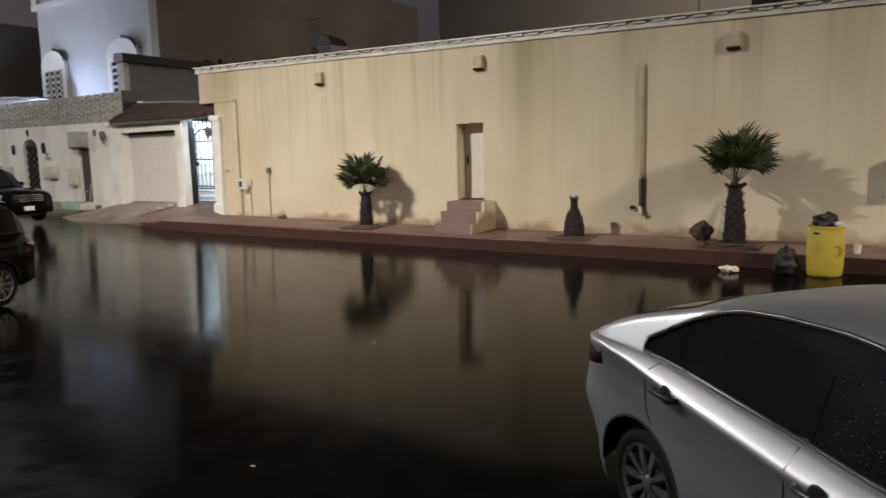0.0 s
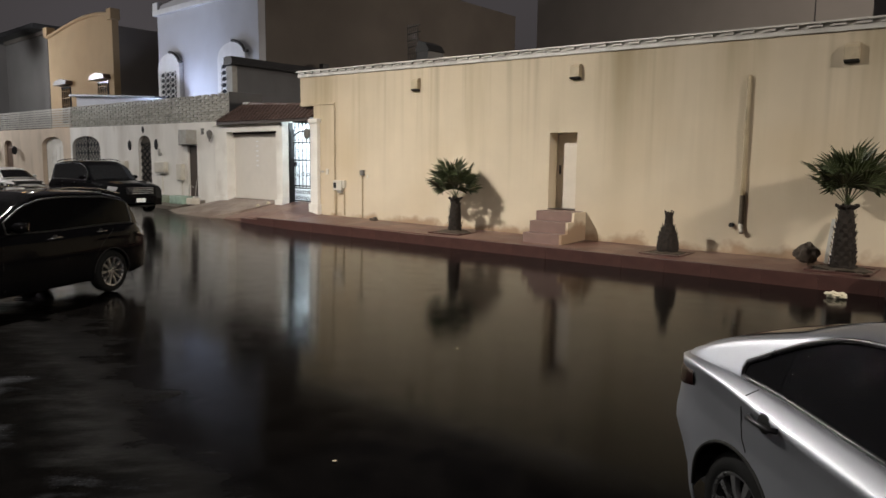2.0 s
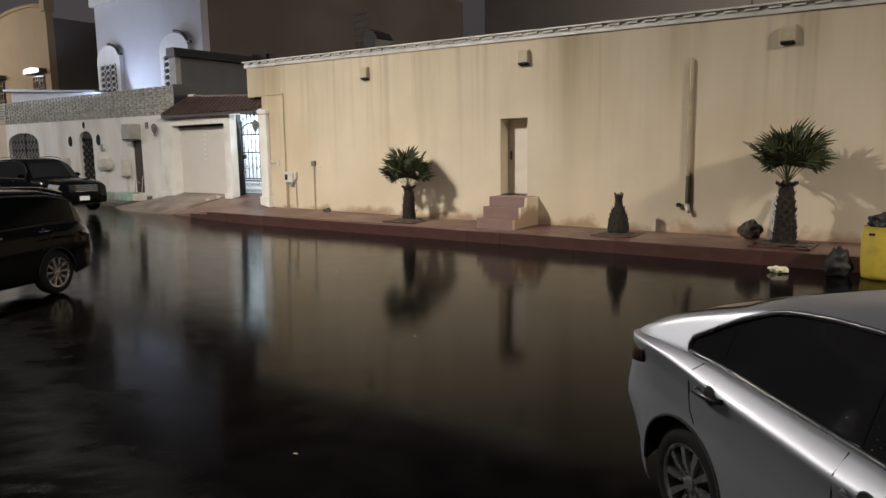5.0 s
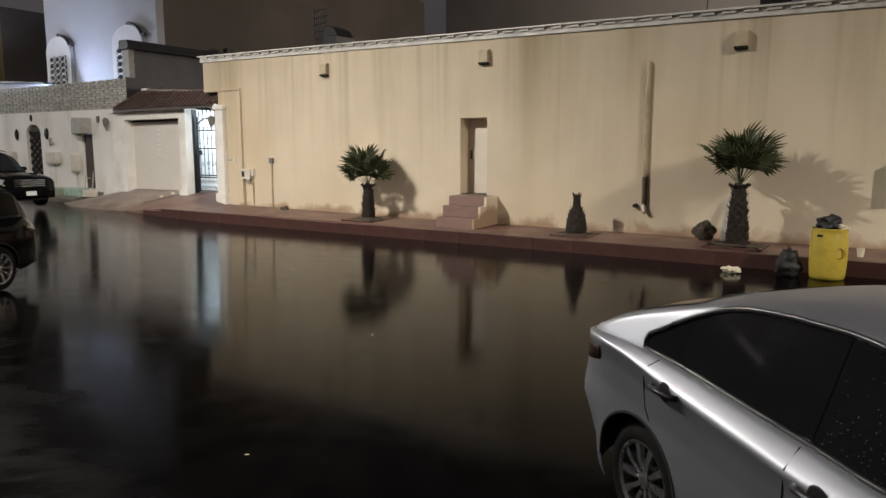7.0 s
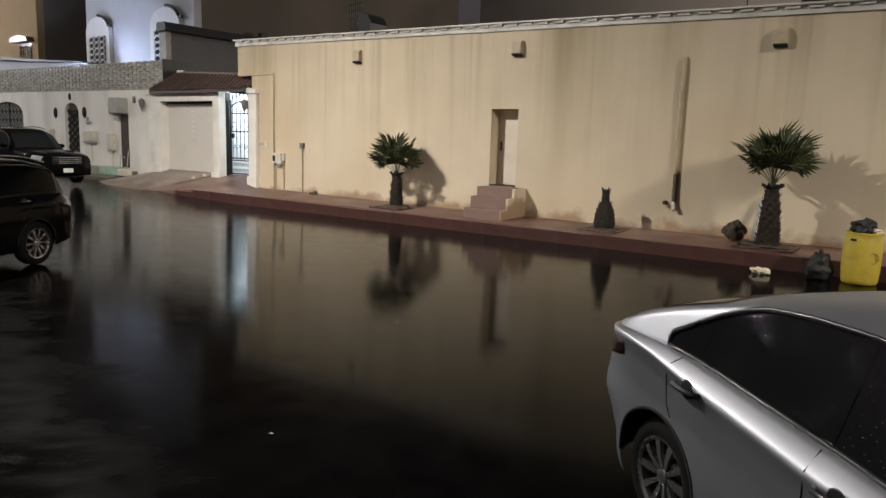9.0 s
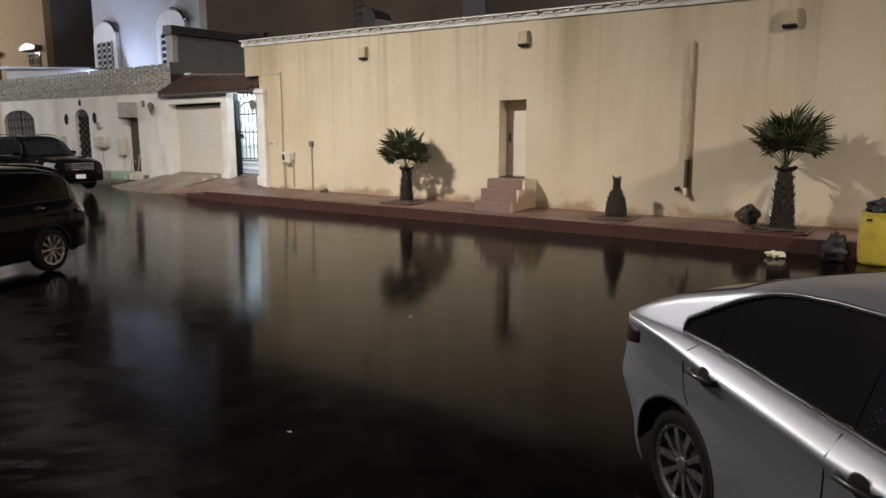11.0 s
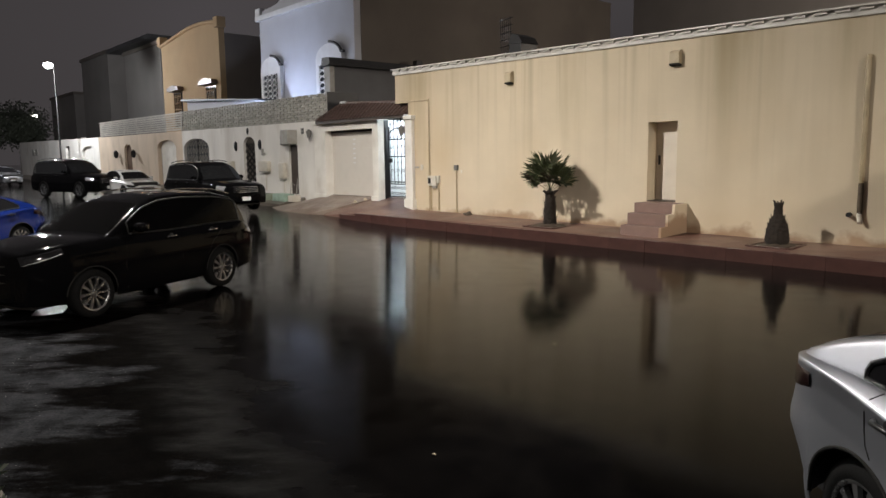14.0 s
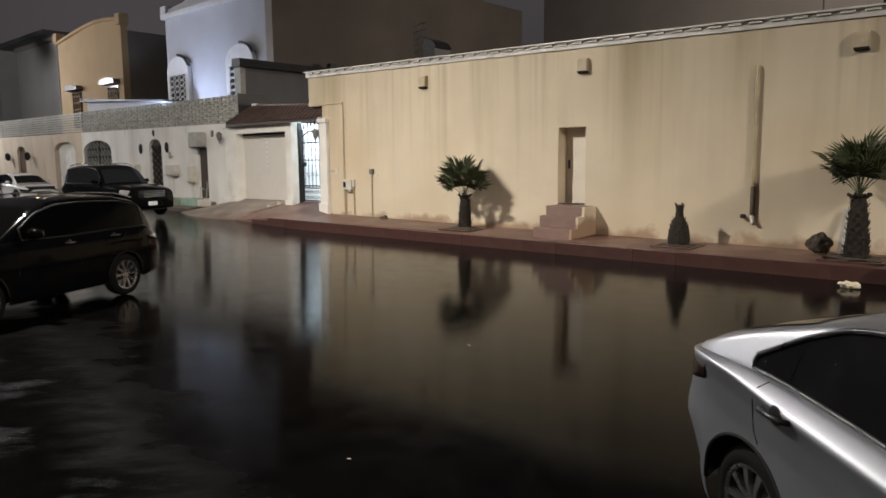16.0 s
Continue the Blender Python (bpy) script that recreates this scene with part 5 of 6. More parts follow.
def palm(x, y, z, h, r0, r1, reach, petiole, leaves, seed, label, spread=1.0):
    p = thing("fan_palm", label, "palm", pose(x, y, z), "fan palms on the pavement")
    part("trunk", palm_trunk(h, r0, r1, seed, shag=0.9), BARK, p)
    meshes = []
    for s in range(3):
        bm = fan_leaf(seed * 10 + s, reach, petiole)
        me = bpy.data.meshes.new("leaf")
        bm.to_mesh(me)
        bm.free()
        me.materials.append(LEAF)
        meshes.append(me)
    rd = random.Random(seed)
    for k in range(leaves):
        az = 360 * (k * 0.381966) + rd.uniform(-14, 14)
        el = 84 - 46 * (k / (leaves - 1)) ** 0.7 * spread + rd.uniform(-8, 8)
        ob = new("leaf", meshes[k % 3])
        ob.parent = p
        s = rd.uniform(0.84, 1.04) * (1.0 - 0.14 * k / leaves)
        ob.matrix_basis = pose(0, 0, h - 0.04 + 0.1 * (1 - k / leaves), 0, 0, az) @ pose(0, 0, 0, 0, -el, 0) @ pose(0, 0, 0, rd.uniform(-25, 25), 0, 0) @ Matrix.Diagonal((s, s, s, 1))
    # dry stubs under the crown
    bm = bmesh.new()
    for k in range(12):
        a = 2 * math.pi * k / 12
        tube([(r1 * 0.8 * math.cos(a), r1 * 0.8 * math.sin(a), h - 0.1), (r1 * 1.9 * math.cos(a), r1 * 1.9 * math.sin(a), h - 0.02 + 0.05 * rd.random())], 0.022, 5, bm)
    part("leaf_stubs", bm, BARK, p, "dry cut leaf stubs")
    return p


def soil_pit(x, y, z, w, label):
    t = thing("tree_pit", label, "tree pit", pose(x, y, z))
    part("soil", lump(w, w * 0.85, 0.06, 0.5, x, (0, 0, 0.0), flat=-0.02), SOIL, t)
    for sx in (-1, 1):
        part("edging", box(sx * w * 1.05 - 0.04, sx * w * 1.05 + 0.04, -w, w, -0.03, 0.018, bevel=0.006), KERB_RED, t)
    for sy in (-1, 1):
        part("edging", box(-w * 1.0, w * 1.0, sy * w - 0.04, sy * w + 0.04, -0.03, 0.018, bevel=0.006), KERB_RED, t)


palm(-12.62, 15.75, 0.33, 0.98, 0.185, 0.11, 0.61, 0.64, 13, 3, "small fan palm with a short shaggy trunk, full green crown", 1.25)
palm(-2.78, 15.72, 0.30, 1.27, 0.215, 0.11, 0.63, 0.68, 19, 7, "taller fan palm with a thick shaggy trunk, full green crown")
soil_pit(-12.62, 15.72, 0.33, 0.5, "square soil pit round a palm in the pavement")
soil_pit(-2.78, 15.7, 0.31, 0.5, "square soil pit round a palm in the pavement")
soil_pit(-6.32, 15.72, 0.31, 0.42, "square soil pit round a bare palm stump")
bare = thing("palm_stump", "bare bottle-shaped palm stump without leaves", "palm", pose(-6.32, 15.75, 0.31))
part("trunk", palm_trunk(0.92, 0.23, 0.1, 5, neck=0.085, shag=0.3), BARK, bare)
bm = bmesh.new()
for k in range(9):
    a = 2 * math.pi * k / 9
    tube([(0.07 * math.cos(a), 0.07 * math.sin(a), 0.84), (0.10 * math.cos(a), 0.10 * math.sin(a), 0.93 + 0.025 * (k % 3))], 0.014, 5, bm)
part("leaf_stubs", bm, BARK, bare, "dry cut leaf stubs")


def leafy_tree(x, y, z, h, r, seed, label):
    t = thing("tree", label, "tree", pose(x, y, z), "trees at the end of the street")
    rd = random.Random(seed)
    part("trunk", tube([(0, 0, 0), (0.1, 0, h * 0.3), (0.0, 0.15, h * 0.55)], 0.16, 8), BARK, t)
    for k in range(4):
        a = 2 * math.pi * k / 4 + rd.random()
        part("limb", tube([(0.05, 0.05, h * 0.45), (r * 0.4 * math.cos(a), r * 0.4 * math.sin(a), h * 0.7)], 0.06, 6), BARK, t)
    verts, faces = [], []
    for k in range(int(700 + 420 * r)):
        d = Vector((rd.gauss(0, 1), rd.gauss(0, 1), rd.gauss(0, 1))).normalized() * r * rd.uniform(0.35, 1.0)
        d *= 0.75 + 0.5 * noise.noise(d * 0.7 + Vector((seed, 0, 0)))
        c = Vector((d.x, d.y, h * 0.68 + d.z * 0.75))
        u = Vector((rd.gauss(0, 1), rd.gauss(0, 1), rd.gauss(0, 1))).normalized() * 0.2
        w = u.orthogonal().normalized() * 0.11
        i = len(verts)
        verts += [c - u, c + w, c + u, c - w]
        faces.append((i, i + 1, i + 2, i + 3))
    me = bpy.data.meshes.new("crown")
    me.from_pydata(verts, [], faces)
    me.materials.append(TREE_LEAF)
    ob = new("crown", me)
    ob.parent = t
    return t


for k, (x, y, h, r) in enumerate(((-98, 15.0, 8.0, 4.6), (-104, 11.0, 9.0, 5.2), (-100, 5.0, 8.0, 4.6), (-112, 16.0, 9.5, 5.5), (-96, 19.5, 7.2, 3.6), (-94, 9.5, 6.6, 4.0), (-92, 1.0, 7.5, 4.6), (-108, 21.0, 10.0, 5.0), (-35.5, 4.4, 3.0, 1.3))):
    leafy_tree(x, y, rise(x), h, r, k + 2, "dark leafy street tree beside the road")


def shrub(x, y, z, r, n, seed, label):
    rd = random.Random(seed)
    t = thing("shrub", label, "shrub", pose(x, y, z), "shrubs on the verge")
    part("stem", tube([(0, 0, 0), (0.02, 0, r * 0.7)], 0.02, 5), BARK, t)
    verts, faces = [], []
    for k in range(n):
        d = Vector((rd.gauss(0, 1), rd.gauss(0, 1), abs(rd.gauss(0, 1)))).normalized() * r * rd.uniform(0.3, 1.0)
        u = Vector((rd.gauss(0, 1), rd.gauss(0, 1), rd.gauss(0, 1))).normalized() * 0.07
        w = u.orthogonal().normalized() * 0.03
        i = len(verts)
        verts += [d - u, d + w, d + u, d - w]
        faces.append((i, i + 1, i + 2, i + 3))
    me = bpy.data.meshes.new("leaves")
    me.from_pydata(verts, [], faces)
    me.materials.append(GRASS)
    ob = new("leaves", me)
    ob.parent = t


# ---- things on the pavement ----
barrel = thing("plastic_drum", "yellow plastic drum used as a dustbin, dirty, full", "drum", pose(-1.0, 14.42, 0.0))
part("shell", lathe([(0.24, 0.0), (0.275, 0.02), (0.285, 0.08), (0.30, 0.25), (0.305, 0.45), (0.30, 0.65), (0.29, 0.80), (0.275, 0.87), (0.285, 0.885), (0.285, 0.90), (0.25, 0.90), (0.25, 0.8)], 36, cap=False), YELLOW, barrel, smooth=True)
part("base", lathe([(0.24, 0.002), (0.24, 0.01)], 24), YELLOW, barrel)
part("content", lathe([(0.25, 0.80), (0.25, 0.82)], 20), DARK_RECESS, barrel)
part("handle_recess", box(-0.17, -0.08, -0.298, -0.27, 0.76, 0.80, bevel=0.01), BLACK, barrel, "dark hand hole")
ring = [(0.20 + 0.07 * math.cos(a), -0.235 + 0.02 * math.cos(a), 0.48 + 0.09 * math.sin(a)) for a in np.linspace(0, 2 * math.pi, 13)]
part("moulded_ring", tube(ring, 0.012, 5), mat("dirty_yellow", (0.33, 0.22, 0.02), 0.5), barrel)
topbag = thing("rubbish_bag", "small black rubbish bag on top of the drum", "bag", pose(-1.03, 14.42, 0.98), "rubbish bags")
part("film", lump(0.22, 0.2, 0.13, 0.5, 3.0, sub=4), BAG, topbag, smooth=True)
part("knot", lump(0.05, 0.05, 0.05, 0.5, 5.0, (0.05, 0, 0.12), sub=2), BAG, topbag)
clear = thing("plastic_wrapper", "crumpled clear-white wrapper on the drum rim", "wrapper", pose(-0.8, 14.33, 0.93))
part("film", lump(0.09, 0.07, 0.05, 0.7, 9.0, sub=3), STYRO, clear)
sack = thing("rubbish_bag", "full black rubbish bag beside the drum in the wet", "bag", pose(-1.62, 14.35, 0.20), "rubbish bags")
part("film", lump(0.21, 0.20, 0.25, 0.35, 12.0, flat=-0.20, sub=4), BAG, sack, smooth=True)
part("knot", lump(0.05, 0.05, 0.08, 0.5, 2.0, (0.0, 0, 0.26), sub=2), BAG, sack)
foam = thing("foam_scrap", "crumpled cream foam scrap in the water at the kerb", "litter", pose(-2.56, 14.15, 0.05))
part("piece", lump(0.16, 0.11, 0.058, 0.6, 21.0, flat=-0.05), STYRO, foam)
part("piece", lump(0.07, 0.07, 0.05, 0.5, 25.0, (0.11, -0.02, 0.0), flat=-0.05), STYRO, foam)
log = thing("log", "short dark sawn palm log on the pavement", "log", pose(-3.52, 16.1, 0.33))
part("wood", lump(0.22, 0.2, 0.22, 0.40, 11.0, (0, 0, 0.19), flat=-0.19), mat("log_bark", (0.07, 0.055, 0.042), 0.9, vary=0.4, scale=14, bump=0.8, bump_scale=60), log)
part("cut_face", lump(0.09, 0.08, 0.03, 0.3, 4.0, (0.03, 0.0, 0.37), sub=2), mat("cut_wood", (0.11, 0.085, 0.06), 0.9, vary=0.3, scale=20, bump=0.4), log)
for k, (dx, mt) in enumerate(((0.0, GREY_BOX), (0.09, WHITE_TRIM))):
    plank = thing("plank", "thin pale plank leaning on the wall beside the palm", "plank", pose(-3.2 + dx, 16.3, 0.33, -14, 3, 0), "leaning planks")
    part("board", box(-0.035, 0.035, -0.01, 0.01, 0, 0.93, bevel=0.004), mt, plank)
cup = thing("paper_cup", "crumpled white cup on the pavement", "litter", pose(-0.55, 15.3, 0.31))
part("cup", lathe([(0.05, 0), (0.07, 0.16), (0.06, 0.16)], 12), STYRO, cup)
stone = thing("stone", "small dark stone against the wall foot", "stone", pose(-16.6, 16.35, 0.40))
part("rock", lump(0.14, 0.1, 0.09, 0.5, 31.0, flat=-0.03), SOIL, stone)
for x, y, z in ((-22.6, 16.0, 0.62), (-22.2, 16.2, 0.72)):
    lit = thing("litter_scrap", "small white scrap on the ramp", "litter", pose(x, y, z))
    part("scrap", lump(0.09, 0.06, 0.05, 0.6, x, sub=2), STYRO, lit)
planter = thing("planter_trough", "pale green trough with a broken chair frame by the dark door", "planter", pose(-28.0, 15.95, 0.42))
part("trough", box(-2.2, -0.9, -0.25, 0.3, 0.0, 0.32, bevel=0.05), mat("green_grey_plaster", (0.22, 0.25, 0.18), 0.7, vary=0.2, scale=3, bump=0.3), planter)
part("block", box(-0.7, 0.4, -0.3, 0.25, 0.0, 0.36, bevel=0.06), mat("mint_plastic", (0.28, 0.38, 0.31), 0.6, vary=0.2, scale=3, bump=0.3), planter)
part("rail", tube([(0.45, 0, 0.3), (0.55, 0, 0.85), (0.85, 0, 0.75)], 0.02), GREY_BOX, planter)
part("rail", tube([(0.75, 0.1, 0.1), (0.95, 0.1, 1.05)], 0.02), GREY_BOX, planter)
part("box_base", box(0.55, 1.0, -0.2, 0.2, 0.02, 0.3, bevel=0.03), PALE_BOX, planter)
for x, y in ((-3.8, 3.75), (-5.2, 6.9), (-2.3, 8.4), (-9.5, 9.8)):
    fl = thing("fallen_leaf", "small pale leaf floating on the wet road", "leaf", pose(x, y, 0.012, 0, 0, 40 * x), "leaves on the road")
    part("blade", lump(0.020, 0.011, 0.004, 0.4, x, sub=2), VENT, fl)
# added sheet: its pale colour stands in for light mirrored in a puddle
sheet = thing("cardboard_sheet", "pale sheet standing in for a bright reflection on the wet road under the bumper", "litter", pose(-11.85, 2.9, 0.004, 0, 0, -20))
part("sheet", grid(lambda u, v: (0.7 * (u - 0.5), 0.42 * (v - 0.5), 0.012 * math.sin(5 * u) * math.sin(4 * v) + 0.012), 8, 6), ROAD_GLARE, sheet)

# near verge on the camera's side
verge = bmesh.new()
box(-40, -5.0, -3.0, 0.95, -0.2, 0.08, verge)
setting("verge", verge, SOIL, "dark soil verge on the near side of the road", "verge")
for k, (x, y, r) in enumerate(((-15.3, 1.6, 0.55), (-16.6, 1.2, 0.7), (-18.5, 1.5, 0.8), (-6.2, 0.6, 0.35), (-4.75, 0.85, 0.28), (-5.5, 0.95, 0.25), (-11.9, 1.9, 0.42), (-12.6, 1.6, 0.5))):
    shrub(x, y, 0.1, r, 260, 40 + k, "low green shrub on the near verge")
rnd = random.Random(9)
for k in range(24):
    x = -5.2 - 0.75 * k
    st = thing("kerb_stone", "rough yellowish kerb stone on the near verge", "kerb stone", pose(x, 1.05 + rnd.uniform(-0.03, 0.03), 0.0, 0, 0, rnd.uniform(-2, 2)), "near kerb stones")
    part("stone", box(-0.36, 0.36, -0.1, 0.1, -0.1, 0.10 + rnd.uniform(-0.015, 0.015), bevel=0.035), VERGE_STONE, st)
setting("house_front", box(-30, 30, -6.3, -6.0, 0, 6.5), HOUSE_SIDE, "plain rendered house front behind the camera", "wall")


# ---- cars ----
def make_wheel(parent, x, y, r, w, side, spokes, rim_mat, rim_share=0.66):
    """A wheel: hub, tyre and alloy rim. side is +1 for the left of the car."""
    hub = part("wheel", lathe([(0.05, -0.06), (0.16, -0.05), (0.16, 0.0)], 16), BLACK, parent)
    hub.matrix_basis = pose(x, y, r, -90 * side, 0, 0)
    h = w / 2
    rr = r * rim_share
    tyre = lathe([(rr, -h * 0.9), (rr + 0.02, -h), (r - 0.05, -h), (r - 0.012, -h * 0.8), (r, -h * 0.5), (r, h * 0.5), (r - 0.012, h * 0.8), (r - 0.05, h), (rr + 0.02, h), (rr, h * 0.9)], 36, cap=False)
    part("tyre", tyre, RUBBER, hub, smooth=True)
    rim = lathe([(rr, -h * 0.85), (rr - 0.015, -h * 0.6), (rr - 0.03, 0.0), (rr - 0.022, h * 0.80), (rr + 0.004, h * 0.92), (rr + 0.012, h * 0.9)], 36, cap=False)
    rim_ob = part("rim", rim, RIM_SHADED, hub, smooth=True)
    part("rim_edge", lathe([(rr - 0.022, h * 0.80), (rr - 0.006, h * 0.90), (rr + 0.010, h * 0.90)], 36, cap=False), rim_mat, rim_ob, smooth=True)
    bm = bmesh.new()
    for k in range(spokes):
        a = 2 * math.pi * k / spokes
        c, s = math.cos(a), math.sin(a)
        pts = []
        for q, wd, zz in ((0.045, 0.020, h * 0.72), (rr * 0.55, 0.026, h * 0.82), (rr - 0.008, 0.038, h * 0.80)):
            for e in (-wd * 0.6, wd * 0.6):
                pts.append((q * c - e * s, q * s + e * c, zz))
        top = [bm.verts.new(p) for p in pts]
        low = [bm.verts.new((p[0], p[1], p[2] - 0.03)) for p in pts]
        for i in (0, 2):
            bm.faces.new((top[i], top[i + 1], top[i + 3], top[i + 2]))
            bm.faces.new((top[i], top[i + 2], low[i + 2], low[i]))
            bm.faces.new((top[i + 1], low[i + 1], low[i + 3], top[i + 3]))
    bmesh.ops.recalc_face_normals(bm, faces=bm.faces)
    part("spokes", bm, rim_mat, rim_ob)
    part("centre_cap", lathe([(0.045, h * 0.55), (0.045, h * 0.78), (0.03, h * 0.82)], 14), rim_mat, rim_ob)
    for k in range(5):
        a = 2 * math.pi * (k + 0.5) / 5
        part("wheel_nut", lathe([(0.010, h * 0.6), (0.010, h * 0.78)], 6, at=(0.058 * math.cos(a), 0.058 * math.sin(a), 0)), CHROME, rim_ob)
    # near-black disc keeps the gaps between the spokes as if shaded
    part("brake_disc", lathe([(rr * 0.7, -0.02), (rr * 0.7, 0.0)], 20), DARK_RECESS, rim_ob)
    return hub


def make_car(name, label, m, paint, S):
    """A car from side-view curves. Local x runs forward from the rear axle, y to the left, z up from the ground."""
    car = thing(name, label, "car", m, "parked cars")
    W, r = S["half"], S["wheel"]
    xr, xf, wb = -S["ro"], S["wb"] + S["fo"], S["wb"]
    edge, centre, roofl = smooth_curve(S["edge"]), smooth_curve(S["centre"]), smooth_curve(S["roof"], S.get("roof_blur", 0.14))
    sill, tum = S.get("sill", 0.2), S.get("tumble", 0.36)
    ra = r + S.get("arch", 0.045)

    def plan(x):
        p = 1.0
        if x < -0.25:
            p -= S.get("rear_in", 0.17) * ((-0.25 - x) / (-0.25 - xr)) ** 2.6
        if x > wb - 0.1:
            p -= S.get("front_in", 0.24) * ((x - wb + 0.1) / (xf - wb + 0.1)) ** 2.4
        return p

    crease = smooth_curve(S["crease"]) if "crease" in S else None
    tt = [0.0, 0.12, 0.3, 0.5, 0.66, 0.74, 0.80, 0.90, 1.0]
    ww = S.get("side", [0.95, 0.98, 0.995, 1.0, 0.992, 0.982, 0.986, 0.95, 0.895])

    def y_side(x, z):
        t = (z - sill) / max(0.1, edge(x) - sill)
        if crease:
            # flank up to a crisp crease, then a shoulder that leans in to the window sill
            cz = min(crease(x), edge(x) - 0.005)
            if z > cz:
                up = (z - cz) / max(0.005, edge(x) - cz)
                return W * plan(x) - min(0.105, 0.02 + 0.95 * (edge(x) - cz)) * (0.72 * up + 0.28 * up * up)
            return W * plan(x) * float(np.interp((z - sill) / (cz - sill), [0.0, 0.10, 0.22, 0.45, 0.70, 0.88, 0.97, 1.0], [0.94, 0.975, 0.992, 0.985, 0.975, 0.982, 0.996, 1.0]))
        return W * plan(x) * float(np.interp(t, tt, ww))

    def z_low(x):
        z = sill + S.get("rear_kick", 0.10) * max(0.0, (-0.3 - x) / 0.8) + 0.06 * max(0.0, (x - wb - 0.3) / 0.8)
        for xc in (0.0, wb):
            d = abs(x - xc)
            if d < ra:
                z = max(z, r + math.sqrt(ra * ra - d * d) * 0.98)
        return z

    xs = set(np.linspace(xr, xf, 64).round(4))
    for xc in (0.0, wb):
        xs |= set((xc + ra * np.sin(np.linspace(-math.pi / 2, math.pi / 2, 25)) * 0.9995).round(4))
        xs |= {round(xc - ra - 0.004, 4), round(xc + ra + 0.004, 4)}
    xs = sorted(v for v in xs if xr <= v <= xf)
    bm = bmesh.new()
    cols = []
    ns, nt = (26 if crease else 14), 7
    for x in xs:
        zl, e, c = z_low(x), edge(x), centre(x)
        col = []
        for j in range(ns + 1):
            t = j / ns
            z = zl + (e - zl) * (1 - (1 - t) ** 1.15)
            if crease and zl < crease(x) < e - 0.006:
                k0 = ns - 5
                z = zl + (crease(x) - zl) * j / k0 if j <= k0 else crease(x) + (e - crease(x)) * (j - k0) / (ns - k0)
            col.append((y_side(x, z), z))
        ye = col[-1][0]
        for j in range(1, nt + 1):
            a = j / nt
            yy = ye * (1 - a)
            col.append((yy, c - (c - e) * (1 - a) ** 2.6))
        cols.append([bm.verts.new((x, y, z)) for y, z in col])
    for a, b in zip(cols, cols[1:]):
        for j in range(len(a) - 1):
            bm.faces.new((a[j], b[j], b[j + 1], a[j + 1]))
    ret = bmesh.ops.mirror(bm, geom=list(bm.verts) + list(bm.edges) + list(bm.faces), axis="Y", merge_dist=0.0005)
    bmesh.ops.remove_doubles(bm, verts=bm.verts, dist=0.0004)
    for xe in (xs[0], xs[-1]):
        ring = sorted([v for v in bm.verts if abs(v.co.x - xe) < 1e-5], key=lambda v: v.co.z)
        left = [v for v in ring if v.co.y > 1e-4]
        right = [v for v in ring if v.co.y < -1e-4]
        for i in range(len(left) - 1):
            try:
                bm.faces.new((left[i], left[i + 1], right[i + 1], right[i]))
            except (ValueError, IndexError):
                pass
    bmesh.ops.recalc_face_normals(bm, faces=bm.faces)
    body = part("body", bm, paint, car, smooth=True)
    part("underbody", box(xr + 0.12, xf - 0.12, -W * 0.66, W * 0.66, sill - 0.02, min(edge(0), 0.85)), BLACK, car, "black underbody")

    # greenhouse
    gx0, gx1 = S["roof"][0][0], S["roof"][-1][0]

    def y_gh(x, z):
        return y_side(x, edge(x)) - 0.012 - max(0.0, z - edge(x)) * tum

    def section(x, n=9, k=8, off=0.0):
        e, top = edge(x) - 0.015, roofl(x)
        zt = max(e + 0.005, top - 0.085)
        pts = [(y_gh(x, e + (zt - e) * j / n) + off, e + (zt - e) * j / n) for j in range(n + 1)]
        yt = pts[-1][0]
        for j in range(1, k + 1):
            a = 0.5 * math.pi * j / k
            pts.append((yt * math.cos(a) ** 0.75 if j < k else 0.0, zt + (top - zt) * math.sin(a) + off))
        return pts

    bm = bmesh.new()
    cols = []
    for x in np.linspace(gx0, gx1, 46):
        cols.append([bm.verts.new((x, y, z)) for y, z in section(float(x))])
    for a, b in zip(cols, cols[1:]):
        for j in range(len(a) - 1):
            bm.faces.new((a[j], b[j], b[j + 1], a[j + 1]))
    bmesh.ops.mirror(bm, geom=list(bm.verts) + list(bm.edges) + list(bm.faces), axis="Y", merge_dist=0.0005)
    bmesh.ops.remove_doubles(bm, verts=bm.verts, dist=0.0004)
    bmesh.ops.recalc_face_normals(bm, faces=bm.faces)
    part("roof_shell", bm, paint, car, smooth=True)

    lo = lambda x: edge(x) + S.get("win_low", 0.02)
    top_line = smooth_curve(S["win_line"], 0.06) if "win_line" in S else None
    hi = lambda x: min(roofl(x) - 0.06, top_line(x)) if top_line else roofl(x) - S.get("win_top", 0.115)
    w0, w1 = S["win"]
    for s in (1, -1):
        for a0, a1 in S["panes"]:
            n = 16

            def pane(u, v):
                x = a0 + (a1 - a0) * u
                z = lo(x) + (max(hi(x), lo(x) + 0.004) - lo(x)) * v
                return (x, s * (y_gh(x, z) + 0.004), z)
            g = grid(pane, n, 8)
            part("side_window", g, S.get("glass", GLASS), car, smooth=True)
        for a0, a1 in S["pillars"]:
            g = grid(lambda u, v: (a0 + (a1 - a0) * u, s * (y_gh(a0 + (a1 - a0) * u, lo(a0) + (hi(a0) - lo(a0)) * v) + 0.007), lo(a0) + (hi(a0) - lo(a0)) * v), 2, 8)
            part("window_pillar", g, S.get("glass", GLASS), car, smooth=True)
        xs2 = np.linspace(w0, w1, 40)
        loop = [(float(x), s * (y_gh(float(x), lo(float(x))) + 0.006), lo(float(x)) - 0.008) for x in xs2]
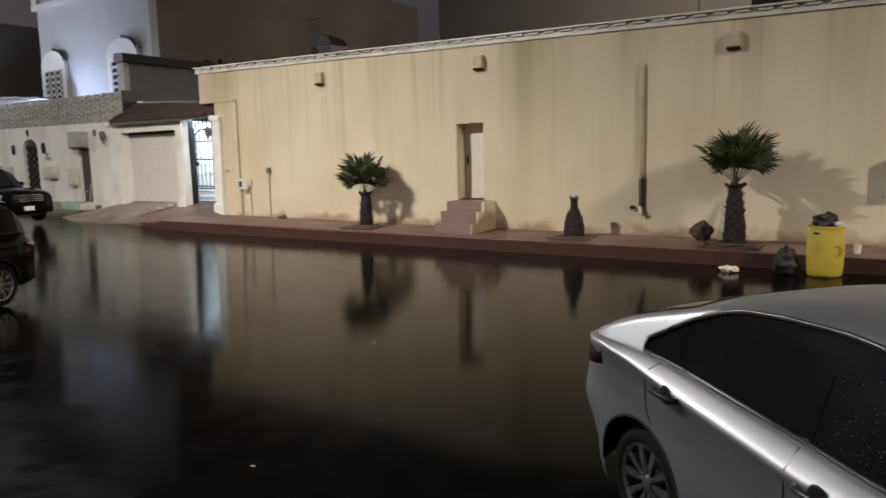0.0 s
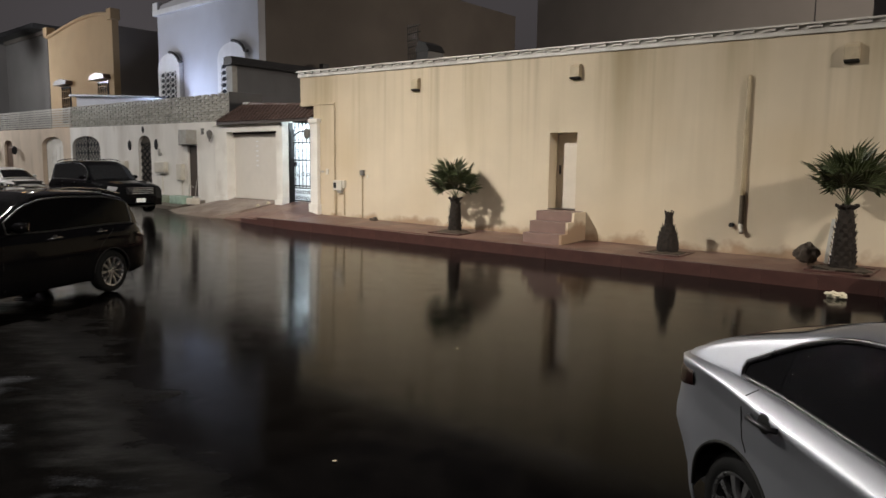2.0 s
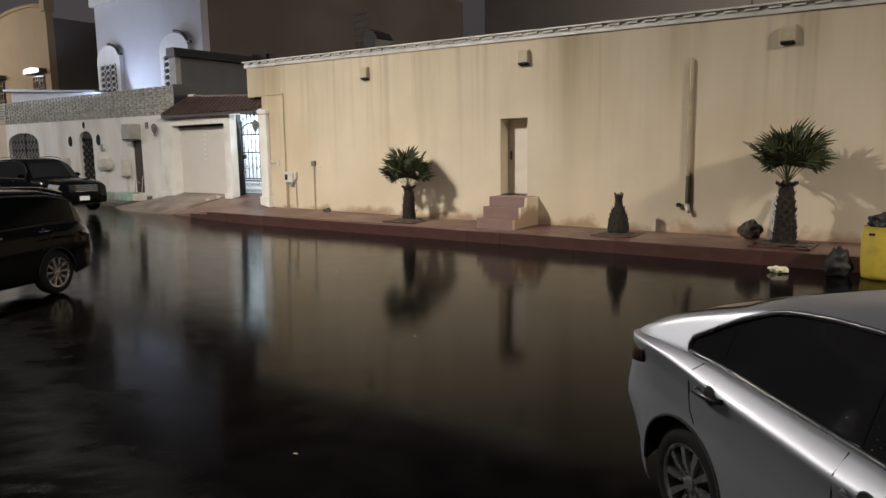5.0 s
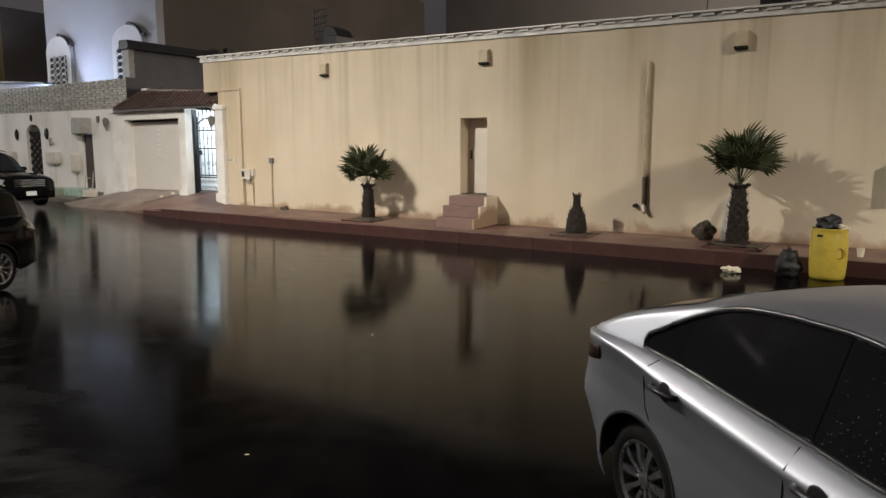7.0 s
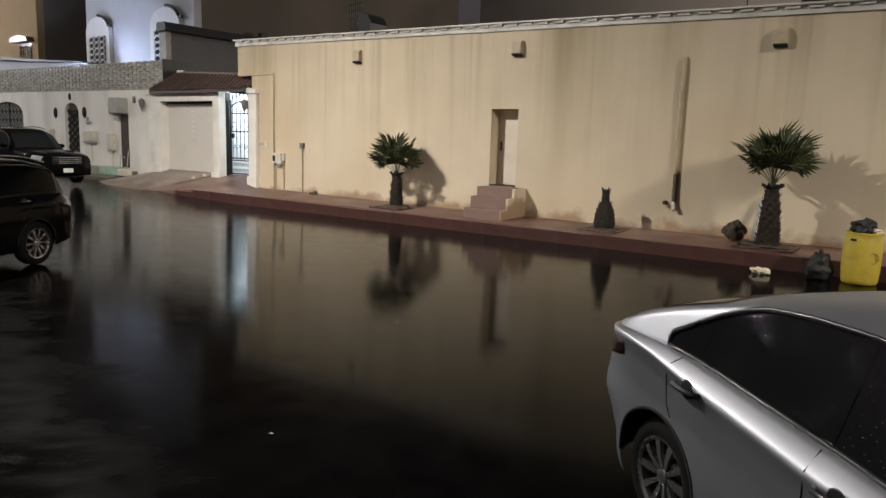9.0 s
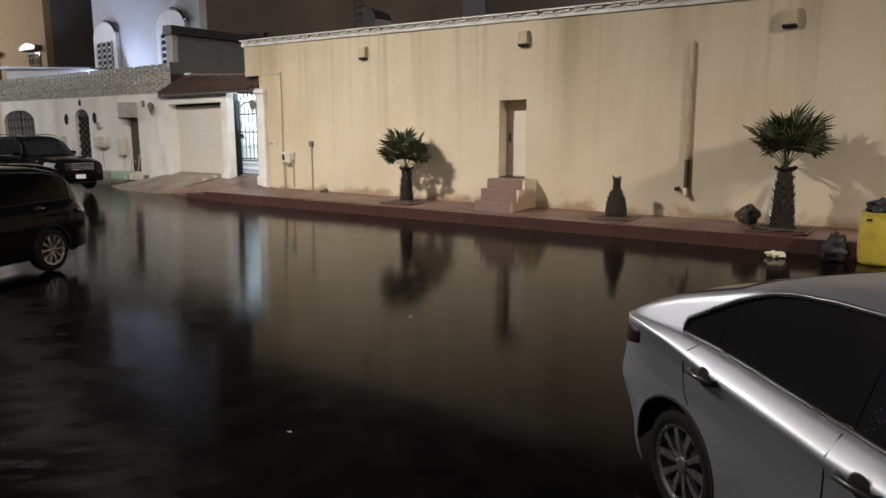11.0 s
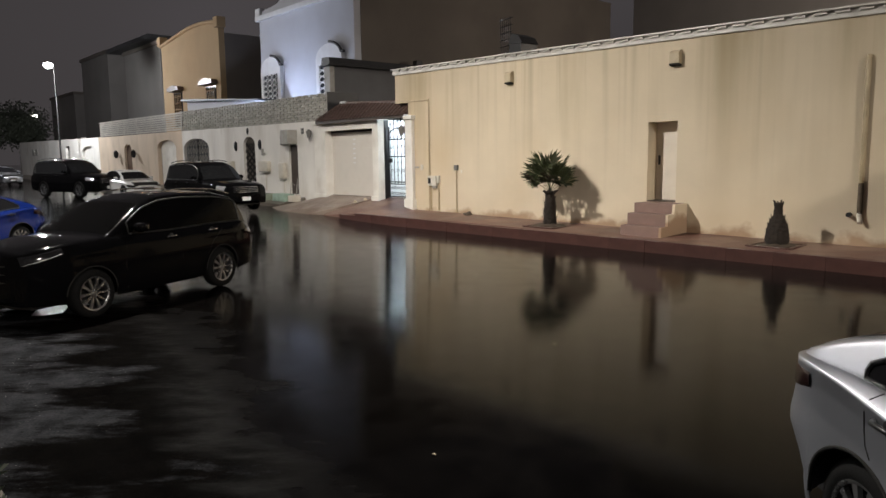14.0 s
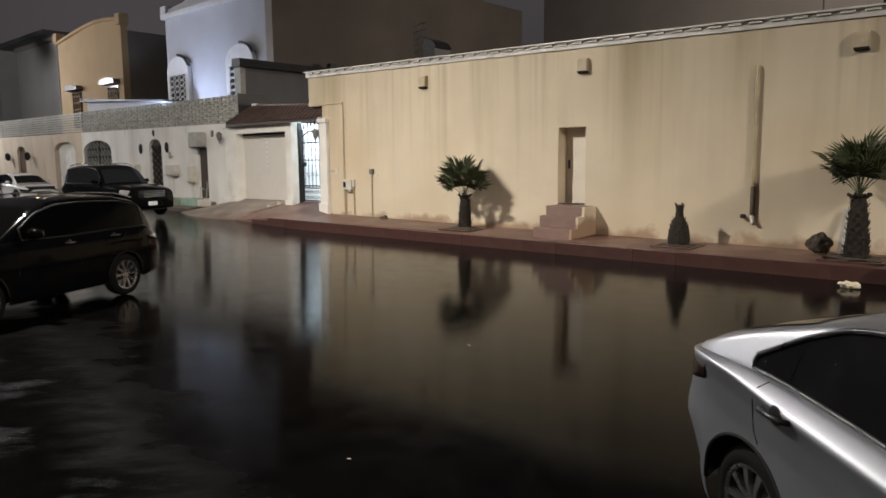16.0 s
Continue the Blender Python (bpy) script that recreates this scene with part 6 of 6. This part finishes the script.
        loop2 = [(float(x), s * (y_gh(float(x), hi(float(x))) + 0.006), max(hi(float(x)), lo(float(x))) + 0.008) for x in xs2]
        trim = DARK_TRIM if S.get("chrome", True) else BLACK
        part("window_trim", tube(loop, 0.014, 6), trim, car, smooth=True)
        part("window_trim", tube(loop2 + [loop[-1]], 0.014, 6), trim, car, smooth=True)
        part("window_trim", tube([loop[1], loop[0], tuple(0.5 * (a + b) - (0.012 if q == 0 else 0.0) for q, (a, b) in enumerate(zip(loop[0], loop2[0]))), loop2[0], loop2[1]], 0.014, 6), trim, car)
        if S.get("drops"):
            # rain beads on the front pane and along the trim
            rd = random.Random(17 + s)
            beads = bmesh.new()
            for k in range(330):
                x = rd.uniform(1.12, 2.0) if k < 150 else rd.uniform(0.0, 2.0)
                v = min(1.0, abs(rd.gauss(0.0, 0.33))) if k < 150 else rd.choice((0.0, 1.0, 1.0))
                z = lo(x) + (hi(x) - lo(x)) * v
                off = 0.005 if k < 150 else 0.019
                bmesh.ops.create_icosphere(beads, subdivisions=1, radius=rd.uniform(0.0018, 0.0042), matrix=Matrix.Translation((x, s * (y_gh(x, z) + off), z)))
            part("rain_beading", beads, RAIN, car, "clear rain beads on the glass and trim", True)["kind"] = "stuff"
        # shut lines of the doors
        for line in S["shuts"]:
            pts = [(x, s * (y_side(x, z) - 0.001), z) for x, z in line]
            part("shut_line", tube(pts, 0.0045, 5), DARK_RECESS, car)
        for hx, hz in S["handles"]:
            y = y_side(hx, hz)
            han = part("door_handle", tube([(hx - 0.11, s * (y + 0.005), hz), (hx - 0.08, s * (y + 0.038), hz + 0.004), (hx, s * (y + 0.045), hz + 0.004), (hx + 0.08, s * (y + 0.038), hz), (hx + 0.11, s * (y + 0.005), hz)], 0.015, 8), CHROME if S.get("chrome_handles") else S.get("handle_paint", paint), car, smooth=True)
            # flat black disc stands in for the shaded hollow behind the handle
            cup_bm = lathe([(0.052, 0.0), (0.045, 0.003), (0.002, 0.004)], 16)
            cup_ob = part("handle_cup", cup_bm, BLACK, han)
            cup_ob.matrix_basis = pose(hx, s * (y + 0.002), hz, -90 * s, 0, 0)
        # mirrors
        mx = S["mirror"]
        my = y_gh(mx, lo(mx)) + 0.12
        mir = part("door_mirror", lump(0.09, 0.12, 0.08, 0.05, 1.0, (mx, s * (my + 0.02), edge(mx) + 0.11), sub=3), paint, car, smooth=True)
        part("mirror_foot", tube([(mx, s * (my - 0.16), edge(mx) + 0.03), (mx, s * my, edge(mx) + 0.07)], 0.022, 6), BLACK, mir)
        part("mirror_glass", box(mx - 0.095, mx - 0.085, s * my - 0.07, s * my + 0.11, edge(mx) + 0.06, edge(mx) + 0.16), CHROME, mir)

        def patch(x0, x1, z0a, z0b, z1a, z1b, off):
            def f(u, v):
                x = x0 + (x1 - x0) * u
                za, zb = z0a + (z0b - z0a) * u, z1a + (z1b - z1a) * u
                z = za + (zb - za) * v
                return (x, s * (y_side(x, z) + off * (1 - abs(2 * v - 1) ** 4)), z)
            return grid(f, 10, 8)
        t = S["tail"]
        part("tail_lamp", patch(xr + 0.004, xr + t[0], t[1], t[2], t[3], t[4], 0.012), LAMP_RED, car, "dark red tail lamp", True)
        hl = S["head"]
        part("headlight", patch(xf - hl[0], xf - 0.004, hl[1], hl[2], hl[3], hl[4], 0.012), S.get("lamp", LAMP_CLEAR), car, "clear headlight", True)
        strip = [(x, s * (y_side(x, z) + 0.012), z) for x, z in ((xf - hl[0] * (1 - q), hl[1] + (hl[2] - hl[1]) * q + 0.008) for q in np.linspace(0.05, 0.95, 9))]
        part("light_strip", tube(strip, 0.009, 6), CHROME, car, "bright strip under the headlight")
        for wx in (0.0, wb):
            make_wheel(car, wx, s * (W - S.get("wheel_in", 0.115)), r, 0.225, s, S.get("spokes", 10), ALLOY, S.get("rim", 0.66))
            lip = [(wx + ra * math.cos(a), s * (y_side(wx + ra * math.cos(a), r + ra * math.sin(a) * 0.98) - 0.004), r + ra * 0.98 * math.sin(a)) for a in np.linspace(0.06, math.pi - 0.06, 25)]
            # with dark_arch the lip is near-black, for the shaded gap above the tyre
            part("arch_lip", tube(lip, 0.012, 6), DARK_RECESS if S.get("dark_arch") else paint, car, smooth=True)
        if S.get("rails"):
            ra0, ra1 = S["rails"]
            pts = [(float(x), s * (y_gh(float(x), roofl(float(x)) - 0.085) - 0.06), roofl(float(x)) + 0.02 * math.sin(math.pi * (float(x) - ra0) / (ra1 - ra0)) + 0.015) for x in np.linspace(ra0, ra1, 14)]
            part("roof_rail", tube(pts, 0.016, 6), CHROME, car, "bright roof rail", True)
    # glass front and rear
    def sloped(x0, x1, share):
        def f(u, v):
            x = x0 + (x1 - x0) * u
            sec = section(x, 9, 8, 0.004)
            yt = sec[9][0] * share
            y = yt * (2 * v - 1)
            a = np.array(sec[9:])
            z = float(np.interp(abs(y), a[::-1, 0], a[::-1, 1]))
            return (x, y, z + 0.003)
        return grid(f, 12, 14)
    part("rear_window", sloped(*S["rear_glass"], 0.88), S.get("glass", GLASS), car, smooth=True)
    part("windscreen", sloped(*S["screen"], 0.90), S.get("glass", GLASS), car, smooth=True)
    # ends
    def bowed(x0, s, share, z0, z1, depth=0.055, back=0.16):
        """A bumper bar that bows outwards along the car's end and rounds off at its edges."""
        def f(u, v):
            y = 2 * u - 1
            a = math.pi * (v - 0.5)
            out = depth * (1 - 0.5 * abs(y) ** 3) * math.cos(a) ** 0.5 if abs(a) < 1.57 else 0.0
            return (x0 + s * (out - 0.02 - back * abs(y) ** 4), y * W * share, 0.5 * (z0 + z1) + 0.5 * (z1 - z0) * math.sin(a))
        return grid(f, 24, 12)

    g0, g1 = S["grille"]
    gw = W * plan(xf) * 0.62
    gr = part("grille", bowed(xf, 1, plan(xf) * 0.62, g0, g1, 0.125, 0.05), DARK_RECESS, car, "dark radiator grille")
    for q in range(S.get("grille_bars", 3)):
        z = g0 + (g1 - g0) * (q + 0.5) / S.get("grille_bars", 3)
        part("grille_bar", tube([(xf + 0.10 - 0.06 * abs(v) ** 3, v * gw * 0.95, z) for v in np.linspace(-1, 1, 11)], 0.013, 6), S.get("bars", CHROME), gr)
    part("front_bumper", bowed(xf, 1, plan(xf) * 0.99, sill + 0.06, edge(xf) + 0.01, 0.105), paint, car)
    part("rear_bumper", bowed(xr, -1, plan(xr) * 0.97, sill + 0.14, sill + 0.42), paint, car)
    if S.get("front_plate", True):
        part("number_plate", box(xf + 0.085, xf + 0.095, -0.17, 0.17, sill + 0.16, sill + 0.30), PLATE, car, "white number plate")
    part("number_plate", box(xr - 0.068, xr - 0.057, -0.17, 0.17, sill + 0.22, sill + 0.36), PLATE, car, "white number plate")
    if S.get("spoiler"):
        sp = [(xr + 0.16 - 0.12 * (1 - abs(y) ** 1.5), y * W * 0.78, centre(xr + 0.12) + 0.004 - 0.05 * abs(y) ** 3) for y in np.linspace(-1, 1, 17)]
        part("spoiler", tube(sp, 0.013, 8), paint, car, "thin boot lid spoiler", True)
    if S.get("roof_fin"):
        part("aerial_fin", prism([(0.3, roofl(0.3)), (0.52, roofl(0.5) - 0.01), (0.33, roofl(0.3) + 0.07)], "y", -0.02, 0.02), paint, car)
    if "tuck" in S:
        # the tail leans forward above the bumper crease and tucks in below it
        zc, over, under = S["tuck"]
        for ob in car.children:
            if ob.name.split(".")[0] in ("wheel", "underbody"):
                continue
            for v in ob.data.vertices:
                q = max(0.0, min(1.0, (-0.25 - v.co.x) / (-0.25 - xr))) ** 1.3
                if q > 0:
                    v.co.x += q * (over * max(0.0, v.co.z - zc) + min(0.36, under * max(0.0, zc - 0.05 - v.co.z)))
    return car


SEDAN = dict(half=0.92, wheel=0.335, ro=0.97, wb=2.825, fo=0.98, sill=0.19, tumble=0.42, rear_in=0.28, tuck=(0.68, 0.36, 1.7), wheel_in=0.17, dark_arch=True, handle_paint=DARK_TRIM,
             edge=[(-1.0, 1.0), (-0.8, 1.055), (-0.45, 1.09), (-0.1, 1.09), (0.2, 1.07), (0.45, 1.045), (0.7, 1.02), (1.05, 0.985), (1.4, 0.955), (2.3, 0.94), (3.2, 0.83), (3.8, 0.60)],
             crease=[(-1.0, 0.985), (-0.8, 1.045), (-0.45, 1.078), (-0.1, 1.045), (0.12, 1.01), (0.35, 0.975), (0.77, 0.93), (1.1, 0.89), (2.3, 0.855), (3.2, 0.78), (3.8, 0.57)],
             centre=[(-1.0, 1.04), (-0.93, 1.095), (-0.55, 1.125), (0.4, 1.08), (2.2, 1.0), (2.9, 0.94), (3.5, 0.80), (3.8, 0.64)],
             roof=[(-0.82, 1.11), (-0.40, 1.24), (-0.13, 1.33), (0.33, 1.455), (0.7, 1.495), (1.1, 1.50), (1.5, 1.47), (1.9, 1.37), (2.68, 0.99)],
             win=(-0.03, 2.12), win_line=[(-0.05, 1.155), (0.04, 1.205), (0.12, 1.255), (0.25, 1.325), (0.42, 1.393), (0.55, 1.417), (0.78, 1.432), (1.07, 1.430), (1.25, 1.415), (1.6, 1.35), (2.14, 1.15)], panes=[(-0.03, 0.22), (0.22, 0.98), (1.08, 2.12)], pillars=[(0.215, 0.225), (0.97, 1.09)],
             shuts=[[(0.12, 1.07), (0.095, 1.035), (0.08, 0.97), (0.073, 0.88), (0.083, 0.80), (0.12, 0.74)], [(1.06, 0.978), (1.075, 0.90), (1.06, 0.75), (1.05, 0.5), (1.06, 0.25)], [(2.25, 0.94), (2.28, 0.7), (2.26, 0.3)]],
             handles=[(0.275, 0.955), (1.25, 0.865)], mirror=2.0, tail=(0.56, 0.81, 0.93, 0.99, 1.015), arch=0.06, head=(0.55, 0.62, 0.60, 0.74, 0.68),
             rear_glass=(-0.70, 0.16), screen=(1.86, 2.62), grille=(0.42, 0.62), spoiler=True, rim=0.68)
CROSSOVER = dict(half=0.915, wheel=0.36, ro=0.98, wb=2.705, fo=0.90, sill=0.26, tumble=0.30, arch=0.05,
                 edge=[(-0.98, 1.02), (-0.7, 1.14), (0, 1.15), (1.2, 1.13), (2.1, 1.15), (2.9, 1.12), (3.4, 1.06), (3.6, 0.99)],
                 centre=[(-0.98, 1.06), (-0.7, 1.17), (1.2, 1.17), (2.1, 1.21), (2.9, 1.19), (3.4, 1.12), (3.6, 1.04)],
                 roof=[(-0.92, 1.10), (-0.80, 1.42), (-0.58, 1.64), (-0.1, 1.73), (0.7, 1.76), (1.2, 1.74), (1.6, 1.64), (2.4, 1.18)],
                 win=(-0.62, 1.95), panes=[(-0.62, -0.02), (0.03, 0.92), (1.02, 1.95)], pillars=[(-0.03, 0.04), (0.91, 1.03)],
                 shuts=[[(-0.1, 1.08), (0.05, 0.98), (0.22, 0.85), (0.36, 0.65)], [(0.98, 1.03), (0.96, 0.7), (0.97, 0.32)], [(2.08, 1.0), (2.12, 0.7), (2.1, 0.34)]],
                 handles=[(0.2, 1.06), (1.15, 1.04)], mirror=1.85, tail=(0.34, 0.86, 0.9, 1.0, 0.98), head=(0.50, 0.99, 0.86, 1.07, 0.985),
                 rear_glass=(-0.92, -0.6), screen=(1.62, 2.34), grille=(0.58, 0.92), rails=(-0.55, 1.35), rim=0.70, bars=DARK_RECESS, glass=DARK_GLASS, front_plate=False, front_in=0.34, chrome=False, chrome_handles=True, dark_arch=True)
LARGE_SUV = dict(half=0.985, wheel=0.40, ro=1.15, wb=2.85, fo=0.95, sill=0.28, tumble=0.22, arch=0.06, front_in=0.12, rear_in=0.10,
                 edge=[(-1.15, 1.14), (-0.9, 1.20), (1.0, 1.19), (2.1, 1.17), (3.0, 1.12), (3.65, 1.02), (3.8, 0.95)],
                 centre=[(-1.15, 1.18), (-0.9, 1.22), (2.1, 1.22), (3.0, 1.19), (3.6, 1.10), (3.8, 1.0)],
                 roof=[(-1.12, 1.22), (-1.06, 1.62), (-0.9, 1.82), (-0.3, 1.89), (0.6, 1.92), (1.2, 1.89), (1.6, 1.76), (2.2, 1.20)],
                 win=(-0.85, 1.8), panes=[(-0.85, -0.2), (-0.12, 0.76), (0.86, 1.8)], pillars=[(-0.21, -0.11), (0.75, 0.87)],
                 shuts=[[(-0.15, 1.18), (0.1, 1.0), (0.4, 0.8)], [(0.82, 1.18), (0.82, 0.45)], [(1.95, 1.15), (1.97, 0.5)]],
                 handles=[(0.12, 1.08), (1.05, 1.08)], mirror=1.75, tail=(0.2, 0.9, 0.9, 1.12, 1.12), head=(0.45, 0.84, 0.82, 1.02, 0.98), roof_blur=0.08,
                 rear_glass=(-1.09, -0.93), screen=(1.62, 2.16), grille=(0.72, 0.98), grille_bars=4, rails=(-0.8, 1.3), rim=0.66, spokes=6, chrome=True, glass=CLEAR_GLASS, lamp=LAMP_BRIGHT)

HEAD = -39.2
make_car("sedan", "silver four-door sedan, wet, parked with dark tinted windows", pose(-0.475, 4.83, 0.06, 0, 0, HEAD), SILVER, dict(SEDAN, drops=True))
h = math.atan2(3.288 - 5.747, -10.832 + 11.947)
cx, cy = -12.02 + 0.80 * math.sin(h), 5.70 - 0.80 * math.cos(h)
make_car("crossover", "black crossover parked on the near side, wet and unlit", pose(cx, cy, 0.004, 0, 0, math.degrees(h)), BLACK_PAINT, CROSSOVER)
make_car("large_suv", "large black off-road wagon with a chrome grille by the villa wall", pose(-29.6, 12.6, 0.25, 0, 0, 4), BLACK_PAINT, LARGE_SUV).scale = (1.05, 1.05, 1.05)
make_car("sedan", "white low sedan parked behind the large wagon", pose(-41.6, 13.1, 0.35, 0, 0, 3), WHITE_PAINT, SEDAN)
make_car("large_suv", "black off-road wagon parked further up the street", pose(-44.6, 10.8, 0.36, 0, 0, 20), BLACK_PAINT, LARGE_SUV).scale = (1.1, 1.1, 1.1)
make_car("sedan", "bright blue sedan parked beyond the black crossover", pose(-21.3, 3.75, 0.03, 0, 0, -60), BLUE_PAINT, SEDAN)
make_car("sedan", "grey sedan parked far up the street", pose(-67.5, 11.5, 0.555, 0, 0, 5), mat("grey_car_paint", (0.2, 0.2, 0.21), 0.25, metal=0.4, bump=0, coat=0.5), SEDAN)
make_car("crossover", "dark crossover parked far up the street", pose(-75.0, 11.0, 0.615, 0, 0, 5), BLACK_PAINT, CROSSOVER)

# ---- pieces of the kerb ----
kerb_me = bpy.data.meshes.new("kerb_stone")
kb = box(-0.499, 0.499, 0.0, 0.16, -0.2, 0.28, bevel=0.006)
kb.to_mesh(kerb_me)
kb.free()
kerb_me.materials.append(KERB_RED)
rnd = random.Random(12)
x = 7.5
while x > -22.4:
    st = new("kerb_stone", kerb_me)
    st.parent = pavement
    zt = 0.28 if x > -14 else 0.28 + 0.03 * min(1.0, (-14 - x) / 3)
    if x < -20.6:
        zt -= 0.09 * (-20.6 - x)
    st.matrix_basis = pose(x, KERB_Y + rnd.uniform(-0.008, 0.008), zt - 0.28 + rnd.uniform(-0.005, 0.005), 0, 0, rnd.uniform(-0.4, 0.4))
    x -= 1.0
